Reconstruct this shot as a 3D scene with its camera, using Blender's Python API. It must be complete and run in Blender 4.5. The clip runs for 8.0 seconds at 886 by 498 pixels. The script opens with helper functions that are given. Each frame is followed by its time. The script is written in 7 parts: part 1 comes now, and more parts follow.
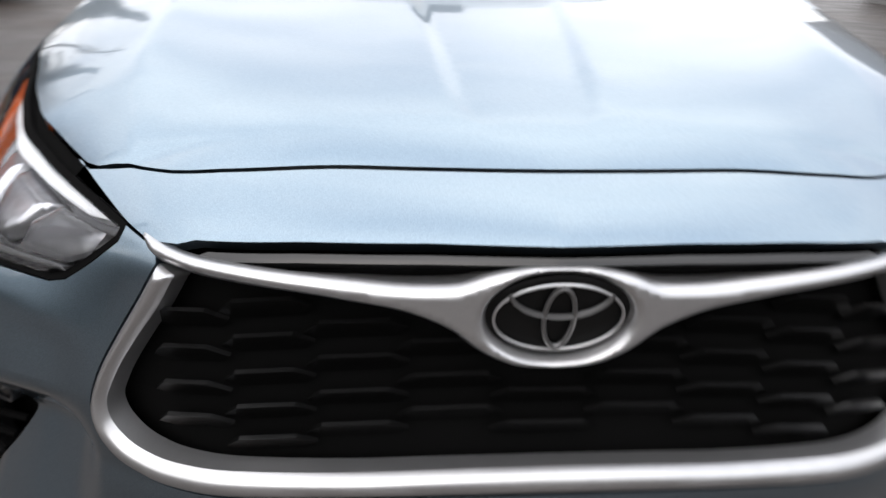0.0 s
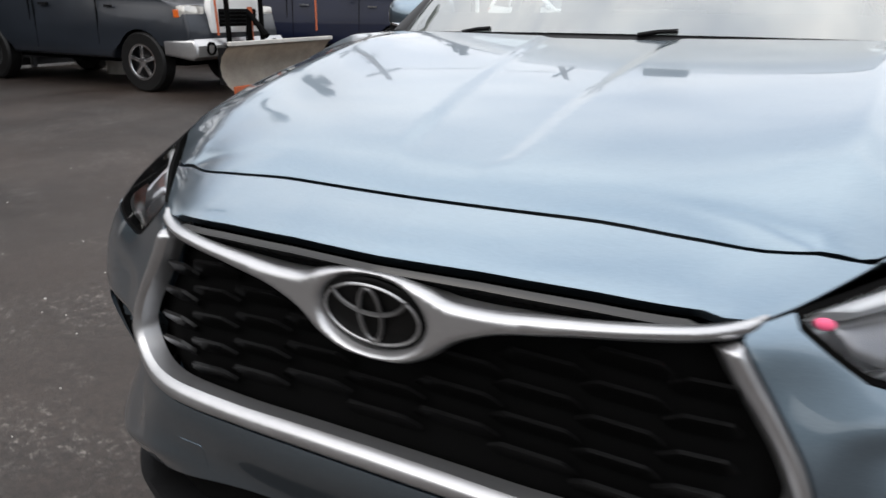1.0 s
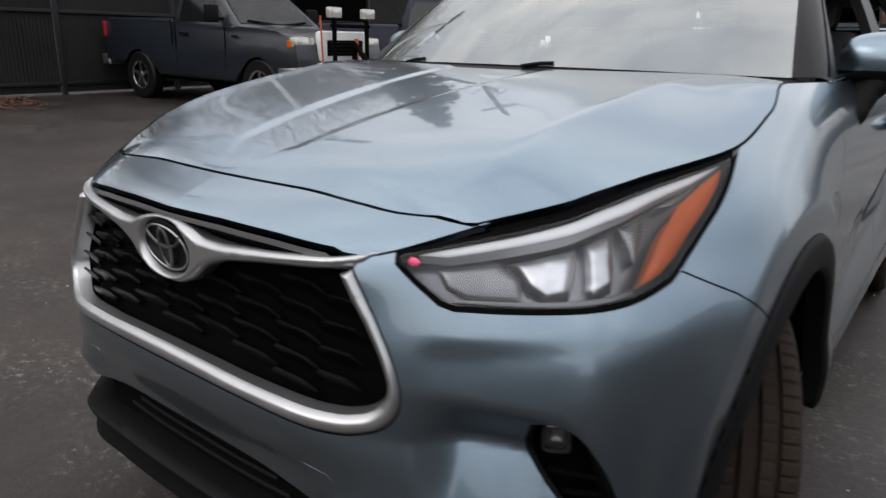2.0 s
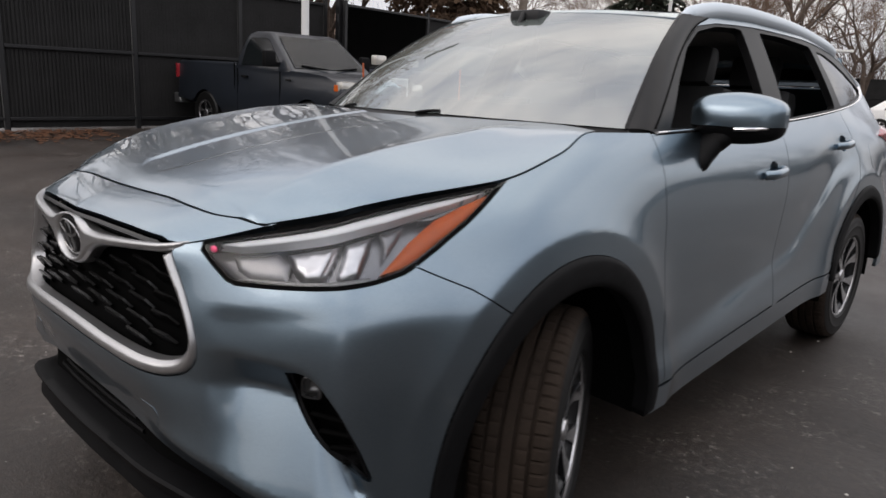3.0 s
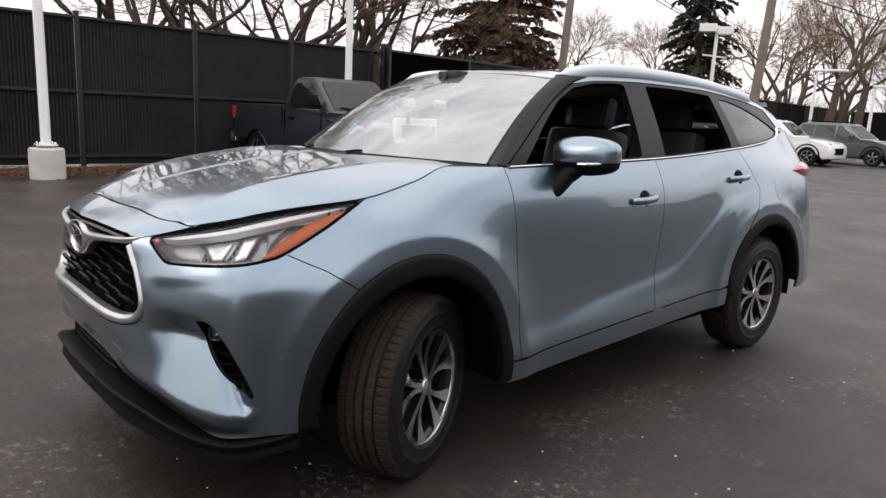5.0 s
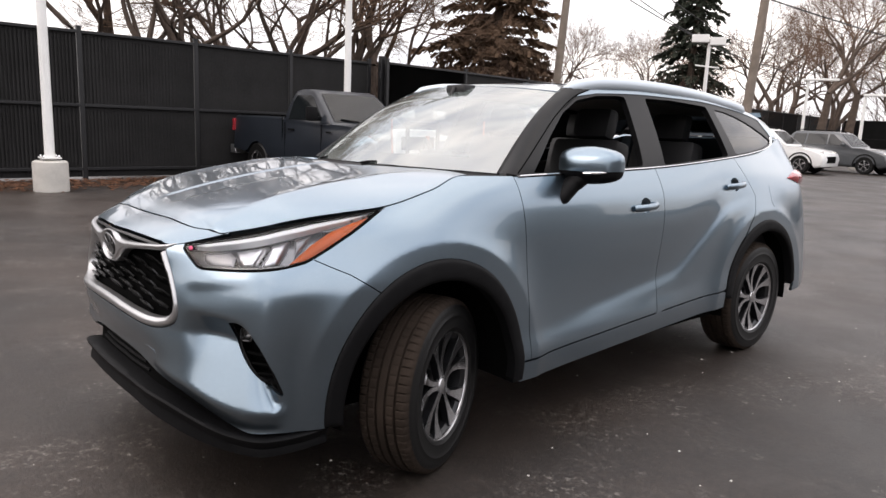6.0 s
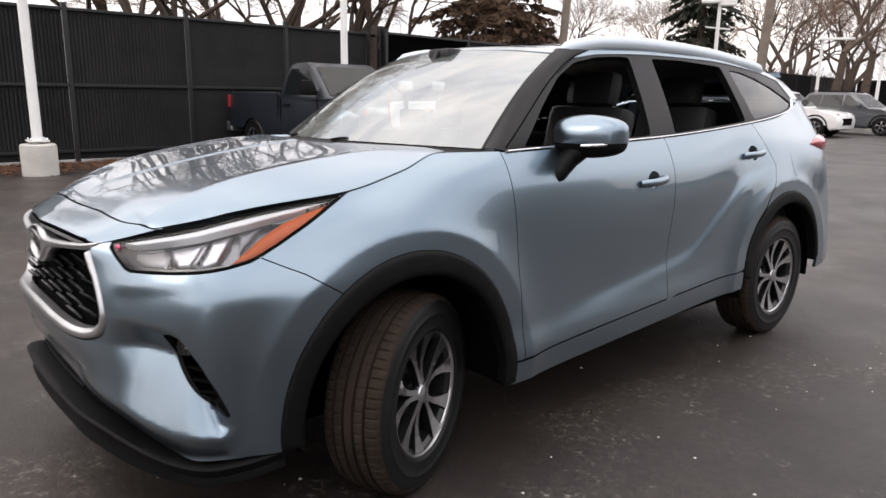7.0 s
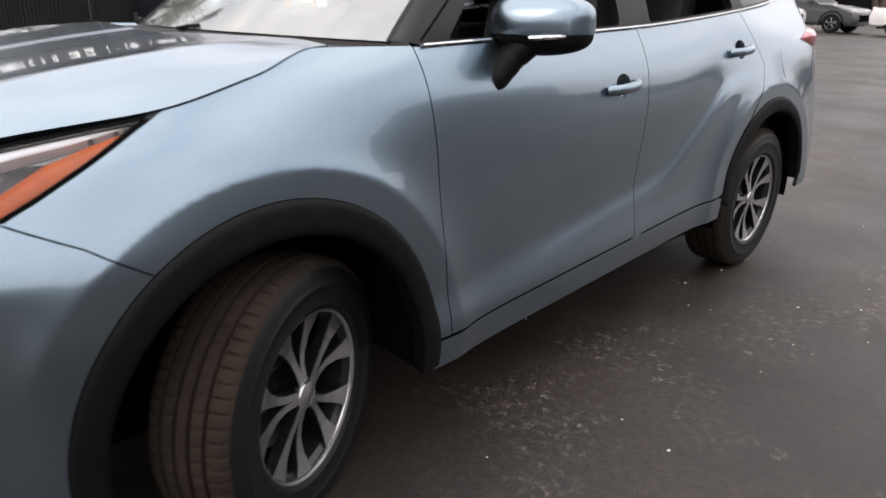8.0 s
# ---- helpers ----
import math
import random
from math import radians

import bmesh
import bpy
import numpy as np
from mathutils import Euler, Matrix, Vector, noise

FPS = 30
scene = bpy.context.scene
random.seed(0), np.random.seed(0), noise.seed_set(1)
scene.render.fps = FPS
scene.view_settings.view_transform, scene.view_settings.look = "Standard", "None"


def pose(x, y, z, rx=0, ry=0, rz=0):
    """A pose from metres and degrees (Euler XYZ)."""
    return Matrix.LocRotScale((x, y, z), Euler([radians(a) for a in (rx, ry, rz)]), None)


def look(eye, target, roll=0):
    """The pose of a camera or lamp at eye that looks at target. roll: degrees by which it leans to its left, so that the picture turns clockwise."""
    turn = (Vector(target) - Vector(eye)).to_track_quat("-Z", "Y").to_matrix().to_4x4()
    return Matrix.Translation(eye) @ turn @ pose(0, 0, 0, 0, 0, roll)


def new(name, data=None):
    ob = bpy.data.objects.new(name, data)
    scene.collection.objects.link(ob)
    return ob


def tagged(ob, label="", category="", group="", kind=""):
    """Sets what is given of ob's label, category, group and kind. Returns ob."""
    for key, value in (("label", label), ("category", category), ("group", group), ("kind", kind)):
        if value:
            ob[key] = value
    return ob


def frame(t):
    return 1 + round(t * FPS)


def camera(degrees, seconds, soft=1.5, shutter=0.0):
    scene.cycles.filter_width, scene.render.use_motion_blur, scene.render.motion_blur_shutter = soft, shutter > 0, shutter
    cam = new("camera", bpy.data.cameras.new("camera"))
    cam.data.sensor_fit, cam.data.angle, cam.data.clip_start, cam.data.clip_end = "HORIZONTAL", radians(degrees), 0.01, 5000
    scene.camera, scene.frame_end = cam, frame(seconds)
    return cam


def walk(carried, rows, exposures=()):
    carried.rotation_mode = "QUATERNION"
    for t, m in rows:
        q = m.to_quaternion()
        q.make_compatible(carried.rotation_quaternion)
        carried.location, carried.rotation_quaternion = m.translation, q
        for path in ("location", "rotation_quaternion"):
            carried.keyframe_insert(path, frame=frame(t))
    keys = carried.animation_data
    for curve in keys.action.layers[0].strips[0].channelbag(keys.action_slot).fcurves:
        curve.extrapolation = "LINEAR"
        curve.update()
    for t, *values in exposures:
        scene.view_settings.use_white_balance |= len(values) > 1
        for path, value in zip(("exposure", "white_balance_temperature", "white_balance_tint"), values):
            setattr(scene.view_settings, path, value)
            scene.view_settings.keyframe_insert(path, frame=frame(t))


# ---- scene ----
from mathutils.geometry import delaunay_2d_cdt

# The lot falls about one degree across the car; CAR carries the car's own level frame into the world.
CAR = Matrix.Translation((3.18, -1.03, 0)) @ pose(0, 0, 0, 0, -1.05, 0) @ Matrix.Translation((-3.18, 1.03, 0))
cam = camera(65.0, 8.0, shutter=0.4)
PATH = [
    (0, (-0.196, -0.804, 1.335), (-0.039, 1.018, 0.526), 2),
    (0.2, (-0.033, -0.733, 1.353), (-0.271, 1.055, 0.488), 1.2),
    (0.3, (0.038, -0.706, 1.359), (-0.382, 1.027, 0.455), -0.7),
    (0.5, (0.149, -0.725, 1.322), (-0.496, 0.99, 0.52), -2.2),
    (0.8, (0.345, -0.798, 1.334), (-0.483, 0.901, 0.68), -1.6),
    (1, (0.488, -0.846, 1.341), (-0.379, 0.834, 0.686), 0.3),
    (1.2, (0.637, -0.849, 1.344), (-0.332, 0.786, 0.721), -0.2),
    (1.5, (0.866, -0.836, 1.346), (-0.235, 0.735, 0.781), 1.5),
    (2, (1.261, -0.826, 1.35), (0.082, 0.684, 0.774), 1),
    (2.2, (1.405, -0.828, 1.357), (0.179, 0.672, 0.857), 2.4),
    (3.3, (2.198, -0.715, 1.404), (0.813, 0.66, 0.968), 2.2),
    (3.5, (2.329, -0.747, 1.424), (0.919, 0.616, 1.032), 2.6),
    (4, (2.601, -0.765, 1.434), (1.154, 0.563, 1.058), 2.6),
    (4.5, (2.857, -0.734, 1.442), (1.377, 0.555, 1.057), 2.5),
    (6, (3.063, -0.951, 1.452), (1.579, 0.347, 1.116), 1.8),
    (6.5, (2.971, -0.842, 1.442), (1.488, 0.446, 1.063), 1.1),
    (7, (2.846, -0.596, 1.448), (1.355, 0.671, 1.034), 0.3),
    (7.5, (2.63, -0.306, 1.39), (1.216, 1.003, 0.853), 0.9),
    (8, (2.329, 0.051, 1.386), (0.999, 1.379, 0.701), 0.8),
]
walk(cam, [(t, CAR @ look(eye, target, roll)) for t, eye, target, roll in PATH], [(0.0, 0.28, 6450, 11), (0.5, 0.14, 6400, 11), (1.0, -0.02, 6400, 10), (1.6, -0.26, 6400, 10), (2.0, -0.40, 6450, 11), (3.4, -0.46, 6700, 14), (4.5, -0.24, 6750, 15), (6.0, 0.15, 6750, 15), (7.0, 0.16, 6750, 15), (8.0, 0.20, 6750, 15)])

# ---- light: an overcast winter day ----
world = bpy.data.worlds.new("world")
scene.world = world
world.use_nodes = True
wn, wl = world.node_tree.nodes, world.node_tree.links
wn.clear()
w_out = wn.new("ShaderNodeOutputWorld")
w_bg = wn.new("ShaderNodeBackground")
w_sky = wn.new("ShaderNodeTexSky")
w_sky.sky_type, w_sky.sun_disc = "NISHITA", False
w_sky.sun_elevation, w_sky.sun_rotation = radians(43), radians(200)
w_sky.dust_density = 4.0
w_co = wn.new("ShaderNodeTexCoord")
w_map = wn.new("ShaderNodeMapping")
w_map.inputs["Scale"].default_value = (1.0, 1.6, 3.2)
w_noise = wn.new("ShaderNodeTexNoise")
w_noise.inputs["Scale"].default_value, w_noise.inputs["Detail"].default_value, w_noise.inputs["Roughness"].default_value = 1.7, 7.0, 0.55
w_ramp = wn.new("ShaderNodeValToRGB")
w_ramp.color_ramp.elements[0].position, w_ramp.color_ramp.elements[0].color = 0.36, (5.5, 5.8, 6.4, 1)
w_ramp.color_ramp.elements[1].position, w_ramp.color_ramp.elements[1].color = 0.66, (10.8, 10.5, 10.1, 1)
w_mix = wn.new("ShaderNodeMix")
w_mix.data_type = "RGBA"
w_mix.inputs[0].default_value = 0.86
wl.new(w_co.outputs["Generated"], w_map.inputs["Vector"])
wl.new(w_map.outputs["Vector"], w_noise.inputs["Vector"])
wl.new(w_noise.outputs["Fac"], w_ramp.inputs["Fac"])
wl.new(w_sky.outputs["Color"], w_mix.inputs[6])
wl.new(w_ramp.outputs["Color"], w_mix.inputs[7])
# an overcast sky is brightest overhead
w_sep, w_up, w_shade = wn.new("ShaderNodeSeparateXYZ"), wn.new("ShaderNodeMapRange"), wn.new("ShaderNodeMix")
w_up.inputs["From Min"].default_value, w_up.inputs["From Max"].default_value = 0.0, 0.9
w_up.inputs["To Min"].default_value, w_up.inputs["To Max"].default_value = 0.96, 1.58
w_shade.data_type, w_shade.blend_type = "RGBA", "MULTIPLY"
w_shade.inputs[0].default_value = 1.0
wl.new(w_co.outputs["Generated"], w_sep.inputs[0])
wl.new(w_sep.outputs["Z"], w_up.inputs["Value"])
wl.new(w_mix.outputs[2], w_shade.inputs[6])
wl.new(w_up.outputs["Result"], w_shade.inputs[7])
wl.new(w_shade.outputs[2], w_bg.inputs["Color"])
w_bg.inputs["Strength"].default_value = 0.172
wl.new(w_bg.outputs["Background"], w_out.inputs["Surface"])
sun = new("sun", bpy.data.lights.new("sun", "SUN"))
sun.data.energy, sun.data.angle, sun.data.color = 0.35, radians(30), (1, 0.96, 0.91)
sun.matrix_world = look((-6, -14, 14), (0, 2, 0))


# ---- materials ----
def material(name, color, rough=0.5, metal=0.0, coat=0.0, spec=0.5, vary=0.0, scale=8.0, bump=0.0, bump_scale=60.0, color2=None, emit=None):
    """Principled surface with broad and fine variation of its colour and a fine relief."""
    m = bpy.data.materials.new(name)
    m.use_nodes = True
    n, l = m.node_tree.nodes, m.node_tree.links
    b = n["Principled BSDF"]
    b.inputs["Base Color"].default_value = (*color, 1)
    b.inputs["Roughness"].default_value, b.inputs["Metallic"].default_value = rough, metal
    b.inputs["Coat Weight"].default_value, b.inputs["Coat Roughness"].default_value = coat, 0.03
    b.inputs["Specular IOR Level"].default_value = spec
    co = n.new("ShaderNodeTexCoord")
    if vary or color2:
        big, fine = n.new("ShaderNodeTexNoise"), n.new("ShaderNodeTexNoise")
        big.inputs["Scale"].default_value, big.inputs["Detail"].default_value = scale, 6
        fine.inputs["Scale"].default_value, fine.inputs["Detail"].default_value = scale * 14, 3
        mix = n.new("ShaderNodeMix")
        mix.data_type = "FLOAT"
        mix.inputs[0].default_value = 0.35
        ramp = n.new("ShaderNodeValToRGB")
        lo = color2 or tuple(c * (1 - vary) for c in color)
        hi = color if color2 else tuple(min(1, c * (1 + vary)) for c in color)
        ramp.color_ramp.elements[0].position, ramp.color_ramp.elements[0].color = 0.33, (*lo, 1)
        ramp.color_ramp.elements[1].position, ramp.color_ramp.elements[1].color = 0.67, (*hi, 1)
        l.new(co.outputs["Object"], big.inputs["Vector"])
        l.new(co.outputs["Object"], fine.inputs["Vector"])
        l.new(big.outputs["Fac"], mix.inputs[2])
        l.new(fine.outputs["Fac"], mix.inputs[3])
        l.new(mix.outputs[0], ramp.inputs["Fac"])
        l.new(ramp.outputs["Color"], b.inputs["Base Color"])
    if bump:
        tex, bp = n.new("ShaderNodeTexNoise"), n.new("ShaderNodeBump")
        tex.inputs["Scale"].default_value, tex.inputs["Detail"].default_value = bump_scale, 4
        bp.inputs["Strength"].default_value, bp.inputs["Distance"].default_value = bump, 0.01
        l.new(co.outputs["Object"], tex.inputs["Vector"])
        l.new(tex.outputs["Fac"], bp.inputs["Height"])
        l.new(bp.outputs["Normal"], b.inputs["Normal"])
    if emit:
        b.inputs["Emission Color"].default_value, b.inputs["Emission Strength"].default_value = (*color, 1), emit
    return m


def pane(name, tint, gloss=1.0, ior=1.55, haze=0.0):
    """A thin glass pane: clear or tinted, with a mirror gloss by Fresnel and a pale diffuse haze painted in for
    reflected sky.
    """
    m = bpy.data.materials.new(name)
    m.use_nodes = True
    n, l = m.node_tree.nodes, m.node_tree.links
    n.remove(n["Principled BSDF"])
    tr, gl, fr, mx = n.new("ShaderNodeBsdfTransparent"), n.new("ShaderNodeBsdfGlossy"), n.new("ShaderNodeFresnel"), n.new("ShaderNodeMixShader")
    tr.inputs["Color"].default_value = (*tint, 1)
    gl.inputs["Roughness"].default_value, gl.inputs["Color"].default_value = 0.015, (gloss, gloss, gloss, 1)
    fr.inputs["IOR"].default_value = ior
    l.new(fr.outputs["Fac"], mx.inputs["Fac"])
    clear = tr.outputs["BSDF"]
    if haze:
        df, fm = n.new("ShaderNodeBsdfDiffuse"), n.new("ShaderNodeMixShader")
        df.inputs["Color"].default_value = (0.72, 0.84, 0.80, 1)
        co, dust_haze, rr = n.new("ShaderNodeTexCoord"), n.new("ShaderNodeTexNoise"), n.new("ShaderNodeMapRange")
        dust_haze.inputs["Scale"].default_value, dust_haze.inputs["Detail"].default_value = 3.0, 5
        rr.inputs["From Min"].default_value, rr.inputs["From Max"].default_value = 0.3, 0.7
        rr.inputs["To Min"].default_value, rr.inputs["To Max"].default_value = haze * 0.6, haze * 1.4
        l.new(co.outputs["Object"], dust_haze.inputs["Vector"])
        l.new(dust_haze.outputs["Fac"], rr.inputs["Value"])
        l.new(rr.outputs["Result"], fm.inputs["Fac"])
        l.new(clear, fm.inputs[1])
        l.new(df.outputs["BSDF"], fm.inputs[2])
        clear = fm.outputs["Shader"]
    l.new(clear, mx.inputs[1])
    l.new(gl.outputs["BSDF"], mx.inputs[2])
    l.new(mx.outputs["Shader"], n["Material Output"].inputs["Surface"])
    return m


def car_paint(name, color, rough=0.30, metal=1.0):
    m = material(name, color, rough, metal, coat=1.0, spec=0.5)
    n, l = m.node_tree.nodes, m.node_tree.links
    b = n["Principled BSDF"]
    co, flake, ramp = n.new("ShaderNodeTexCoord"), n.new("ShaderNodeTexNoise"), n.new("ShaderNodeValToRGB")
    flake.inputs["Scale"].default_value, flake.inputs["Detail"].default_value = 900, 2
    ramp.color_ramp.elements[0].position, ramp.color_ramp.elements[0].color = 0.3, (*[c * 0.8 for c in color], 1)
    ramp.color_ramp.elements[1].position, ramp.color_ramp.elements[1].color = 0.7, (*[c * 1.2 for c in color], 1)
    dust_haze, rr = n.new("ShaderNodeTexNoise"), n.new("ShaderNodeMapRange")
    dust_haze.inputs["Scale"].default_value, dust_haze.inputs["Detail"].default_value = 5, 6
    rr.inputs["From Min"].default_value, rr.inputs["From Max"].default_value = 0.35, 0.7
    rr.inputs["To Min"].default_value, rr.inputs["To Max"].default_value = 0.015, 0.05
    l.new(co.outputs["Object"], flake.inputs["Vector"])
    l.new(co.outputs["Object"], dust_haze.inputs["Vector"])
    l.new(flake.outputs["Fac"], ramp.inputs["Fac"])
    l.new(ramp.outputs["Color"], b.inputs["Base Color"])
    l.new(dust_haze.outputs["Fac"], rr.inputs["Value"])
    l.new(rr.outputs["Result"], b.inputs["Coat Roughness"])
    return m


PAINT = car_paint("blue_grey_paint", (0.212, 0.278, 0.332))
BLACK_PLASTIC = material("black_plastic", (0.0045, 0.0045, 0.005), 0.6, spec=0.14, vary=0.25, scale=20, bump=0.08, bump_scale=700)
BADGE_BLACK = material("badge_black", (0.004, 0.004, 0.004), 0.35, spec=0.2)
RIM_DULL = material("dull_silver", (0.17, 0.17, 0.17), 0.3, 0.8)
BLACK_GLOSS = material("gloss_black", (0.01, 0.01, 0.011), 0.12, coat=0.6, spec=0.5)
PILLAR_BLACK = material("pillar_black", (0.0045, 0.0045, 0.005), 0.40, spec=0.25, vary=0.3, scale=12)
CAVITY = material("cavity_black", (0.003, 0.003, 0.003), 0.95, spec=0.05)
SILVER = material("satin_silver", (0.50, 0.50, 0.505), 0.33, 0.9, vary=0.05, scale=30)
SILVER_DARK = material("smoked_silver", (0.05, 0.05, 0.05), 0.28, 0.8)
CHROME = material("chrome", (0.8, 0.8, 0.81), 0.06, 1.0)
RUBBER = material("tyre_rubber", (0.027, 0.0195, 0.0148), 0.85, vary=0.3, scale=9, bump=0.15, bump_scale=180, spec=0.15)
RUBBER_WALL = material("tyre_sidewall", (0.007, 0.007, 0.007), 0.45, vary=0.3, scale=14, spec=0.28)
RIM_DARK = material("rim_dark_grey", (0.012, 0.0125, 0.014), 0.35, 0.4, coat=0.4)
RIM_BRIGHT = material("machined_alloy", (0.58, 0.58, 0.59), 0.22, 0.97, vary=0.06, scale=40)
LENS = pane("clear_lens", (0.96, 0.97, 0.98), gloss=0.8, ior=1.4)
# pale green diffuse layer stands in for the bright sky veil on the glass
WINDSHIELD = pane("windshield_glass", (0.56, 0.63, 0.61), ior=3.0, haze=0.135)
TINTED = pane("privacy_glass", (0.10, 0.11, 0.12))
AMBER = material("amber_lens", (0.62, 0.115, 0.012), 0.35, coat=0.2, spec=0.3, vary=0.15, scale=60)
RED_LENS = material("red_lens", (0.35, 0.02, 0.03), 0.15, coat=1.0)
REFLECTOR = material("reflector", (0.60, 0.60, 0.62), 0.30, 1.0, vary=0.25, scale=40)
LAMP_GREY = material("lamp_housing_grey", (0.21, 0.21, 0.22), 0.24, 0.7, vary=0.15, scale=25)
WHITE_LENS = material("white_light_guide", (0.88, 0.89, 0.90), 0.3, coat=0.3)
RAIL = material("pale_rail", (0.58, 0.65, 0.71), 0.34, 0.25, coat=0.3)
SEAT = material("black_seat", (0.012, 0.012, 0.013), 0.6, vary=0.2, scale=20)
TRIM_GREY = material("interior_grey", (0.16, 0.16, 0.155), 0.7, vary=0.1, scale=8)
HEADLINER = material("headliner", (0.42, 0.41, 0.39), 0.9, vary=0.06, scale=10)
GRILLE_BLACK = material("grille_black", (0.004, 0.004, 0.004), 0.27, spec=0.42)
STICKER = material("faded_red_paper", (0.55, 0.13, 0.12), 0.8, vary=0.2, scale=30)
PINK = material("pink_marker", (0.9, 0.12, 0.25), 0.5)


# ---- building tools ----
def thing(name, label, category, m=Matrix(), group="", kind=""):
    ob = new(name)
    ob.matrix_basis = m
    ob.empty_display_size = 0.2
    return tagged(ob, label, category, group, kind)


def link_mesh(name, me, mat, parent=None, label=""):
    ob = new(name, me)
    me.materials.append(mat)
    if parent:
        ob.parent = parent
    if label:
        ob["label"] = label
    return ob


def part(name, bm, mat, parent=None, label="", smooth=False):
    me = bpy.data.meshes.new(name)
    bmesh.ops.recalc_face_normals(bm, faces=bm.faces)
    bm.to_mesh(me)
    bm.free()
    if smooth:
        for p in me.polygons:
            p.use_smooth = True
        me.set_sharp_from_angle(angle=radians(38))
    return link_mesh(name, me, mat, parent, label)


def box(bm, size, at=(0, 0, 0), bevel=0.0, m=None):
    """Adds a bevelled box of that size, centred at a place."""
    made = bmesh.ops.create_cube(bm, size=1, matrix=(m or Matrix()) @ Matrix.Translation(at) @ Matrix.Diagonal((*size, 1)))
    if bevel:
        edges = {e for v in made["verts"] for e in v.link_edges}
        bmesh.ops.bevel(bm, geom=list(edges), offset=bevel, segments=2, affect="EDGES", profile=0.6)


def lathe(bm, rings, seg=48, axis="x", at=(0, 0, 0), close=False):
    """Turns (radius, along) rings about an axis."""
    loops = []
    for r, a in rings:
        loop = []
        for k in range(seg):
            c, s = r * math.cos(2 * math.pi * k / seg), r * math.sin(2 * math.pi * k / seg)
            p = {"x": (a, c, s), "y": (c, a, s), "z": (c, s, a)}[axis]
            loop.append(bm.verts.new((p[0] + at[0], p[1] + at[1], p[2] + at[2])))
        loops.append(loop)
    for a, b in zip(loops, loops[1:]):
        for k in range(seg):
            bm.faces.new((a[k], a[(k + 1) % seg], b[(k + 1) % seg], b[k]))
    if close:
        bm.faces.new(loops[0])
        bm.faces.new(loops[-1])


def tube(bm, points, radii, seg=8, flat=1.0):
    """A tapered tube along points. flat squeezes it in its second direction."""
    pts = [Vector(p) for p in points]
    if not hasattr(radii, "__len__"):
        radii = [radii] * len(pts)
    loops, side = [], None
    for i, p in enumerate(pts):
        d = (pts[min(i + 1, len(pts) - 1)] - pts[max(i - 1, 0)]).normalized()
        if side is None:
            side = d.cross(Vector((0, 0, 1)) if abs(d.z) < 0.9 else Vector((1, 0, 0))).normalized()
        side = (side - d * side.dot(d)).normalized()
        up = d.cross(side)
        loops.append([bm.verts.new(p + radii[i] * (math.cos(2 * math.pi * k / seg) * side + flat * math.sin(2 * math.pi * k / seg) * up)) for k in range(seg)])
    for a, b in zip(loops, loops[1:]):
        for k in range(seg):
            bm.faces.new((a[k], a[(k + 1) % seg], b[(k + 1) % seg], b[k]))
    bm.faces.new(loops[0])
    bm.faces.new(loops[-1])


def pchip(xs, ys):
    """A smooth curve through knots that does not overshoot."""
    xs, ys = np.asarray(xs, float), np.asarray(ys, float)
    h, dl = np.diff(xs), np.diff(ys) / np.diff(xs)
    m = np.zeros_like(ys)
    m[0], m[-1] = dl[0], dl[-1]
    for i in range(1, len(xs) - 1):
        if dl[i - 1] * dl[i] > 0:
            w1, w2 = 2 * h[i] + h[i - 1], h[i] + 2 * h[i - 1]
            m[i] = (w1 + w2) / (w1 / dl[i - 1] + w2 / dl[i])

    def f(q):
        q = np.asarray(q, float)
        i = np.clip(np.searchsorted(xs, q) - 1, 0, len(xs) - 2)
        t = (q - xs[i]) / h[i]
        inside = (1 + 2 * t) * (1 - t) ** 2 * ys[i] + t * (1 - t) ** 2 * h[i] * m[i] + t * t * (3 - 2 * t) * ys[i + 1] + t * t * (t - 1) * h[i] * m[i + 1]
        return np.where(q < xs[0], ys[0] + (q - xs[0]) * m[0], np.where(q > xs[-1], ys[-1] + (q - xs[-1]) * m[-1], inside))
    return f


def spline(points, n=10):
    """Points along a smooth open curve through the given ones."""
    p = np.asarray(points, float)
    s = np.concatenate([[0], np.cumsum(np.linalg.norm(np.diff(p, axis=0), axis=1))])
    q = np.concatenate([np.linspace(a, b, n, endpoint=False) for a, b in zip(s, s[1:])] + [[s[-1]]])
    m = np.gradient(p, s, axis=0)
    i = np.clip(np.searchsorted(s, q, side="right") - 1, 0, len(s) - 2)
    h = (s[i + 1] - s[i])[:, None]
    t = ((q - s[i])[:, None]) / h
    out = (1 + 2 * t) * (1 - t) ** 2 * p[i] + t * (1 - t) ** 2 * h * m[i] + t * t * (3 - 2 * t) * p[i + 1] + t * t * (t - 1) * h * m[i + 1]
    return [tuple(v) for v in out]


def ramp01(a, b, q):
    t = np.clip((np.asarray(q, float) - a) / (b - a), 0, 1)
    return t * t * (3 - 2 * t)


def inside(poly, q):
    """Which of the points q lie in the polygon."""
    p, r = np.asarray(poly, float), np.roll(np.asarray(poly, float), -1, axis=0)
    x, y = q[:, :1], q[:, 1:2]
    cond = (p[:, 1] > y) != (r[:, 1] > y)
    dy = np.where(r[:, 1] == p[:, 1], 1e-12, r[:, 1] - p[:, 1])
    return (np.sum(cond & (x < (r[:, 0] - p[:, 0]) * (y - p[:, 1]) / dy + p[:, 0]), axis=1) % 2) == 1


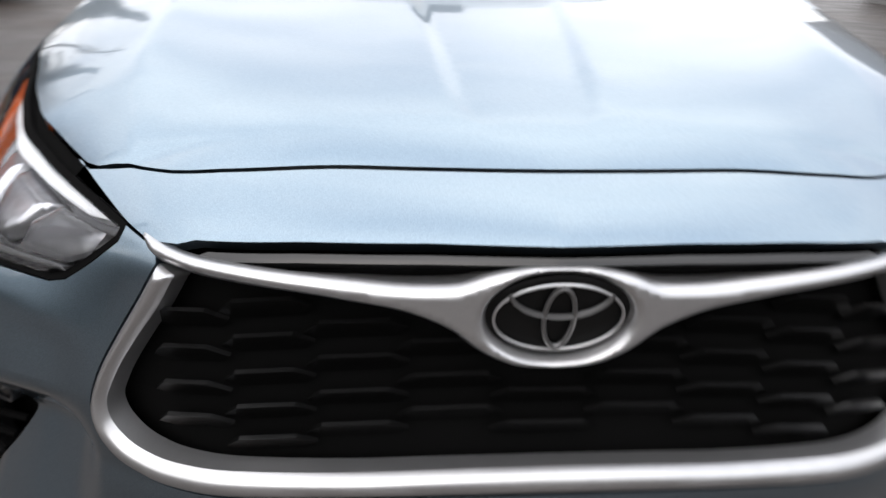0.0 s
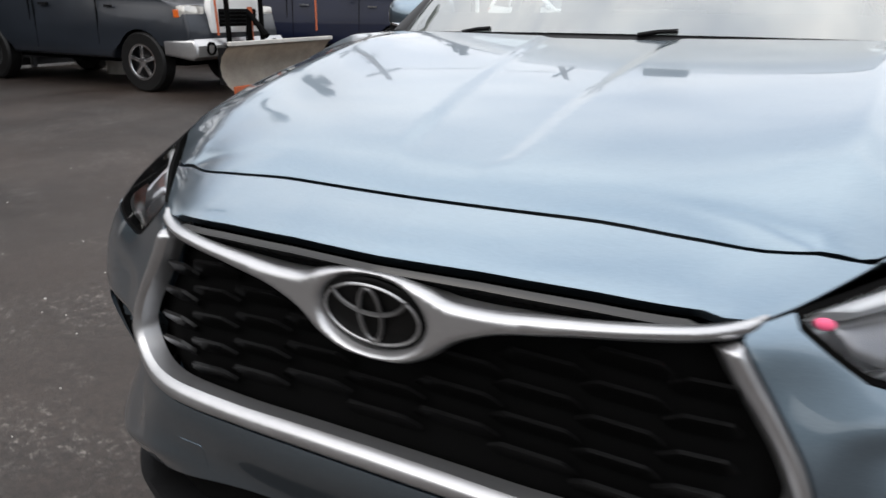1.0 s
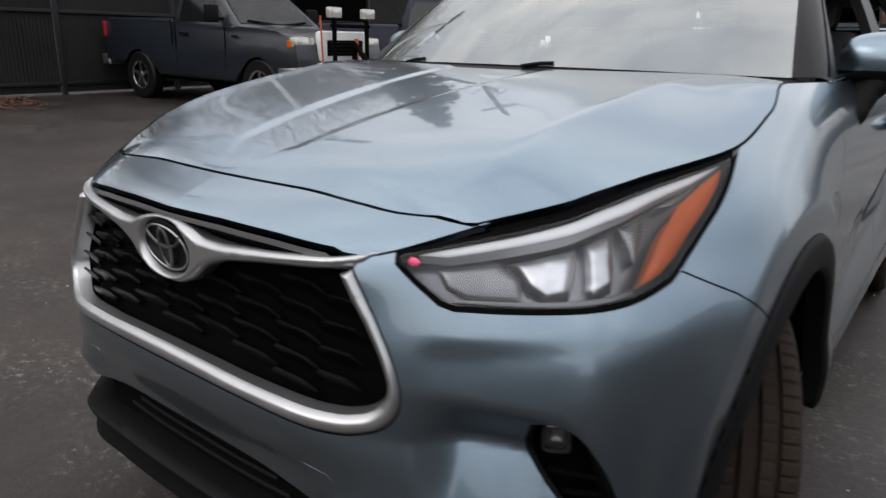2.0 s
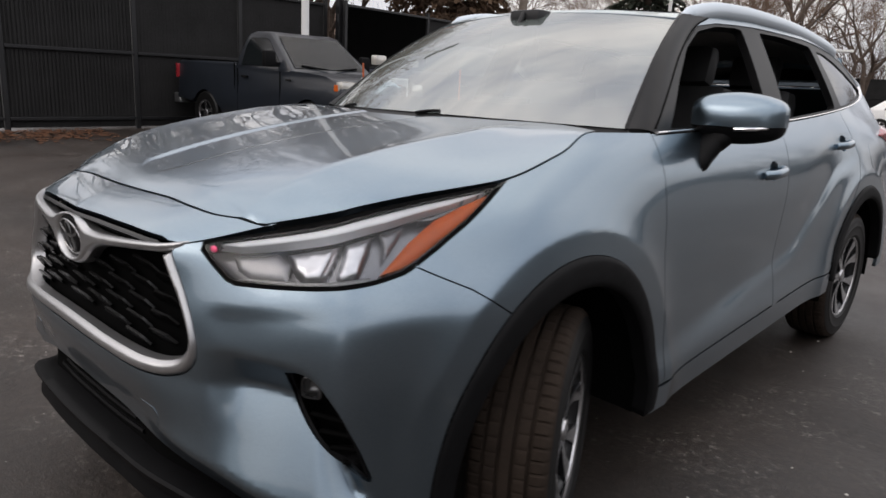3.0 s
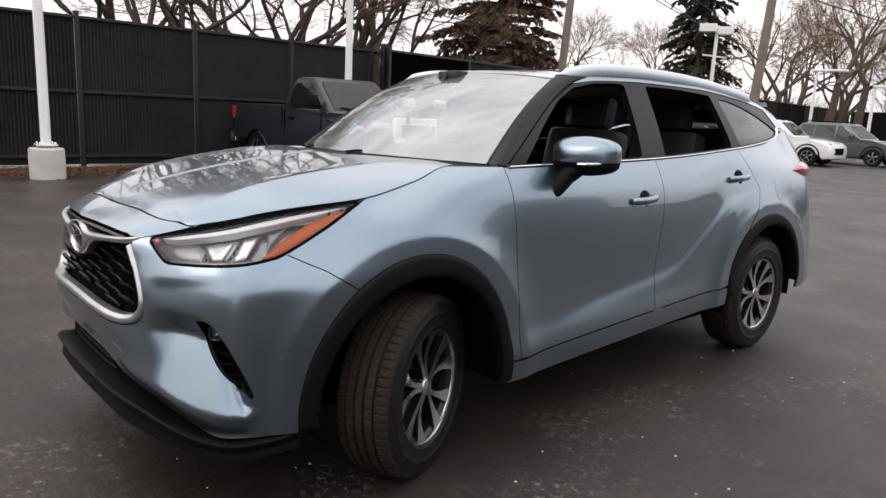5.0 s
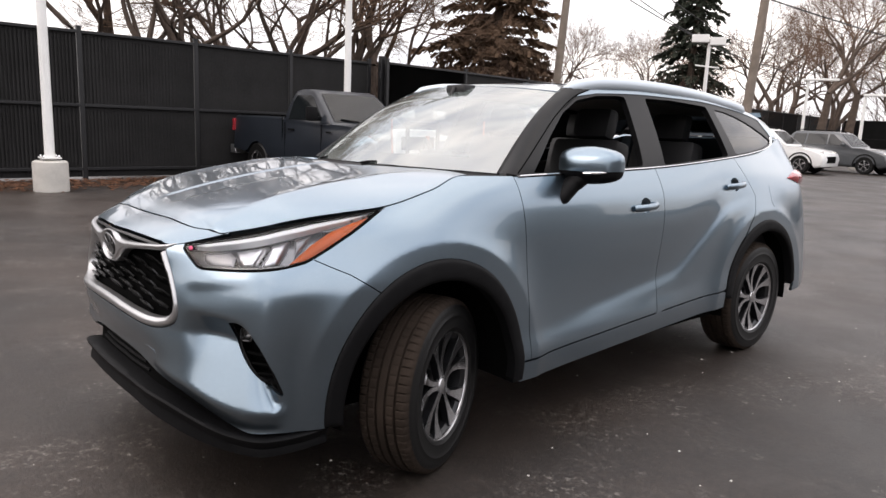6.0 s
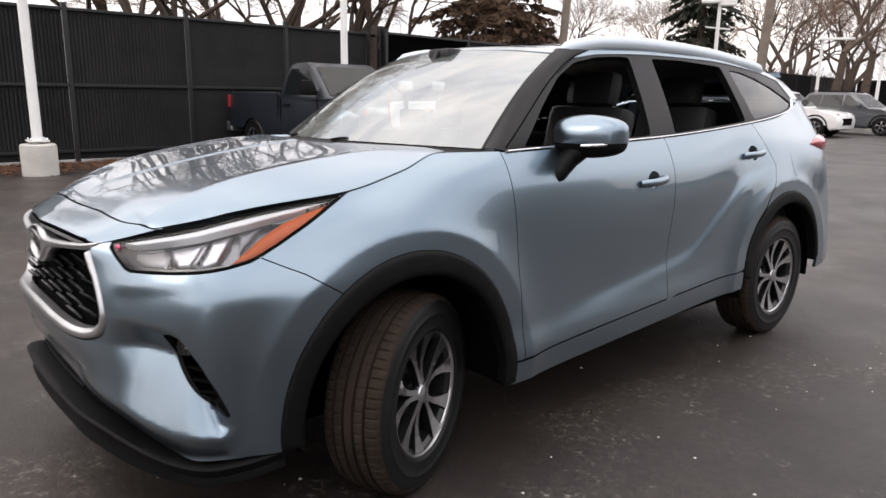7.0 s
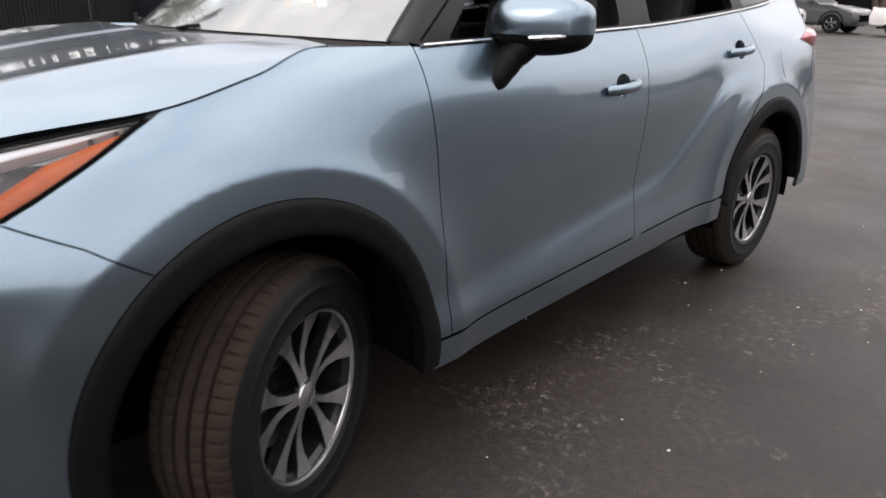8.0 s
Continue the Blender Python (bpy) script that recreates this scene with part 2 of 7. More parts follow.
def gap(poly, q):
    """Distance of the points q from the polygon's outline."""
    p, r = np.asarray(poly, float), np.roll(np.asarray(poly, float), -1, axis=0)
    best = np.full(len(q), 1e9)
    for a, b in zip(p, r):
        d = b - a
        t = np.clip(((q - a) @ d) / max(d @ d, 1e-18), 0, 1)
        best = np.minimum(best, np.linalg.norm(q - a - t[:, None] * d, axis=1))
    return best


def dense(poly, step):
    out = []
    for a, b in zip(poly, list(poly[1:]) + [poly[0]]):
        n = max(1, int(math.hypot(b[0] - a[0], b[1] - a[1]) / step))
        out += [(a[0] + (b[0] - a[0]) * k / n, a[1] + (b[1] - a[1]) * k / n) for k in range(n)]
    clean = []
    for p in out:
        if not clean or math.hypot(p[0] - clean[-1][0], p[1] - clean[-1][1]) > 1e-4:
            clean.append(p)
    return clean


def shrink(poly, d):
    """The polygon moved inwards by d, to leave a joint."""
    p = np.asarray(poly, float)
    area = np.sum(p[:, 0] * np.roll(p[:, 1], -1) - np.roll(p[:, 0], -1) * p[:, 1])
    e1, e2 = p - np.roll(p, 1, axis=0), np.roll(p, -1, axis=0) - p
    n1 = np.stack([-e1[:, 1], e1[:, 0]], 1) / np.maximum(np.linalg.norm(e1, axis=1), 1e-9)[:, None]
    n2 = np.stack([-e2[:, 1], e2[:, 0]], 1) / np.maximum(np.linalg.norm(e2, axis=1), 1e-9)[:, None]
    n = n1 + n2
    n /= np.maximum(np.sum(n * n, axis=1) / 2, 0.35)[:, None]
    return [tuple(v) for v in p + n * d * (1 if area > 0 else -1)]


def panel(name, poly, fn, mat, parent, label="", step=0.03, holes=(), joint=0.0, rim=0.014, off=0.0, puff=None, mirror=False, out=None):
    """A sheet of bodywork: a polygon in the two parameters of the surface fn, filled, with turned-in edges.
    out: a point on its inner side. puff=(height, width): rounds it up from its edge. mirror: the other side's."""
    poly = dense(poly, step)
    if joint:
        poly = shrink(poly, joint)
    holes = [shrink(dense(h, step), -joint) if joint else dense(h, step) for h in holes]
    loops = [poly] + holes
    pts, edges, ranges = [], [], []
    for loop in loops:
        k = len(pts)
        pts += [Vector(p) for p in loop]
        edges += [(k + i, k + (i + 1) % len(loop)) for i in range(len(loop))]
    lo, hi = np.min(poly, axis=0), np.max(poly, axis=0)
    gx, gy = np.meshgrid(np.arange(lo[0] + step * 0.37, hi[0], step), np.arange(lo[1] + step * 0.41, hi[1], step))
    gx = gx + (np.arange(gx.shape[0]) % 2)[:, None] * step * 0.5
    q = np.stack([gx.ravel(), gy.ravel()], 1)
    rings, edge = [], step * 0.45
    if puff:
        # rows of points that follow the outline keep a rounded edge even
        for d in (0.2, 0.45, 0.75):
            d *= puff[1]
            for i, loop in enumerate(loops):
                r = np.array(shrink(dense(loop, step * 0.8), d if i == 0 else -d))
                rings.append(r[np.minimum.reduce([gap(o, r) for o in loops]) > d * 0.96])
        edge = puff[1] * 0.75 + step * 0.45
    keep = inside(poly, q) & (gap(poly, q) > edge)
    for h in holes:
        keep &= ~inside(h, q) & (gap(h, q) > edge)
    q = np.concatenate([q[keep]] + [r[inside(poly, r)] for r in rings])
    pts += [Vector(p) for p in q]
    vs, _, fs, *_ = delaunay_2d_cdt(pts, edges, [], 0, 1e-7)
    uv = np.array([(v[0], v[1]) for v in vs])
    fs = np.array([f for f in fs if len(f) == 3])
    mid = uv[fs].mean(axis=1)
    good = inside(poly, mid)
    for h in holes:
        good &= ~inside(h, mid)
    fs = fs[good]

    def place(a):
        r = fn(a[:, 0], a[:, 1])
        if mirror:
            r = r * np.array([-1, 1, 1])
        return r
    base = place(uv)
    e = 0.002
    nn = np.cross(place(uv + [e, 0]) - place(uv - [e, 0]), place(uv + [0, e]) - place(uv - [0, e]))
    nn /= np.maximum(np.linalg.norm(nn, axis=1), 1e-12)[:, None]
    core = np.array(out if out is not None else (0, 2.2, 0.6))
    sign = np.sign(np.sum(nn * (base - core), axis=1).mean()) or 1
    nn *= sign
    if puff:
        def swell(q):
            dd = np.where(inside(poly, q), 1, -1) * gap(poly, q)
            for h in holes:
                dd = np.minimum(dd, np.where(inside(h, q), -1, 1) * gap(h, q))
            tt = np.clip(dd / puff[1], -0.3, 1)
            return off + puff[0] * (1 - (1 - tt) ** 2.4)
        xyz = base + nn * swell(uv)[:, None]
        gu, gv = place(uv + [e, 0]) - place(uv - [e, 0]), place(uv + [0, e]) - place(uv - [0, e])
        du = gu + nn * (swell(uv + [e, 0]) - swell(uv - [e, 0]))[:, None]
        dv = gv + nn * (swell(uv + [0, e]) - swell(uv - [0, e]))[:, None]
        shade = np.cross(du, dv)
        shade /= np.maximum(np.linalg.norm(shade, axis=1), 1e-12)[:, None]
        shade *= np.sign(np.sum(shade * nn, axis=1))[:, None]
    else:
        xyz, shade = base + nn * off, nn
    # winding
    a, b, c = xyz[fs[:, 0]], xyz[fs[:, 1]], xyz[fs[:, 2]]
    flip = np.sum(np.cross(b - a, c - a) * nn[fs[:, 0]], axis=1) < 0
    fs[flip] = fs[flip][:, ::-1]
    verts, faces = xyz.tolist(), fs.tolist()
    main = len(faces)
    # edge use counts give the outline to turn in
    if rim:
        seen = {}
        for f in faces:
            for i in range(3):
                k = (f[i], f[(i + 1) % 3])
                if (k[1], k[0]) in seen:
                    del seen[(k[1], k[0])]
                else:
                    seen[k] = True
        idx = {}
        for a, b in seen:
            for v in (a, b):
                if v not in idx:
                    idx[v] = len(verts)
                    verts.append(xyz[v].tolist())
                    verts.append((xyz[v] - nn[v] * rim).tolist())
            faces.append((idx[b], idx[a], idx[a] + 1, idx[b] + 1))
    me = bpy.data.meshes.new(name)
    me.from_pydata(verts, [], faces)
    me.polygons.foreach_set("use_smooth", [True] * len(faces))
    nl = []
    for i, f in enumerate(faces):
        for v in f:
            nl.append(tuple(shade[v]) if i < main else (0, 0, 0))
    me.normals_split_custom_set(nl)
    return link_mesh(name, me, mat, parent, label)


# ---- the blue-grey sport utility car: surfaces ----
PLAN = spline([(-0.25, -0.142), (0, -0.150), (0.25, -0.142), (0.45, -0.117), (0.625, -0.045), (0.77, 0.035), (0.873, 0.124), (0.925, 0.244), (0.949, 0.42), (0.961, 0.65), (0.965, 1.0), (0.965, 1.5),
               (0.962, 2.5), (0.962, 3.3), (0.967, 3.8), (0.965, 4.2), (0.948, 4.53), (0.86, 4.74), (0.5, 4.84), (0, 4.88), (-0.5, 4.84)], 60)
PLAN = np.array(PLAN)[60:-60]
PU = np.concatenate([[0], np.cumsum(np.linalg.norm(np.diff(PLAN, axis=0), axis=1))])
PT = np.gradient(PLAN, PU, axis=0)
PT[0], PT[-1] = (1, 0), (-1, 0)
PT /= np.linalg.norm(PT, axis=1)[:, None]
PN = np.stack([PT[:, 1], -PT[:, 0]], 1)
# the inward direction turns slowly round the corners, so that the upper body does not crease there
_g = np.exp(-0.5 * (np.arange(-0.42, 0.421, 0.01) / 0.14) ** 2)
_q = np.arange(-0.42, PU[-1] + 0.43, 0.01)
_m = np.where(_q < 0, -_q, np.where(_q > PU[-1], 2 * PU[-1] - _q, _q))
_nx = np.interp(_m, PU, PN[:, 0]) * np.where((_q < 0) | (_q > PU[-1]), -1, 1)
_ny = np.interp(_m, PU, PN[:, 1])
PN = np.stack([np.interp(PU, _q[42:-42], np.convolve(_nx, _g / _g.sum(), mode="valid")), np.interp(PU, _q[42:-42], np.convolve(_ny, _g / _g.sum(), mode="valid"))], 1)
PN /= np.linalg.norm(PN, axis=1)[:, None]
FRONT_END = int(np.argmax(PLAN[:, 1] > 0.55))


def base_u(x=None, y=None):
    if x is not None:
        return float(np.interp(x, PLAN[:FRONT_END, 0], PU[:FRONT_END]))
    return float(np.interp(y, PLAN[:, 1], PU))


# how far the body lies inside its widest outline, as (height, inset) at stations round it
STATIONS = [
    (base_u(x=0.0), [(.15, .12), (.30, .06), (.38, .022), (.44, .028), (.50, .044), (.56, .040), (.62, .020), (.68, .002), (.73, .010), (.85, .028), (.95, .033), (1.0, .030), (1.02, .036), (1.045, .085), (1.072, .165), (1.10, .27)]),
    (base_u(x=0.45), [(.15, .12), (.30, .06), (.38, .020), (.44, .026), (.50, .036), (.56, .034), (.62, .016), (.68, 0), (.80, .014), (.92, .040), (.985, .046), (1.005, .058), (1.03, .102), (1.062, .155), (1.09, .235)]),
    (base_u(x=0.62), [(.15, .12), (.30, .055), (.42, .026), (.55, .020), (.65, .014), (.74, .016), (.80, .023), (.86, .037), (.93, .064), (1.0, .102), (1.05, .155), (1.09, .215)]),
    (base_u(x=0.82), [(.15, .09), (.30, .035), (.42, .016), (.55, .009), (.70, .004), (.78, .005), (.85, .012), (.93, .050), (1.0, .112), (1.06, .195), (1.10, .255)]),
    (base_u(y=0.33), [(.15, .08), (.30, .042), (.43, .026), (.6, .012), (.75, .000), (.85, .003), (.93, .035), (.97, .062), (1.04, .11), (1.095, .17), (1.13, .22)]),
    (base_u(y=0.67), [(.15, .03), (.3, 0), (.5, 0), (.85, -.005), (.95, .004), (1.03, .020), (1.09, .046), (1.146, .096), (1.2, .17)]),
    (base_u(y=1.10), [(.15, .03), (.3, 0), (.5, 0), (.85, -.002), (1.0, .008), (1.1, .026), (1.18, .056), (1.23, .092), (1.265, .135), (1.3, .20)]),
    (base_u(y=1.45), [(.15, .04), (.3, 0), (.43, -.012), (.55, .01), (.75, .014), (.95, .014), (1.1, .025), (1.2, .055), (1.255, .086), (1.35, .13)]),
    (base_u(y=2.5), [(.15, .04), (.33, 0), (.46, -.008), (.58, .012), (.75, .016), (.95, .016), (1.1, .030), (1.2, .062), (1.28, .101), (1.4, .16)]),
    (base_u(y=3.35), [(.15, .05), (.38, 0), (.5, -.005), (.65, .005), (.85, .006), (1.0, .010), (1.1, .024), (1.2, .055), (1.325, .112), (1.45, .18)]),
    (base_u(y=4.2), [(.15, .06), (.35, 0), (.5, 0), (.8, 0), (.95, .012), (1.1, .038), (1.2, .080), (1.4, .22), (1.5, .28)]),
    (base_u(x=0.0) + PU[-1] - 0.85, [(.15, .1), (.35, 0), (.5, 0), (.7, .02), (.9, .05), (1.1, .09), (1.2, .13), (1.4, .24), (1.5, .30)]),
    (PU[-1], [(.15, .1), (.35, 0), (.55, 0), (.75, .03), (.95, .06), (1.2, .1), (1.4, .2), (1.5, .27)]),
]
GU, GZ = np.linspace(0, PU[-1], 420), np.linspace(0.1, 1.56, 300)
_cols = np.array([pchip(*zip(*prof))(GZ) for _, prof in STATIONS])
INSET = np.array([pchip([s[0] for s in STATIONS], _cols[:, k])(GU) for k in range(len(GZ))]).T


def soften(a, axis, width):
    k = np.exp(-0.5 * (np.arange(-3 * width, 3 * width + 1) / width) ** 2)
    pad = [(0, 0), (0, 0)]
    pad[axis] = (3 * width, 3 * width)
    b = np.pad(a, pad, mode="reflect", reflect_type="odd")
    return np.apply_along_axis(lambda r: np.convolve(r, k / k.sum(), mode="valid"), axis, b)


INSET = soften(soften(INSET, 0, 6), 1, 4)
ARCH_F, ARCH_R = (0.860, 0.395, 0.515, 0.545), (3.775, 0.395, 0.51, 0.53)
CREASE = pchip([1.0, 1.5, 2.25, 2.7, 3.04, 3.3, 3.8, 4.3], [0.50, 0.55, 0.635, 0.70, 0.90, 1.06, 1.13, 1.15])


def cubic(t):
    return 0.5 * np.stack([-t + 2 * t * t - t ** 3, 2 - 5 * t * t + 3 * t ** 3, t + 4 * t * t - 3 * t ** 3, -t * t + t ** 3])


def cheek(u, z):
    """The bumper's hollow under its edge, the blade that slants out below the hollow, and the tuck under the blade."""
    top, low, deep, out = CHEEK(u), BLADE(u), CHEEK_DEPTH(u), 0.027 * BLADE_SPAN(u)
    foot = np.maximum(top - 0.095, low + 0.03)
    s = np.clip((foot - z) / (foot - low), 0, 1)
    over = deep * np.clip((top - z) / np.maximum(top - foot, 0.01), 0, 1)
    under = np.minimum(0.50 * np.maximum(0, low - z), 0.042) * BLADE_SPAN(u) * ramp01(0.27, 0.36, z)
    return over * (1 - s) - out * s + under


def inset(u, z):
    fu, fz = np.clip(u / GU[-1] * (len(GU) - 1), 0, len(GU) - 1.001), np.clip((z - GZ[0]) / (GZ[-1] - GZ[0]) * (len(GZ) - 1), 0, len(GZ) - 1.001)
    iu, iz = fu.astype(int), fz.astype(int)
    wu, wz = cubic(fu - iu), cubic(fz - iz)
    d = 0
    for a in range(4):
        ia = np.abs(iu + a - 1)
        ia = np.minimum(ia, len(GU) - 1)
        for b in range(4):
            d = d + wu[a] * wz[b] * INSET[ia, np.clip(iz + b - 1, 0, len(GZ) - 1)]
    y = np.interp(u, PU, PLAN[:, 1])
    # flared lips round the wheels
    for cy, cz, rx, rz in (ARCH_F, ARCH_R):
        r = np.hypot((y - cy) / rx, (z - cz) / rz)
        far = np.maximum(0, r - 1.115 - 0.05 * ((y - cy) / rx) ** 2)
        d = d - 0.026 * np.exp(-(np.sqrt(far ** 2 + 0.03 ** 2) - 0.03) / 0.12) * ramp01(0.22, 0.36, y) * (1 - ramp01(1.05, 1.2, z))
    # hollow along the flank that runs out over the rear wheel
    zc = CREASE(y)
    rel = z - zc
    hollow = np.where(rel > 0, np.exp(-(rel / 0.20) ** 2), np.exp(-(rel / 0.055) ** 2))
    d = d + 0.016 * hollow * ramp01(1.5, 2.1, y) * (1 - ramp01(3.25, 3.75, y))
    # a crease under the headlight with a hollow below it
    rel = CHEEK_TOP(u) - z
    d = d + 0.0055 * CHEEK_SPAN(u) * ramp01(-0.014, 0.030, rel) * (1 - ramp01(0.03, 0.12, rel))
    # bumper cheek: an overhanging edge that sweeps from the grille over the fog lamp and down; a slanting blade comes out below it
    for q, w in ((-0.014, 0.12), (-0.007, 0.23), (0.0, 0.30), (0.007, 0.23), (0.014, 0.12)):
        d = d + w * cheek(u, z + q)
    return d


_cu = [base_u(x=q) for q in (0.58, 0.60, 0.72, 0.79, 0.825, 0.858, 0.882, 0.898, 0.906)] + [base_u(y=0.45)]
CHEEK = pchip(_cu, [0.789, 0.788, 0.780, 0.768, 0.753, 0.692, 0.613, 0.53, 0.46, 0.40])
CHEEK_TOP = pchip([0] + [base_u(x=q) for q in (0.62, 0.74, 0.83, 0.88)] + [base_u(y=0.35), base_u(y=0.6)], [0.86, 0.873, 0.889, 0.901, 0.908, 0.92, 0.93])
CHEEK_SPAN = pchip([0] + [base_u(x=q) for q in (0.575, 0.65, 0.78)] + [base_u(y=0.13), base_u(y=0.25), 7], [0, 0, 1, 0.9, 0.5, 0, 0])
CHEEK_DEPTH = pchip([0] + [base_u(x=q) for q in (0.58, 0.67, 0.74, 0.81, 0.86, 0.887, 0.90, 0.908)] + [6], [0, 0.014, 0.070, 0.082, 0.082, 0.062, 0.035, 0.010, 0, 0])
BLADE = pchip([0] + [base_u(x=q) for q in (0.39, 0.585, 0.74, 0.83, 0.906)] + [base_u(y=0.5)], [0.57, 0.555, 0.512, 0.455, 0.430, 0.426, 0.42])
BLADE_SPAN = pchip([0] + [base_u(x=q) for q in (0.36, 0.56, 0.86, 0.893, 0.918)] + [6], [0, 0, 1, 1, 0.9, 0, 0])


def shell(u, z):
    """The lower body: u runs along the outline from the middle of the nose, z is the height."""
    s, a = np.where(u < 0, -1.0, 1.0), np.abs(u)
    d = inset(a, z)
    x = np.interp(a, PU, PLAN[:, 0]) - np.interp(a, PU, PN[:, 0]) * d
    y = np.interp(a, PU, PLAN[:, 1]) - np.interp(a, PU, PN[:, 1]) * d
    return np.stack([x * s, y, z + 0 * x], 1)


_uu = np.linspace(0, PU[-1], 900)


def ux(x, z):
    p = shell(_uu[:400], np.full(400, float(z)))
    k = int(np.argmax(p[:, 0] > min(0.955, p[:, 0].max() - 1e-3))) or 400
    return float(np.interp(x, p[:k, 0], _uu[:k]))


def uy(y, z):
    p = shell(_uu, np.full(900, float(z)))
    return float(np.interp(y, p[:, 1], _uu))


def fx(pts):
    return [(ux(x, z), z) for x, z in pts]


def sy(pts):
    return [(uy(y, z), z) for y, z in pts]


def sym(half):
    """A closed outline from its half, which starts and ends in the middle."""
    return list(half) + [(-a, b) for a, b in reversed(half) if abs(a) > 1e-6]


def arch(a, lo, hi, n=26, grow=1.0):
    cy, cz, rx, rz = a
    return [(cy - grow * rx * math.cos(t), cz + grow * rz * math.sin(t)) for t in np.linspace(lo, hi, n)]


# height of the bonnet's joint round the body
BROW = lambda u: 1.015 + 0.135 * (u - base_u(x=0.53)) / (base_u(y=0.67) - base_u(x=0.53))
_b = [base_u(x=0.66), base_u(x=0.72), base_u(x=0.80), base_u(y=0.12), base_u(y=0.33), base_u(y=0.50)]
SEAM = pchip([0, base_u(x=0.25), base_u(x=0.43), base_u(x=0.53), base_u(x=0.60)] + _b + [base_u(y=0.67), base_u(y=0.90), base_u(y=1.10), base_u(y=1.40)],
             [1.074, 1.073, 1.066, 1.058, 1.0555] + [BROW(u) + 0.011 * (base_u(y=0.67) - u) / (base_u(y=0.67) - base_u(x=0.66)) for u in _b] + [1.150, 1.205, 1.262, 1.258])
U_JOIN, U_HOODC = base_u(x=0.70), base_u(y=1.105)
_su = np.linspace(0, U_HOODC, 140)
EDGE = shell(_su, SEAM(_su))
_k = int(np.argmax(EDGE[:, 0] > 0.53))
EDGE_X = lambda y: np.where(y < EDGE[_k, 1], EDGE[_k, 0], np.interp(y, EDGE[_k:, 1], EDGE[_k:, 0]))
EDGE_Z = lambda y: np.where(y < EDGE[_k, 1], EDGE[_k, 2] + (y - EDGE[_k, 1]) * 0.18, np.interp(y, EDGE[_k:, 1], EDGE[_k:, 2]))
MID_Z = pchip([-0.018, 0.040, 0.13, 0.315, 0.605, 0.9, 1.2], [1.066, 1.090, 1.122, 1.168, 1.220, 1.258, 1.285])


_f = int(np.argmax(EDGE[:, 0] > 0.64))
LEAD_Y = lambda a: np.interp(a, EDGE[:_f, 0], EDGE[:_f, 1])
LEAD_Z = lambda a: np.interp(a, EDGE[:_f, 0], EDGE[:_f, 2])


def hood_rise(a, y):
    xe, ze, zc = EDGE_X(y), EDGE_Z(y), MID_Z(y)
    t = np.clip(a / xe, 0, 1.2)
    z = zc - (zc - ze) * t ** 5.5
    # a low ridge on either side fades towards the nose and the windscreen
    grow = ramp01(0.04, 0.42, y) * (1 - ramp01(0.82, 1.12, y))
    side = a - (0.535 + 0.10 * y)
    z = z + 0.019 * grow * np.exp(-(np.sqrt(side ** 2 + 0.015 ** 2) - 0.015) / np.where(side > 0, 0.085, 0.075))
    # a shallow channel sunk along the middle, with crisp edges and a rounded front end
    half = (0.088 + 0.085 * y) * np.sqrt(np.clip((y - 0.055) / 0.10, 0, 1))
    return z - 0.0055 * ramp01(0.055, 0.22, y) * (1 - ramp01(half - 0.022, half + 0.016, a))


def hood_surface(x, y):
    a = np.abs(x)
    lead = LEAD_Y(a)
    # the leading edge comes down to the nose panel
    drop = (LEAD_Z(a) - hood_rise(a, lead)) * np.exp(-np.maximum(0, y - lead) / 0.05) * (1 - ramp01(0.52, 0.64, a))
    return np.stack([x, y, hood_rise(a, y) + drop], 1)


def wind_surface(a, s):
    """The windscreen: a across from -1 to 1, s from the bottom to the top."""
    x = a * (0.80 + (0.632 - 0.80) * s)
    y = (1.10 + 0.26 * a * a) * (1 - s) + (1.90 + 0.08 * a * a) * s
    z = (1.278 - 0.014 * a * a) * (1 - s) + (1.722 - 0.03 * a * a) * s + 0.03 * np.sin(math.pi * s)
    return np.stack([x, y - 0.012 * np.sin(math.pi * s), z], 1)


BELT_Z = pchip([1.30, 1.39, 2.53, 3.45, 4.0, 4.3, 4.6], [1.252, 1.254, 1.280, 1.334, 1.385, 1.44, 1.50])
BELT_X = pchip([1.30, 1.39, 2.53, 3.45, 4.0, 4.3, 4.6], [0.880, 0.876, 0.860, 0.842, 0.79, 0.73, 0.66])
CANT_Z = pchip([1.2, 1.95, 2.3, 2.7, 3.2, 3.8, 4.2, 4.6], [1.30, 1.675, 1.710, 1.722, 1.718, 1.68, 1.63, 1.56])
CANT_X = pchip([1.2, 1.95, 2.3, 2.7, 3.2, 3.8, 4.2, 4.6], [0.86, 0.645, 0.645, 0.65, 0.65, 0.63, 0.60, 0.56])


def glass_surface(y, z):
    """The upper side of the body, leaning in from the belt to the roof."""
    zb, zr, xb, xr = BELT_Z(y), CANT_Z(y), BELT_X(y), CANT_X(y)
    t = (z - zb) / np.maximum(zr - zb, 0.03)
    lean = np.where(t < 0, -0.25 * t, np.clip(t, 0, 1.3) ** 1.25 * 0.9 + 0.1 * t)
    return np.stack([xb + (xr - xb) * lean, y, z], 1)


def roof_surface(a, y):
    x = a * (CANT_X(y) - 0.0)
    z = CANT_Z(y) + 0.045 * (1 - a * a) * ramp01(1.7, 2.3, y) + 0.030 * (1 - a * a) * (1 - ramp01(1.7, 2.3, y))
    front = (1 - np.abs(a) ** 2) * 0.07 * (1 - ramp01(1.9, 2.4, y))
    return np.stack([x, y - front, z], 1)


# ---- the car: body ----
car = thing("car", "blue-grey metallic sport utility car with black wheel arches parked on asphalt", "car", CAR)

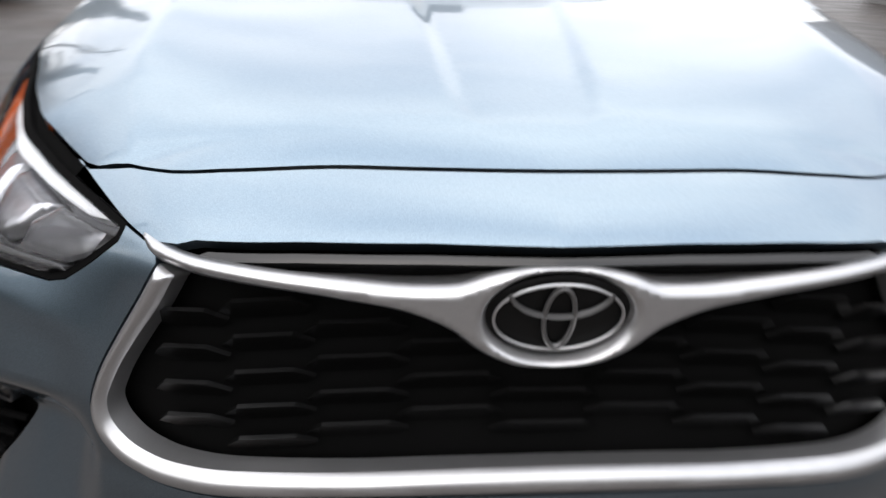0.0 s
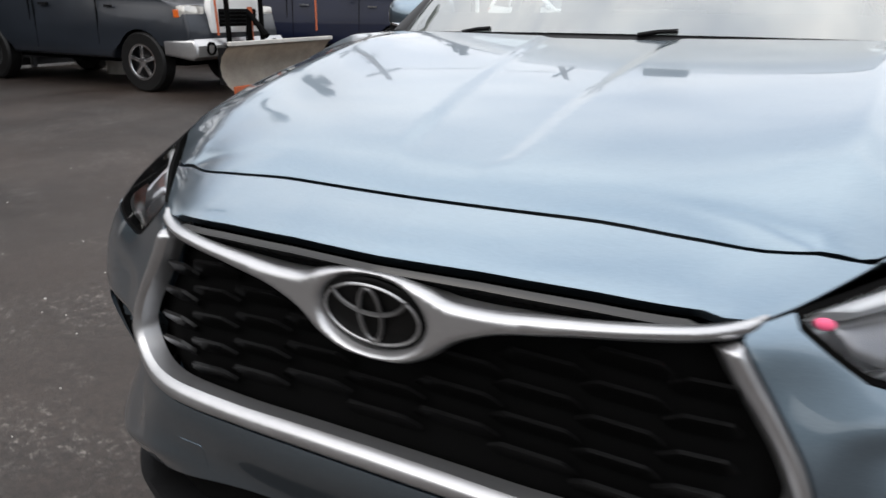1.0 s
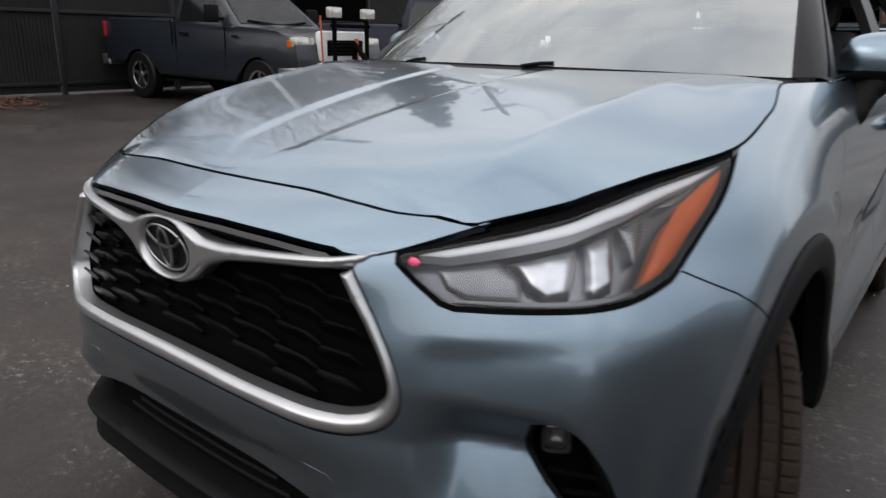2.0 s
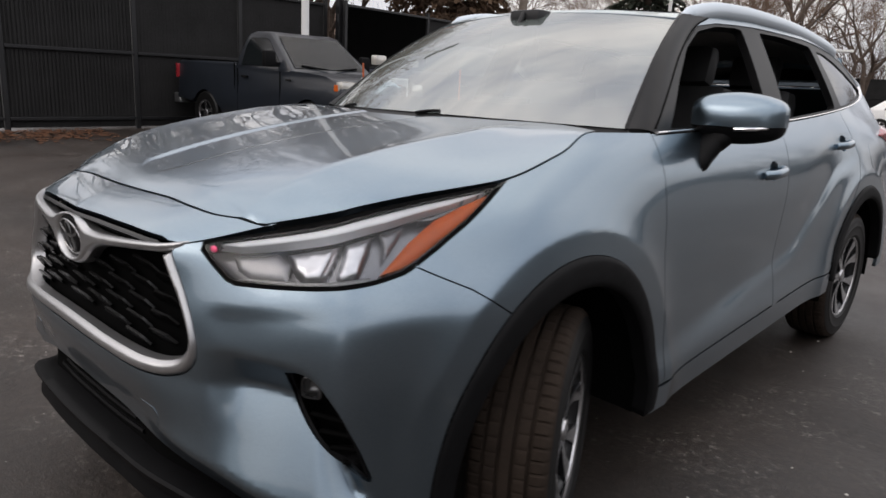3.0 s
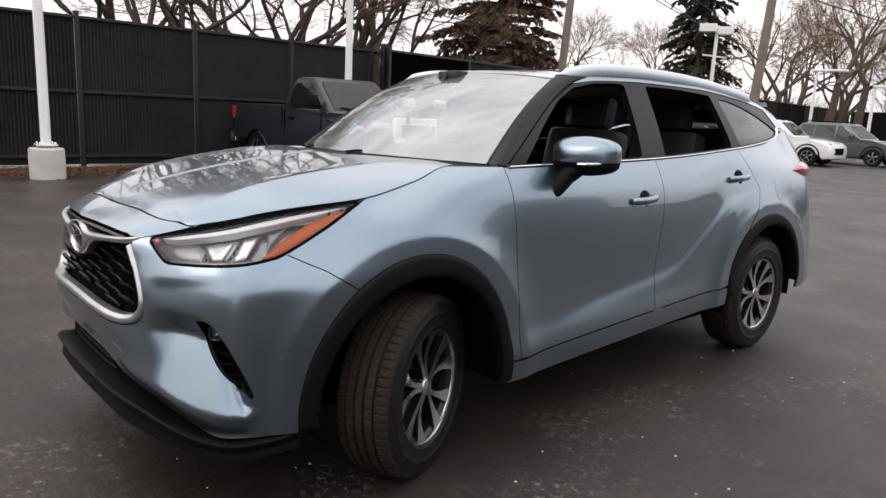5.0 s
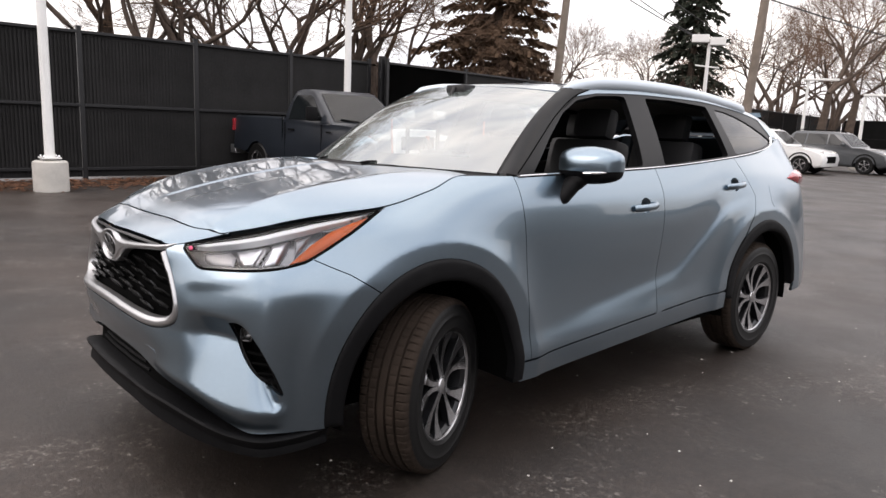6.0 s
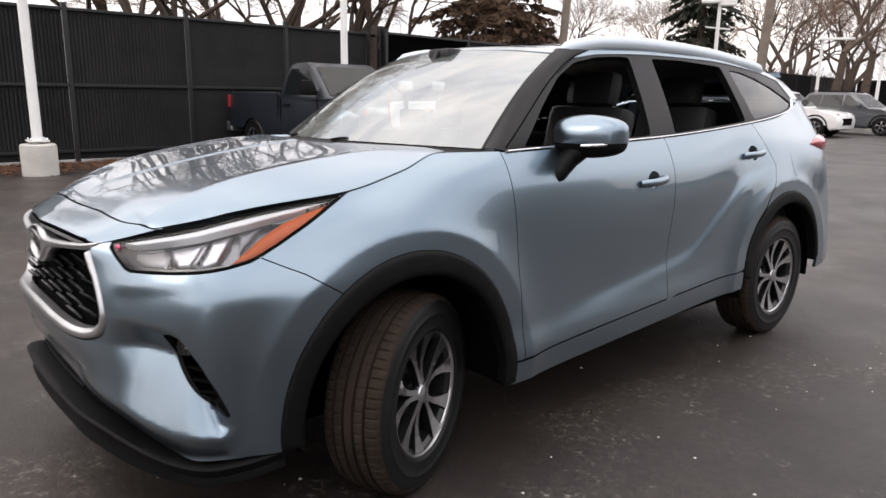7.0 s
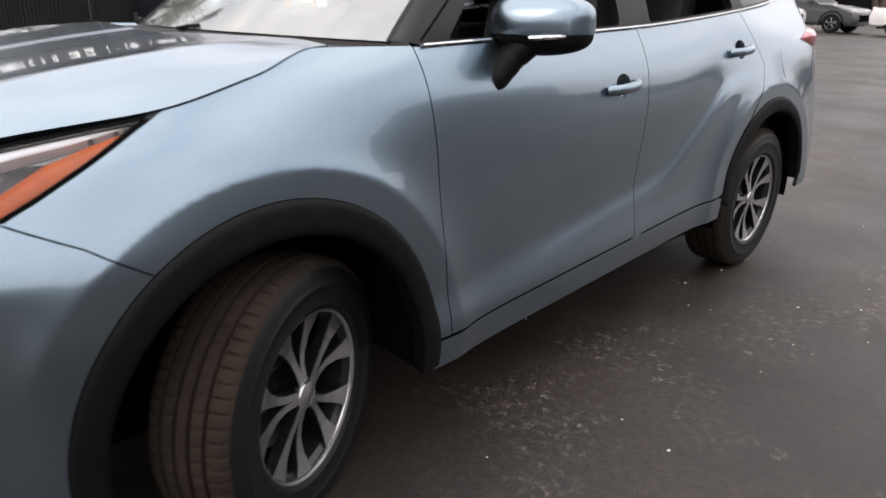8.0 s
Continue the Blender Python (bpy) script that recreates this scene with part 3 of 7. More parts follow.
GRILLE_OUT = [(0, 0.706), (0.15, 0.704), (0.25, 0.700), (0.35, 0.695), (0.44, 0.692), (0.503, 0.698), (0.545, 0.717), (0.566, 0.747), (0.571, 0.780), (0.561, 0.818), (0.522, 0.890), (0.490, 0.940), (0.464, 0.982)]
NOSE_LOW = [(0.418, 1.009), (0.30, 1.016), (0.15, 1.021), (0, 1.022)]
grille_edge = spline(fx(GRILLE_OUT), 6)
head_top = [(u, float(BROW(u)) - 0.003) for u in np.linspace(U_JOIN, uy(0.664, 1.146), 14)]
HEAD_LOW = spline(fx([(0.522, 0.992), (0.56, 0.962), (0.60, 0.934)]), 4) + spline(fx([(0.625, 0.927), (0.70, 0.930)]) + sy([(0.13, 0.937), (0.23, 0.948)]) + sy([(0.30, 0.962)]), 4)
HEAD_OUT = sy([(0.332, 0.974), (0.40, 1.005), (0.50, 1.058), (0.60, 1.113), (0.669, 1.148)])
tip = fx([(0.513, 1.010)])
headlight = tip + HEAD_LOW + HEAD_OUT + [p for p in reversed(head_top)]

nose = sym([(0, float(SEAM(0)))] + [(u, float(SEAM(u))) for u in np.linspace(0.05, U_JOIN, 18)] + tip + fx([(0.478, 1.0), (0.44, 1.003)]) + fx(NOSE_LOW))
panel("nose_panel", nose, shell, PAINT, car, step=0.012, joint=0.0016, rim=0.02)

PAINT_LOW = spline(fx([(0, 0.553), (0.23, 0.546), (0.44, 0.503), (0.56, 0.462), (0.67, 0.405), (0.753, 0.352), (0.80, 0.335), (0.85, 0.334)]) + sy([(0.22, 0.333), (0.350, 0.335)]), 4)
bumper_half = grille_edge + fx([(0.468, 0.998)]) + tip + HEAD_LOW + sy([(0.332, 0.974), (0.45, 0.915)]) + [p for p in reversed(sy(arch(ARCH_F, -0.05, math.asin((0.84 - 0.395) / 0.545), 16)))] + [p for p in reversed(PAINT_LOW)]
FOG = spline([(base_u(x=x), z) for x, z in ((0.776, 0.748), (0.80, 0.755), (0.828, 0.744), (0.862, 0.690), (0.886, 0.613), (0.901, 0.54), (0.907, 0.488), (0.898, 0.500), (0.880, 0.524), (0.842, 0.572), (0.80, 0.633), (0.779, 0.675), (0.776, 0.748))], 4)[:-1]
panel("front_bumper", sym(bumper_half), shell, PAINT, car, step=0.0115, joint=0.002, rim=0.03, holes=[FOG, [(-a, b) for a, b in FOG]])

hood_half = [(float(p[0]), float(p[1])) for p in EDGE[::2]] + [(0.815, 1.14), (0.70, 1.135), (0.5, 1.085), (0.25, 1.05), (0, 1.04)]
hood_half[0] = (0.0, hood_half[0][1])
panel("hood", sym(hood_half), hood_surface, PAINT, car, step=0.016, joint=0.0024, rim=0.03, out=(0, 0.6, 0.6))

FENDER_GAP = [(1.375, 1.256), (1.383, 1.15), (1.395, 1.0), (1.405, 0.8), (1.415, 0.6), (1.420, 0.47), (1.420, 0.413)]
fender = sy([(0.332, 0.974), (0.45, 0.915)]) + sy(arch(ARCH_F, math.asin((0.84 - 0.395) / 0.545), math.pi - 0.04, 28)) + sy([(1.377, 0.412), (1.420, 0.412)]) + sy(spline(FENDER_GAP, 5)[::-1]) \
    + [(u, float(SEAM(u))) for u in np.linspace(uy(1.368, 1.258), uy(0.68, 1.15), 24)] + HEAD_OUT[::-1]
DOOR_GAP = [(2.545, 1.283), (2.556, 1.2), (2.552, 0.9), (2.53, 0.62), (2.515, 0.45)]
REAR_GAP = [(3.49, 1.337), (3.56, 1.23), (3.64, 1.09)]
SILL = lambda y: 0.410 + (y - 1.45) * 0.052
front_door = sy(spline(FENDER_GAP, 5)) + sy([(y, SILL(y)) for y in np.linspace(1.5, 2.5, 8)]) + sy(spline(DOOR_GAP[::-1], 5)) + [(uy(y, float(BELT_Z(y))), float(BELT_Z(y)) - 0.004) for y in np.linspace(2.5, 1.44, 12)]
rear_door = sy(spline(DOOR_GAP, 5)) + sy([(y, SILL(y)) for y in np.linspace(2.6, 3.24, 7)]) + sy(arch(ARCH_R, 0.22, 0.95, 9, 1.02)) + sy([(3.60, 0.99)]) + sy(spline(REAR_GAP[::-1], 5)) \
    + [(uy(y, float(BELT_Z(y))), float(BELT_Z(y)) - 0.004) for y in np.linspace(3.42, 2.6, 10)]
quarter = sy(spline(REAR_GAP, 5)) + sy([(3.60, 0.99)]) + sy(arch(ARCH_R, 0.95, math.pi - 0.05, 22)) + sy([(4.27, 0.37), (4.45, 0.39), (4.45, 1.0), (4.45, 1.47)]) + [(uy(y, float(BELT_Z(y))), float(BELT_Z(y)) - 0.004) for y in np.linspace(4.30, 3.55, 9)]
rocker = sy([(1.376, 0.406), (1.352, 0.312)]) + sy([(y, 0.306 + (y - 1.45) * 0.048) for y in np.linspace(1.6, 3.26, 10)]) + sy([(3.268, 0.49)]) + sy([(y, SILL(y) - 0.004) for y in np.linspace(3.24, 1.44, 10)])
for flip in (False, True):
    panel("fender", fender, shell, PAINT, car, step=0.012, joint=0.002, rim=0.02, mirror=flip)
    panel("rocker_panel", rocker, shell, PAINT, car, step=0.025, joint=0.0015, rim=0.03, mirror=flip)
    panel("quarter_panel", quarter, shell, PAINT, car, step=0.022, joint=0.002, rim=0.02, mirror=flip)
rear_wrap = [(uy(4.452, z), z) for z in np.linspace(0.385, 1.47, 12)] + [(u, 1.47) for u in np.linspace(uy(4.47, 1.47), 2 * PU[-1] - uy(4.47, 1.47), 20)] + [(2 * PU[-1] - uy(4.452, z), z) for z in np.linspace(1.47, 0.385, 12)] + [(PU[-1], 0.385)]


def rear_surface(u, z):
    s = np.where(u > PU[-1], -1.0, 1.0)
    p = shell(np.where(u > PU[-1], 2 * PU[-1] - u, u), z)
    return p * np.stack([s, 1 + 0 * s, 1 + 0 * s], 1)


panel("rear_bumper_and_tailgate", rear_wrap, rear_surface, PAINT, car, step=0.03, joint=0.002, rim=0.02)

# wheel arch trims, and liners behind them
for flip in (False, True):
    k = -1 if flip else 1
    for a, inner, lo, hi in ((ARCH_F, (0.866, 0.385, 0.446, 0.466), -0.10, math.pi + 0.13), (ARCH_R, (3.79, 0.385, 0.452, 0.465), 0.12, math.pi - 0.10)):
        band = arch(a, lo, hi, 34, 1.0) + arch(inner, lo - 0.01, hi + 0.01, 34)[::-1]
        panel("arch_trim", sy(band), shell, BLACK_PLASTIC, car, step=0.02, rim=0.05, off=0.003, puff=(0.010, 0.022), mirror=flip)
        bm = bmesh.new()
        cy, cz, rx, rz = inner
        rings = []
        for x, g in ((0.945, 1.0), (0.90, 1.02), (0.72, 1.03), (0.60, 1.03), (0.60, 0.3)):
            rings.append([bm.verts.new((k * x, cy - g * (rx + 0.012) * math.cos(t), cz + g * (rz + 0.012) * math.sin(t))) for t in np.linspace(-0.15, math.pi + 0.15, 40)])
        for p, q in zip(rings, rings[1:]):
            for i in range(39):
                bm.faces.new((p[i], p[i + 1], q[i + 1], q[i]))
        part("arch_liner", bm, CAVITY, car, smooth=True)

# ---- the car: doors ----
def capsule(bm, a, b, r, flat=1.0, seg=12):
    a, b = Vector(a), Vector(b)
    d = (b - a).normalized()
    ts = [(-1.0, 0.02), (-0.92, 0.42), (-0.7, 0.75), (-0.4, 0.93), (0, 1)]
    pts = [a + d * r * t for t, _ in ts] + [b - d * r * t for t, _ in reversed(ts)]
    tube(bm, pts, [r * w for _, w in ts] + [r * w for _, w in reversed(ts)], seg, flat)


for flip in (False, True):
    k = -1 if flip else 1
    for name, poly, hy, hz in (("front_door", front_door, 2.365, 1.078), ("rear_door", rear_door, 3.405, 1.163)):
        cup = [(uy(hy, hz) + 0.048 * math.cos(t) + 0.012, hz + 0.004 + 0.040 * math.sin(t)) for t in np.linspace(0, 2 * math.pi, 24, endpoint=False)]
        door = panel(name, poly, shell, PAINT, car, step=0.018, joint=0.002, rim=0.03, mirror=flip, holes=[cup])
        c0 = shell(np.array([uy(hy, hz)]), np.array([hz]))[0]
        bm = bmesh.new()
        bmesh.ops.create_uvsphere(bm, u_segments=20, v_segments=12, radius=1, matrix=Matrix.Translation((k * (c0[0] + 0.004), c0[1] + 0.012, c0[2] + 0.004)) @ Matrix.Diagonal((0.03, 0.052, 0.043, 1)))
        bmesh.ops.delete(bm, geom=[v for v in bm.verts if k * v.co.x > c0[0] - 0.001], context="VERTS")
        part("handle_cup", bm, PAINT, door, smooth=True)
        bm = bmesh.new()
        ends = [shell(np.array([uy(hy + q, hz)]), np.array([hz + q * 0.07]))[0] for q in (-0.105, 0.105)]
        tube(bm, spline([(k * (p[0] + o), p[1], p[2]) for p, o in ((ends[0], 0.004), (ends[0] * 0.8 + ends[1] * 0.2, 0.030), ((ends[0] + ends[1]) / 2, 0.037), (ends[0] * 0.2 + ends[1] * 0.8, 0.030), (ends[1], 0.004))], 5),
             [0.010] + [0.0155] * 19 + [0.010], 14, 1.25)
        part("door_handle", bm, PAINT, door, smooth=True)

# ---- the car: upper body ----
panel("roof", [(-1, 1.93)] + [(a, 1.93) for a in np.linspace(-0.95, 0.95, 12)] + [(1, 1.93)] + [(1, y) for y in np.linspace(2.1, 4.3, 12)] + [(-1, y) for y in np.linspace(4.3, 2.1, 12)], roof_surface, PAINT, car, step=0.045, rim=0.02, out=(0, 2.8, 1.0))
panel("sunroof", [(-0.72, 2.22), (0.72, 2.22), (0.72, 3.22), (-0.72, 3.22)], roof_surface, BLACK_GLOSS, car, "gloss black sunroof glass", step=0.05, rim=0.006, off=0.004, out=(0, 2.8, 1.0))
panel("spoiler", [(-1, 4.302), (1, 4.302), (0.96, 4.43), (0.6, 4.50), (-0.6, 4.50), (-0.96, 4.43)], roof_surface, PAINT, car, step=0.045, rim=0.03, off=0.006, out=(0, 2.8, 1.0))
panel("rear_window", [(-0.9, 1.475), (0.9, 1.475), (0.9, 1.66), (-0.9, 1.66)], lambda a, z: np.stack([a * 0.62, 4.66 - (z - 1.47) * 0.9 - 0.1 * a * a, z], 1), TINTED, car, step=0.06, rim=0.004)
panel("windshield", [(-1, 0.0), (1, 0.0), (1, 1), (-1, 1)], wind_surface, WINDSHIELD, car, step=0.025, rim=0.0, out=(0, 2.2, 0.9)).visible_shadow = False
panel("windshield_sticker", [(-0.955, 0.885), (-0.80, 0.89), (-0.80, 0.965), (-0.955, 0.96)], wind_surface, STICKER, car, "faded red paper sticker", step=0.03, rim=0.0, off=-0.006, out=(0, 2.2, 0.9))
panel("windshield_frit", [(-1, -0.03), (1, -0.03), (1, 0.15), (0.9, 0.125), (0.5, 0.105), (-0.5, 0.105), (-0.9, 0.125), (-1, 0.15)], wind_surface, PILLAR_BLACK, car, step=0.035, rim=0.0, off=-0.004, out=(0, 2.2, 0.9))
for flip in (False, True):
    panel("windshield_edge_band", [(0.986, 0.0), (1.0, 0.0), (1.0, 1.0), (0.986, 1.0)], wind_surface, PILLAR_BLACK, car, step=0.02, rim=0, off=0.003, mirror=flip, out=(0, 2.2, 0.9))
panel("cowl", sym([(0, 1.02), (0.3, 1.035), (0.55, 1.075), (0.74, 1.12), (0.83, 1.15), (0.86, 1.36), (0.80, 1.385), (0.6, 1.27), (0.3, 1.16), (0, 1.135)]),
      lambda x, y: np.stack([x, y, 1.262 - 0.012 * (np.abs(x) / 0.8) ** 2 + 0 * y], 1), PILLAR_BLACK, car, step=0.03, rim=0.02, out=(0, 1.2, 0.5))

A_LINE = [(1.40, 1.256), (1.62, 1.402), (1.85, 1.550), (2.05, 1.652), (2.20, 1.695)]


def pillar_surface(s, w):
    """Between the windscreen's edge (w = 0) and the door's front line (w = 1)."""
    e = wind_surface(np.ones_like(s), s)
    q = np.array(spline(A_LINE, 12))
    i = np.linspace(0, 1, len(q))
    y, z = np.interp(s, i, q[:, 0]), np.interp(s, i, q[:, 1])
    g = glass_surface(y, z)
    m = (e + g) / 2 + np.stack([0.012 + 0 * s, -0.012 + 0 * s, 0.006 + 0 * s], 1)
    w = w[:, None]
    return e * (1 - w) * (1 - 2 * w) + m * 4 * w * (1 - w) + g * w * (2 * w - 1)


FW = [(1.515, 1.268), (1.71, 1.430), (1.89, 1.560), (2.04, 1.632), (2.22, 1.664), (2.40, 1.674), (2.475, 1.672), (2.455, 1.50), (2.435, 1.290)]
RW = [(2.655, 1.296), (2.660, 1.50), (2.668, 1.674), (2.95, 1.676), (3.30, 1.660), (3.365, 1.655), (3.39, 1.50), (3.425, 1.345)]
QW = [(3.535, 1.356), (3.49, 1.50), (3.455, 1.642), (3.62, 1.632), (3.80, 1.600), (3.99, 1.550), (4.14, 1.495), (4.235, 1.452), (4.20, 1.432), (4.05, 1.405), (3.80, 1.376)]


def rounded(poly, r=0.02):
    out = []
    n = len(poly)
    for i, b in enumerate(poly):
        a, c = Vector(poly[i - 1]), Vector(poly[(i + 1) % n])
        b = Vector(b)
        p, q = b + (a - b).normalized() * min(r, (a - b).length / 3), b + (c - b).normalized() * min(r, (c - b).length / 3)
        out += [tuple(p.lerp(b, 0.0)), tuple((p + 2 * b + q) / 4), tuple(q)]
    return out


side_top = [(y, float(CANT_Z(y)) - 0.030) for y in np.linspace(2.22, 4.22, 16)]
frame_out = [(1.40, 1.262)] + A_LINE[1:-1] + side_top + [(4.27, 1.47)] + [(y, float(BELT_Z(y)) + 0.008) for y in np.linspace(4.25, 1.5, 22)]
cant = [(2.05, 1.652)] + side_top + [(4.27, 1.47), (4.40, 1.48), (4.42, float(CANT_Z(4.42)))] + [(y, float(CANT_Z(y))) for y in np.linspace(4.3, 2.05, 18)]
for flip in (False, True):
    k = -1 if flip else 1
    fr = panel("window_frame", frame_out, glass_surface, PILLAR_BLACK, car, "gloss black window frame and pillars", step=0.03, rim=0.035, holes=[rounded(FW), rounded(RW), rounded(QW, 0.03)], mirror=flip, out=(0, 2.6, 1.3))
    panel("quarter_window", rounded(QW, 0.03), glass_surface, TINTED, car, "dark privacy glass", step=0.05, rim=0.0, off=-0.006, mirror=flip, out=(0, 2.6, 1.3))
    panel("cant_rail", cant, glass_surface, PAINT, car, step=0.03, rim=0.02, off=0.004, mirror=flip, out=(0, 2.6, 1.3))
    panel("a_pillar", [(0, 0), (0, 1)] + [(s, 1) for s in np.linspace(0.1, 1, 10)] + [(1, 0)] + [(s, 0) for s in np.linspace(0.9, 0.1, 9)], pillar_surface, PILLAR_BLACK, car, step=0.06, rim=0.0, off=0.002, mirror=flip, out=(0, 2.2, 0.9))
    # thin black line where the pillar meets the door frame
    bm = bmesh.new()
    g = pillar_surface(np.linspace(0.02, 0.98, 20), np.full(20, 0.93))
    tube(bm, [(k * (p[0] + 0.002), p[1] - 0.001, p[2] + 0.001) for p in g], 0.0035, 6)
    part("pillar_seam_line", bm, CAVITY, car, "thin black line along the pillar joint")
    # chrome line at the foot of the windows
    bm = bmesh.new()
    ys = np.linspace(1.405, 4.14, 44)
    g = glass_surface(ys, BELT_Z(ys) + 0.004)
    pts = [(k * (p[0] + 0.006), p[1], p[2]) for p in g]
    tail = glass_surface(np.array([4.19, 4.235, 4.255]), np.array([1.424, 1.452, 1.475]))
    pts += [(k * (p[0] + 0.006), p[1], p[2]) for p in tail]
    tube(bm, pts, 0.0085, 8, 0.6)
    part("belt_moulding", bm, CHROME, car, "bright chrome strip", smooth=True)
    # roof rail
    bm = bmesh.new()
    rail = spline([(0.626, 1.955, 1.668), (0.634, 2.06, 1.698), (0.640, 2.22, 1.727), (0.645, 2.42, 1.740), (0.648, 2.8, 1.743), (0.645, 3.2, 1.731), (0.635, 3.6, 1.703), (0.622, 3.95, 1.664), (0.612, 4.05, 1.644)], 6)
    tube(bm, [(k * x, y, z) for x, y, z in rail], [0.005, 0.009, 0.013, 0.017, 0.020] + [0.026] * (len(rail) - 10) + [0.020, 0.017, 0.013, 0.009, 0.005], 12, 1.35)
    part("roof_rail", bm, RAIL, car, "pale silver rail", smooth=True)

# ---- the car: grille ----
grille_poly = sym(grille_edge + fx([(0.440, 1.0)]) + fx(NOSE_LOW))
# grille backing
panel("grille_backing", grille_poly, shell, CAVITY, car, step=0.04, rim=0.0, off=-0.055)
# U-shaped satin frame
ge = [(a, b) for a, b in grille_edge]
gi = spline(fx([(0, 0.743), (0.15, 0.740), (0.25, 0.735), (0.35, 0.732), (0.44, 0.729), (0.490, 0.732), (0.526, 0.745), (0.546, 0.768), (0.550, 0.792), (0.539, 0.823), (0.502, 0.885), (0.467, 0.934), (0.445, 0.972)]), 6)
panel("grille_surround", sym(ge[:1] + ge[1:] + gi[::-1]), shell, SILVER, car, "satin silver U-shaped surround", step=0.006, rim=0.03, off=-0.004, puff=(0.015, 0.016))
bar_half = fx([(0, 1.008), (0.045, 1.006), (0.085, 0.997), (0.115, 0.985), (0.15, 0.982), (0.25, 0.988), (0.36, 0.996), (0.44, 1.002), (0.485, 1.011), (0.492, 1.006), (0.478, 0.990), (0.44, 0.981), (0.36, 0.972), (0.25, 0.959),
                (0.17, 0.944), (0.125, 0.924), (0.09, 0.897), (0.05, 0.879), (0, 0.874)])
bar = sym(spline(bar_half[:9], 5) + spline(bar_half[9:], 5))
oval = [(0.085 * math.sin(t), 0.943 + 0.0545 * math.cos(t)) for t in np.linspace(0, 2 * math.pi, 48, endpoint=False)]
panel("grille_bar", bar, shell, SILVER, car, "satin silver bar that widens round the badge", step=0.006, rim=0.03, off=-0.008, puff=(0.016, 0.013), holes=[oval])
badge = part("badge", bmesh.new(), CAVITY, car, "black oval badge with thin smoked silver rings")
bpos = lambda x, z, o: (x, float(shell(np.array([abs(x)]), np.array([0.943]))[0, 1]) - o + (z - 0.943) * -0.16, z)
bm = bmesh.new()
vs = [bm.verts.new(bpos(0.087 * math.sin(t), 0.943 + 0.0565 * math.cos(t), -0.006)) for t in np.linspace(0, 2 * math.pi, 48, endpoint=False)]
bm.faces.new(vs)
bm.to_mesh(badge.data)
bm.free()
badge.data.materials.clear()
badge.data.materials.append(BADGE_BLACK)


def badge_ring(name, cx, cz, rx, rz, r, lo=0.0, hi=2 * math.pi, o=0.0, mat=None):
    bm = bmesh.new()
    tube(bm, [bpos(cx + rx * math.sin(t), cz + rz * math.cos(t), o) for t in np.linspace(lo, hi, 48)], r, 8)
    part(name, bm, mat or RIM_DULL, badge, smooth=True)


badge_ring("badge_rim", 0, 0.943, 0.076, 0.0465, 0.0022, mat=SILVER)
badge_ring("badge_upright_ring", 0, 0.943, 0.0175, 0.0415, 0.0034)
badge_ring("badge_arc", 0, 0.981, 0.060, 0.036, 0.0034, math.radians(100), math.radians(260))

# dark wing-shaped louvres
gin = np.array(sym(gi + fx([(0.43, 0.985), (0.25, 0.960), (0.12, 0.935), (0, 0.862)])))


def louvre_mesh(w):
    """A thin wing-shaped plate that hangs from a narrow lit upper edge."""
    bm = bmesh.new()
    h, d = 0.0165, 0.012
    out = [(-w / 2, -0.002), (-w / 2 + 0.022, h), (w / 2 - 0.022, h), (w / 2, -0.002), (w / 2 - 0.016, -h), (-w / 2 + 0.016, -h)]
    f = [bm.verts.new((x, -d * (z / h), z)) for x, z in out]
    b = [bm.verts.new((x, -d * (z / h) + 0.006, z + 0.0022)) for x, z in out]
    bm.faces.new(f)
    bm.faces.new(b)
    for i in range(6):
        bm.faces.new((f[i], f[(i + 1) % 6], b[(i + 1) % 6], b[i]))
    bmesh.ops.recalc_face_normals(bm, faces=bm.faces)
    me = bpy.data.meshes.new("louvre")
    bm.to_mesh(me)
    bm.free()
    me.materials.append(GRILLE_BLACK)
    return me


COLUMNS = ((0.0, 0.140), (0.119, 0.136), (0.234, 0.128), (0.342, 0.116), (0.438, 0.102), (0.522, 0.088))
LOUVRES = {w: louvre_mesh(w) for _, w in COLUMNS}
grille = part("grille_mesh", bmesh.new(), BLACK_GLOSS, car, "gloss black mesh of wing-shaped louvres")
for row in range(13):
    z = 0.728 + row * 0.0222
    for col, (x, w) in enumerate(COLUMNS):
        if (row + col) % 2:
            continue
        for s in ((1, -1) if x > 0.01 else (1,)):
            u = ux(x, z)
            q = np.array([[s * u, z]])
            ends = np.array([[s * ux(max(0.0, x + e * w), z), z] for e in (-0.42, 0.42)])
            if not inside(gin, q)[0] or gap(gin, q)[0] < 0.012 or (x > 0.3 and not inside(gin, ends).all()):
                continue
            p = shell(np.array([u]), np.array([z]))[0]
            i = int(np.argmin(np.abs(PU - u)))
            lv = new("louvre", LOUVRES[w])
            lv.parent = grille
            lv.matrix_basis = Matrix.Translation((s * p[0], p[1] + 0.034, z)) @ Matrix.Rotation(s * math.atan2(PT[i, 1], PT[i, 0]), 4, "Z") @ Matrix.Rotation(s * 0.10 * min(1, x / 0.3), 4, "Y")

# upper bezel between the nose panel and the bar
bz = fx([(0, 1.016), (0.15, 1.015), (0.30, 1.010), (0.405, 1.004), (0.425, 0.996), (0.415, 0.994), (0.39, 0.996), (0.30, 1.001), (0.15, 1.006), (0, 1.007)])
panel("grille_bezel", sym(bz), shell, SILVER_DARK, car, "smoked silver bezel", step=0.012, rim=0.03, off=-0.008)

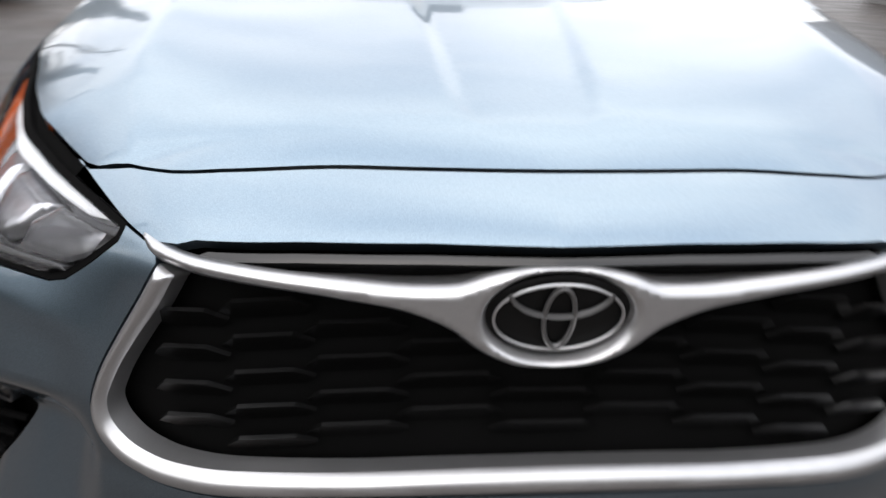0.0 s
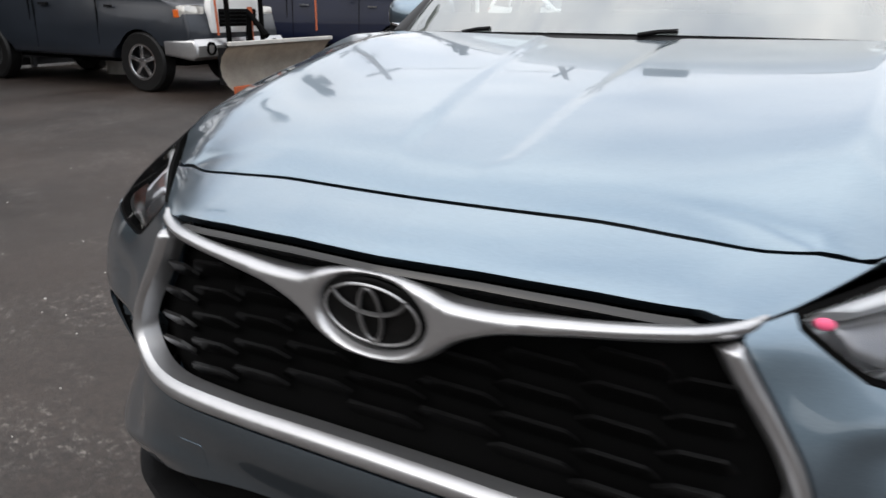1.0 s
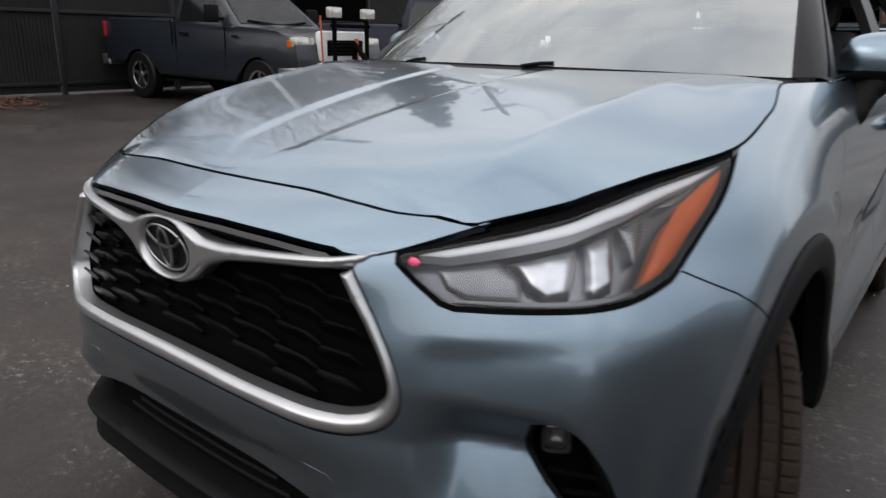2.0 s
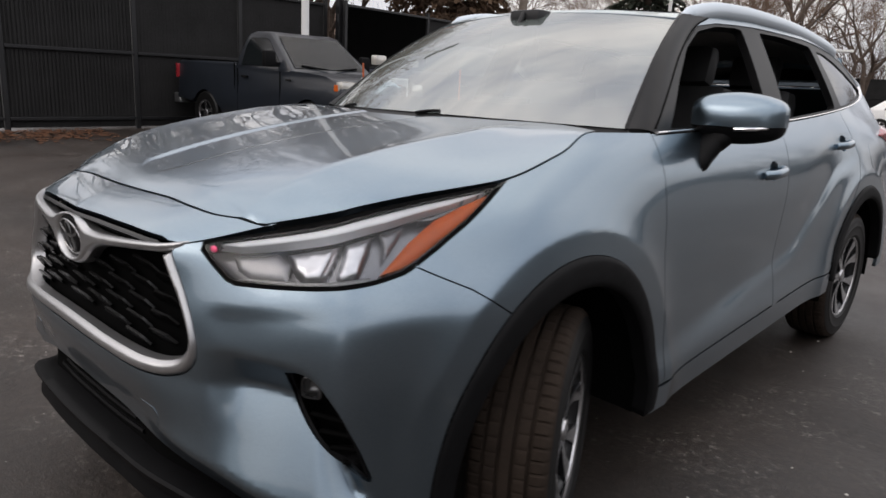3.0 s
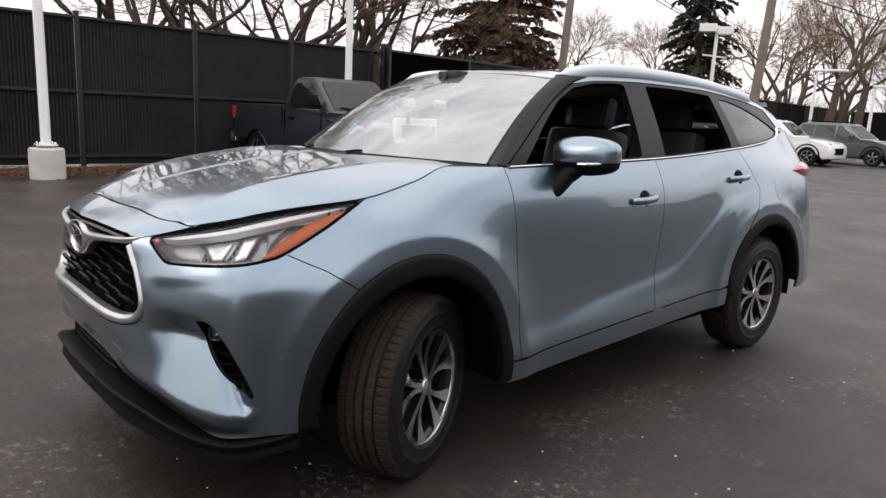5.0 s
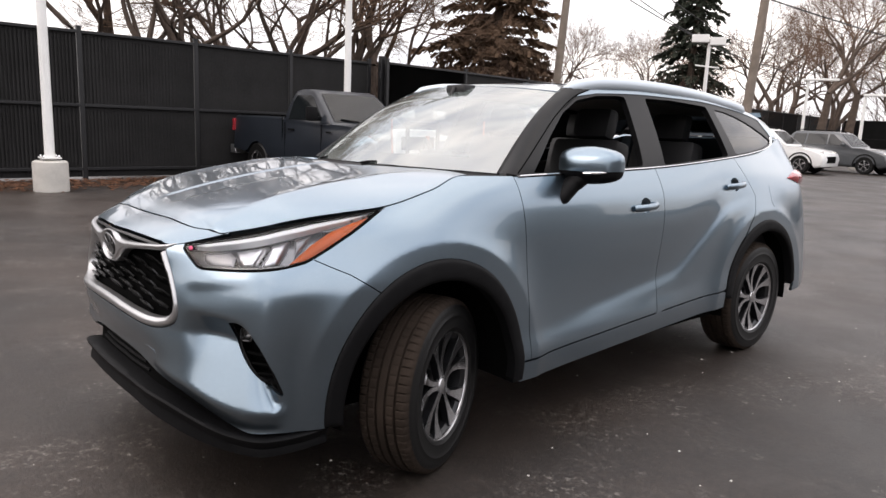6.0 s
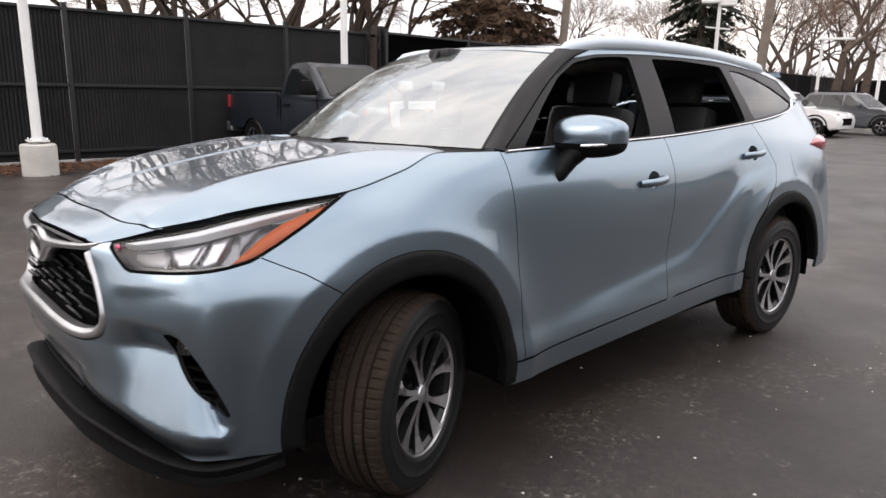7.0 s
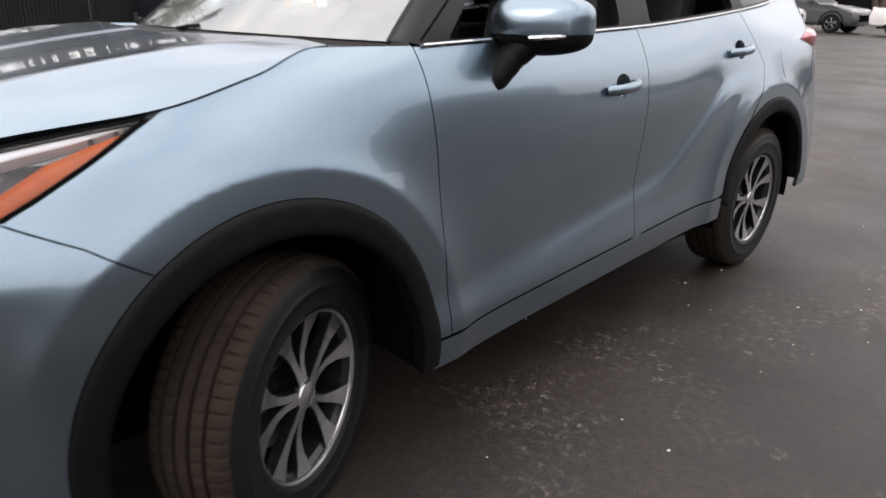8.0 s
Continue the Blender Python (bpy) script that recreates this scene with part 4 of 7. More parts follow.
# ---- the car: lower front ----
intake = sym(PAINT_LOW + sy([(0.362, 0.25), (0.22, 0.25)]) + fx([(0.80, 0.25), (0.5, 0.26), (0, 0.27)]))
panel("lower_intake", intake, shell, CAVITY, car, step=0.03, rim=0.0, off=-0.035)
LIP_TOP = spline(fx([(0, 0.452), (0.30, 0.446), (0.50, 0.415), (0.62, 0.368), (0.75, 0.330), (0.84, 0.318)]) + sy([(0.22, 0.322), (0.365, 0.338)]), 4)
LIP_LOW = spline(fx([(0, 0.362), (0.30, 0.352), (0.50, 0.312), (0.62, 0.270), (0.75, 0.246), (0.84, 0.235)]) + sy([(0.22, 0.245), (0.365, 0.265)]), 4)


def lip_surface(u, z):
    """The lip follows the outline evenly and draws in towards its lower edge."""
    s, a = np.where(u < 0, -1.0, 1.0), np.abs(u)
    d = -0.010 + 0.16 * np.maximum(0, 0.47 - z) + 0.25 * np.maximum(0, 0.30 - z)
    return np.stack([(np.interp(a, PU, PLAN[:, 0]) - np.interp(a, PU, PN[:, 0]) * d) * s, np.interp(a, PU, PLAN[:, 1]) - np.interp(a, PU, PN[:, 1]) * d, z + 0 * a], 1)


_lt, _ll = np.array(LIP_TOP), np.array(LIP_LOW)
_us = np.concatenate([-np.linspace(_lt[-1, 0], 0, 70), np.linspace(0, _lt[-1, 0], 70)[1:]])
_zt, _zl = np.interp(np.abs(_us), _lt[:, 0], _lt[:, 1]), np.interp(np.abs(_us), _ll[:, 0], _ll[:, 1])
bm = bmesh.new()
rows = []
for f, back in ((1.0, 0.085), (1.02, 0.030), (1.0, 0.008), (0.93, 0.0), (0.80, 0.002), (0.62, 0.012), (0.45, 0.014), (0.25, 0.004), (0.08, 0.0), (0.0, 0.012), (0.0, 0.09)):
    q = lip_surface(_us, _zl + (_zt - _zl) * f)
    g = np.stack([np.interp(np.abs(_us), PU, PN[:, 0]) * np.sign(_us), np.interp(np.abs(_us), PU, PN[:, 1])], 1)
    rows.append([bm.verts.new((a[0] - back * n[0], a[1] - back * n[1], a[2])) for a, n in zip(q, g)])
for r0, r1 in zip(rows, rows[1:]):
    for i in range(len(r0) - 1):
        bm.faces.new((r0[i], r1[i], r1[i + 1], r0[i + 1]))
bmesh.ops.recalc_face_normals(bm, faces=bm.faces)
part("bumper_lip", bm, BLACK_PLASTIC, car, "matt black plastic lip", smooth=True)
for i, z in enumerate((0.470, 0.494, 0.518)):
    bm = bmesh.new()
    us = np.linspace(-ux(0.30 - 0.04 * i, z), ux(0.30 - 0.04 * i, z), 30)
    p = shell(us, np.full(30, z))
    tube(bm, [(a, b + 0.034, c) for a, b, c in p], 0.007, 6)
    part("intake_slat", bm, BLACK_PLASTIC, car)
panel("tow_cover", fx([(0.375, 0.605), (0.44, 0.600), (0.455, 0.580), (0.445, 0.545), (0.375, 0.552)]), shell, PAINT, car, step=0.01, joint=0.0012, rim=0.002, off=0.0005)
panel("tow_cover", fx([(0.375, 0.605), (0.44, 0.600), (0.455, 0.580), (0.445, 0.545), (0.375, 0.552)]), shell, PAINT, car, step=0.01, joint=0.0012, rim=0.002, off=0.0005, mirror=True)
for flip in (False, True):
    k = -1 if flip else 1
    panel("fog_pocket", FOG, shell, CAVITY, car, step=0.012, rim=0.0, off=-0.075, mirror=flip)
    for a in range(4):
        z = 0.63 - 0.035 * a
        p0, p1 = shell(np.array([base_u(x=0.808 + 0.021 * a)]), np.array([z]))[0], shell(np.array([base_u(x=0.884 + 0.004 * a)]), np.array([z]))[0]
        bm = bmesh.new()
        tube(bm, [(k * p0[0], p0[1] + 0.015, z), (k * (p1[0] - 0.02), p1[1] + 0.022, z)], 0.006, 6)
        part("fog_slat", bm, CAVITY, car)
    panel("fog_bezel", FOG, shell, BLACK_PLASTIC, car, "black fog lamp bezel", step=0.012, rim=0.06, off=-0.008, holes=[shrink(dense(FOG, 0.012), 0.009)], mirror=flip)
    p = shell(np.array([base_u(x=0.816)]), np.array([0.700]))[0]
    turn = Matrix.Translation((k * p[0], p[1] + 0.010, 0.703)) @ Matrix.Rotation(k * 0.55, 4, "Z") @ Matrix.Diagonal((0.62, 0.6, 0.66, 1))
    for name, rings, mat, label in (("fog_lamp", [(0.046, 0.03), (0.046, -0.006), (0.042, -0.008), (0.036, -0.006), (0.034, 0.004)], BLACK_GLOSS, "small square clear fog lamp"),
                                    ("fog_reflector", [(0.034, 0.004), (0.028, 0.020), (0.012, 0.030), (0.001, 0.031)], RIM_DULL, ""),
                                    ("fog_lens", [(0.035, 0.0), (0.026, -0.003), (0.014, -0.004), (0.001, -0.004)], LENS, "")):
        bm = bmesh.new()
        lathe(bm, rings, 32, "y")
        for v in bm.verts:
            r = math.hypot(v.co.x, v.co.z)
            n = 0.88 * r / max(1e-6, (abs(v.co.x) ** 5 + abs(v.co.z) ** 5) ** 0.2)
            v.co.x, v.co.z = v.co.x * n, v.co.z * n
        bm.transform(turn)
        fog = part(name, bm, mat, car if name == "fog_lamp" else fog, label, smooth=True)

# ---- the car: headlights ----
# black strip drawn in for the dark gap between hood and headlight
brow = head_top + [(u, float(SEAM(u)) - 0.001) for u, _ in reversed(head_top[:-1])]
for flip in (False, True):
    panel("headlight_gap_strip", brow, shell, CAVITY, car, "black strip standing for the gap under the hood edge", step=0.012, rim=0.0, off=-0.012, mirror=flip)
LAMP_U0, LAMP_U1 = tip[0][0], HEAD_OUT[-1][0]
_low = tip + HEAD_LOW + HEAD_OUT


def lamp(pts):
    """Places in the headlight: s from its inner to its outer tip, v from its lower to its upper edge."""
    out = []
    for s, v in pts:
        u = LAMP_U0 + s * (LAMP_U1 - LAMP_U0)
        lo = float(np.interp(u, [p[0] for p in _low], [p[1] for p in _low]))
        hi = float(np.interp(u, [tip[0][0]] + [p[0] for p in head_top], [tip[0][1]] + [p[1] for p in head_top]))
        out.append((u, lo + (hi - lo) * v))
    return out


for flip in (False, True):
    k = -1 if flip else 1
    hl = panel("headlight", headlight, shell, LAMP_GREY, car, "clear headlight with silver reflectors and an amber corner", step=0.02, rim=0.0, off=-0.06, mirror=flip)
    rimpoly = dense(headlight, 0.02)
    panel("headlight_border", rimpoly, shell, CAVITY, hl, step=0.02, rim=0.03, off=-0.001, holes=[shrink(rimpoly, 0.0080)], mirror=flip)
    panel("headlight_lens", shrink(rimpoly, 0.0065), shell, LENS, hl, "clear plastic lens", step=0.02, rim=0.0, off=0.0, mirror=flip)
    strip = lamp([(0.035, 0.86), (0.07, 0.93), (0.20, 0.93), (0.40, 0.94), (0.60, 0.94), (0.80, 0.92), (0.93, 0.88), (0.93, 0.66), (0.80, 0.76), (0.60, 0.82), (0.40, 0.83), (0.20, 0.82), (0.10, 0.80)])
    panel("light_strip", strip, shell, WHITE_LENS, hl, "bright running-light strip", step=0.010, rim=0.03, off=-0.012, puff=(0.003, 0.004), mirror=flip)
    panel("side_marker", lamp([(0.53, 0.13), (0.60, 0.12), (0.66, 0.10), (0.78, 0.16), (0.90, 0.30), (0.93, 0.52), (0.84, 0.62), (0.74, 0.58), (0.64, 0.42)]), shell, AMBER, hl, "amber marker", step=0.012, rim=0.02, off=-0.020, puff=(0.006, 0.02), mirror=flip)
    for pts, mat, o, nm, hh in (([(0.08, 0.66), (0.20, 0.74), (0.25, 0.50), (0.25, 0.20), (0.14, 0.18), (0.10, 0.30)], LAMP_GREY, -0.034, "inner_facet", 0.006),
                                ([(0.225, 0.76), (0.31, 0.79), (0.41, 0.79), (0.385, 0.55), (0.35, 0.22), (0.30, 0.18), (0.265, 0.34)], REFLECTOR, -0.050, "reflector", 0.022),
                                ([(0.435, 0.79), (0.54, 0.79), (0.52, 0.55), (0.475, 0.22), (0.41, 0.17), (0.395, 0.30), (0.415, 0.55)], REFLECTOR, -0.048, "reflector", 0.018),
                                ([(0.565, 0.78), (0.66, 0.77), (0.62, 0.58), (0.56, 0.36)], LAMP_GREY, -0.040, "lamp_shade", 0.008),
                                ([(0.70, 0.74), (0.80, 0.71), (0.90, 0.66), (0.84, 0.66), (0.74, 0.65)], LAMP_GREY, -0.030, "lamp_shade", 0.004),
                                ([(0.115, 0.10), (0.30, 0.09), (0.50, 0.08), (0.50, 0.14), (0.30, 0.16), (0.13, 0.17)], RIM_DULL, -0.016, "lamp_ledge", 0.004)):
        panel(nm, lamp(pts), shell, mat, hl, step=0.010, rim=0.03, off=o, puff=(hh, 0.02), mirror=flip)
bm = bmesh.new()
p = shell(np.array([ux(0.545, 0.995)]), np.array([0.995]))[0]
bmesh.ops.create_uvsphere(bm, u_segments=12, v_segments=8, radius=1, matrix=Matrix.Translation(p) @ Matrix.Diagonal((0.012, 0.006, 0.008, 1)))
part("pink_sticker", bm, PINK, car, "small pink inspection mark")

# ---- the car: tail lights ----
for flip in (False, True):
    panel("tail_light", sy([(4.23, 1.190), (4.36, 1.226), (4.52, 1.243), (4.64, 1.232), (4.66, 1.165), (4.54, 1.135), (4.40, 1.150)]), shell, RED_LENS, car, "red tail light", step=0.02, rim=0.03, off=0.004, puff=(0.03, 0.05), mirror=flip)
    if not flip:
        panel("fuel_door", rounded(sy([(3.86, 1.155), (4.03, 1.155), (4.03, 1.01), (3.86, 1.01)]), 0.03), shell, PAINT, car, step=0.03, joint=0.0018, rim=0.004, off=0.0012)

# ---- the car: mirrors ----
for flip in (False, True):
    k = -1 if flip else 1
    mir = thing("mirror", "", "", Matrix())
    mir.parent = car
    mir.matrix_basis = Matrix.Translation((k * 0.984, 1.80, 1.306))

    def housing(bm, size, lo, hi):
        """A wedge with rounded corners: deep and tall by the door, lower at its outer end, open at the back."""
        bmesh.ops.create_icosphere(bm, subdivisions=5, radius=1)
        bmesh.ops.delete(bm, geom=[v for v in bm.verts if v.co.z < lo or v.co.z > hi], context="VERTS")
        for v in bm.verts:
            n = ((abs(v.co.x) ** 4.5 + abs(v.co.z) ** 4.5) ** (2.5 / 4.5) + abs(v.co.y) ** 2.5) ** (1 / 2.5)
            x, y, z = v.co / n
            z = z * (1 - 0.24 * max(0, x) ** 1.5) * (1 - 0.16 * max(0, -x) ** 1.5)
            if y < 0:
                y = y * (1 - 0.30 * abs(z) ** 2)
            v.co = Vector((k * x * size[0], (y + 0.30 * x) * size[1], z * size[2]))
    bm = bmesh.new()
    housing(bm, (0.156, 0.088, 0.094), -0.30, 2)
    part("mirror_cap", bm, PAINT, mir, "body-coloured cap", smooth=True)
    bm = bmesh.new()
    housing(bm, (0.153, 0.086, 0.088), -2, -0.20)
    tube(bm, spline([(k * -0.055, -0.005, -0.055), (k * -0.080, -0.035, -0.090), (k * -0.095, -0.075, -0.135), (k * -0.105, -0.105, -0.175), (k * -0.115, -0.115, -0.205)], 4), [0.078] * 4 + [0.074] * 4 + [0.072] * 4 + [0.066] * 5, 16, 0.62)
    part("mirror_foot", bm, BLACK_PLASTIC, mir, smooth=True)
    bm = bmesh.new()
    tube(bm, spline([(k * 0.02, -0.083, -0.033), (k * 0.08, -0.068, -0.029), (k * 0.128, -0.020, -0.022), (k * 0.140, 0.03, -0.018)], 5), 0.0055, 8, 1.2)
    part("indicator", bm, CHROME, mir, "clear indicator strip", smooth=True)
    bm = bmesh.new()
    box(bm, (0.19, 0.004, 0.115), (0, 0.080, 0.0), 0.0015)
    part("mirror_glass", bm, CHROME, mir)

# ---- the car: wheels ----
def wheel(m):
    w = thing("wheel", "", "")
    w.parent = car
    w.matrix_basis = m
    # tyre: grooved tread and rounded shoulders, turned about x, outer side at +x
    R = 0.381
    prof = [(0.232, 0.098), (0.238, 0.108), (0.246, 0.1125), (0.252, 0.1165), (0.258, 0.1150), (0.285, 0.120), (0.300, 0.1205), (0.3025, 0.1222), (0.3055, 0.1222), (0.308, 0.1203), (0.325, 0.119), (0.352, 0.112), (0.366, 0.104), (0.3745, 0.094), (0.377, 0.080), (0.3775, 0.067), (0.366, 0.065), (0.366, 0.057), (R - 0.002, 0.055), (R - 0.001, 0.040), (R - 0.001, 0.026),
            (0.367, 0.024), (0.367, 0.015), (R, 0.013)]
    prof = prof + [(r, -x) for r, x in reversed(prof)]
    bm = bmesh.new()
    seg = 420
    loops = []
    for r, x in prof:
        loop = []
        for i in range(seg):
            rr = r
            if abs(x) > 0.066 and 0.36 < r and i % 6 == 0:
                rr -= 0.006
            elif 0.0255 < abs(x) < 0.057 and r > 0.378 and (i + (3 if x < 0 else 0)) % 7 == 0:
                rr -= 0.003
            loop.append(bm.verts.new((x, rr * math.cos(2 * math.pi * i / seg), rr * math.sin(2 * math.pi * i / seg))))
        loops.append(loop)
    side, tread = [], []
    for j, (a, b) in enumerate(zip(loops, loops[1:])):
        for i in range(seg):
            f = bm.faces.new((a[i], a[(i + 1) % seg], b[(i + 1) % seg], b[i]))
            f.material_index = 1 if j < 11 or j > len(loops) - 13 else 0
    ty = part("tyre", bm, RUBBER, w, "brown-dusted black tyre", smooth=True)
    ty.data.materials.append(RUBBER_WALL)
    bm = bmesh.new()
    lathe(bm, [(0.231, 0.100), (0.236, 0.104), (0.236, 0.098), (0.228, 0.092), (0.214, 0.080), (0.205, 0.03), (0.20, -0.09), (0.02, -0.07)], 72, "x")
    rim = part("rim", bm, RIM_DARK, w, "two-tone alloy rim with twin spokes", smooth=True)
    bm = bmesh.new()
    lathe(bm, [(0.2365, 0.1045), (0.2365, 0.1075), (0.2285, 0.1035), (0.2270, 0.0975)], 90, "x")
    part("rim_lip", bm, RIM_BRIGHT, rim, smooth=True)
    for j in range(5):
        for s in (-1, 1):
            # a blade from the hub to the rim, wide at the rim, dark with a bright face
            bm = bmesh.new()
            bright = bmesh.new()
            base = 2 * math.pi * j / 5 + math.radians(90)
            sec = [(0.030, 0.30, 0.50, 0.088), (0.060, 0.17, 0.285, 0.084), (0.085, 0.145, 0.20, 0.081), (0.125, 0.185, 0.155, 0.080), (0.170, 0.245, 0.170, 0.085), (0.208, 0.285, 0.220, 0.093), (0.2295, 0.295, 0.26, 0.098)]
            top, low = [], []
            for r, a, wd, x in sec:
                for g, sgn in ((top, 0.0), (low, -0.032)):
                    g.append([Vector((x + sgn, r * math.cos(base + s * (a + q * wd / 1.0)), r * math.sin(base + s * (a + q * wd / 1.0)))) for q in (-0.62, 0.62)])
            tv, lv = [[bm.verts.new(v) for v in p] for p in top], [[bm.verts.new(v) for v in p] for p in low]
            for i in range(len(sec) - 1):
                bm.faces.new((tv[i][0], tv[i][1], tv[i + 1][1], tv[i + 1][0]))
                bm.faces.new((tv[i][0], tv[i + 1][0], lv[i + 1][0], lv[i][0]))
                bm.faces.new((tv[i][1], lv[i][1], lv[i + 1][1], tv[i + 1][1]))
            part("spoke", bm, RIM_DARK, rim)
            bv = []
            for i, p in enumerate(top):
                a, b = (p[0], p[1]) if s > 0 else (p[1], p[0])
                near, far = p[0].lerp(p[1], 0.03), p[0].lerp(p[1], 0.97)
                lift = Vector((0.0022, 0, 0))
                bv.append([bright.verts.new(near + lift), bright.verts.new(far + lift), bright.verts.new(near - lift), bright.verts.new(far - lift)])
            for p, q in zip(bv, bv[1:]):
                bright.faces.new((p[0], p[1], q[1], q[0]))
                bright.faces.new((p[0], q[0], q[2], p[2]))
                bright.faces.new((p[1], p[3], q[3], q[1]))
            part("spoke_face", bright, RIM_BRIGHT, rim, "bright machined face")
    bm = bmesh.new()
    lathe(bm, [(0.040, 0.070), (0.040, 0.090), (0.037, 0.095), (0.034, 0.095), (0.030, 0.097), (0.001, 0.099)], 36, "x")
    part("hub_cap", bm, RIM_BRIGHT, rim, "silver hub cap", smooth=True)
    bm = bmesh.new()
    lathe(bm, [(0.165, -0.02), (0.165, 0.0), (0.06, 0.0), (0.05, 0.03), (0.001, 0.03)], 40, "x")
    part("brake_disc", bm, RIM_DARK, rim, smooth=True)
    return w


STEER = 24.0
wheel(pose(0.842, 0.905, 0.372, 8, 0, STEER))
wheel(pose(0.832, 3.805, 0.376, 20, 0, 0))
wheel(pose(-0.842, 0.995, 0.376, 30, 0, 180 + STEER))
wheel(pose(-0.832, 3.805, 0.376, 5, 0, 180))

# ---- the car: inside and underneath ----
bm = bmesh.new()
box(bm, (1.16, 4.3, 0.5), (0, 2.42, 0.48))
box(bm, (1.84, 1.72, 0.25), (0, 2.36, 0.46))
part("underbody", bm, CAVITY, car)
bm = bmesh.new()
box(bm, (0.96, 0.85, 0.55), (0, 0.62, 0.75))
part("engine_bay", bm, CAVITY, car)
bm = bmesh.new()
box(bm, (1.62, 3.1, 0.06), (0, 2.95, 0.62))
box(bm, (1.5, 0.06, 0.55), (0, 4.42, 0.9))
part("cabin_floor", bm, SEAT, car)
for k in (-1, 1):
    bm = bmesh.new()
    box(bm, (0.05, 2.95, 0.60), (k * 0.80, 2.90, 0.93), 0.02)
    part("door_trim", bm, SEAT, car)
panel("headliner", [(-0.98, 1.98), (0.98, 1.98), (0.98, 4.2), (-0.98, 4.2)], roof_surface, HEADLINER, car, step=0.12, rim=0.0, off=-0.05, out=(0, 2.8, 1.0))
bm = bmesh.new()
box(bm, (1.50, 0.42, 0.20), (0, 1.52, 1.12), 0.07)
box(bm, (0.44, 0.22, 0.10), (0.38, 1.52, 1.235), 0.04)
box(bm, (0.30, 0.03, 0.16), (0, 1.66, 1.26), 0.01)
box(bm, (0.24, 0.9, 0.30), (0, 2.05, 0.86), 0.03)
part("dashboard", bm, TRIM_GREY, car, smooth=True)
bm = bmesh.new()
ring_c, tilt = Vector((0.38, 1.86, 1.14)), Matrix.Rotation(radians(-62), 3, "X")
tube(bm, [ring_c + tilt @ Vector((0.18 * math.cos(t), 0.18 * math.sin(t), 0)) for t in np.linspace(0, 2 * math.pi, 33)], 0.015, 8)
for t in (0, math.pi, -math.pi / 2):
    tube(bm, [ring_c, ring_c + tilt @ Vector((0.18 * math.cos(t), 0.18 * math.sin(t), 0))], 0.018, 6, 0.5)
part("steering_wheel", bm, SEAT, car, smooth=True)
for x in (0.38, -0.38):
    for y in (2.42, 3.28):
        bm = bmesh.new()
        box(bm, (0.50, 0.52, 0.17), (x, y - 0.22, 0.80), 0.06)
        box(bm, (0.50, 0.16, 0.62), (0, 0, 0.31), 0.06, Matrix.Translation((x, y + 0.02, 0.82)) @ Matrix.Rotation(radians(-14), 4, "X"))
        box(bm, (0.27, 0.11, 0.19), (0, 0, 0.72), 0.045, Matrix.Translation((x, y + 0.02, 0.82)) @ Matrix.Rotation(radians(-14), 4, "X"))
        part("seat", bm, SEAT, car, smooth=True)
bm = bmesh.new()
box(bm, (0.24, 0.03, 0.075), (0, 1.72, 1.60), 0.012)
tube(bm, [(0, 1.74, 1.63), (0, 1.78, 1.70)], 0.012, 8)
box(bm, (0.16, 0.10, 0.05), (0, 1.83, 1.69), 0.015)
part("rear_view_mirror", bm, SEAT, car, smooth=True)
for x0, x1 in ((0.06, 0.16), (-0.50, -0.40)):
    bm = bmesh.new()
    a = [(x, y, z + 0.004) for x, y, z in (wind_surface(np.array([x0 / 0.8]), np.array([-0.01]))[0], wind_surface(np.array([(x0 + x1) / 1.6]), np.array([0.006]))[0], wind_surface(np.array([x1 / 0.8]), np.array([0.012]))[0])]
    tube(bm, spline(a, 5), 0.006, 6)
    part("wiper", bm, BLACK_PLASTIC, car)


# ---- the lot ----
def lot_height(x, y):
    """The asphalt: level far off, falling about one degree under the car."""
    r = math.hypot(x - 0.4, y - 1.6)
    w = 1 - min(1, max(0, (r - 4.2) / 5.0))
    w = w * w * (3 - 2 * w)
    return 0.0183 * (x - 3.18) * w


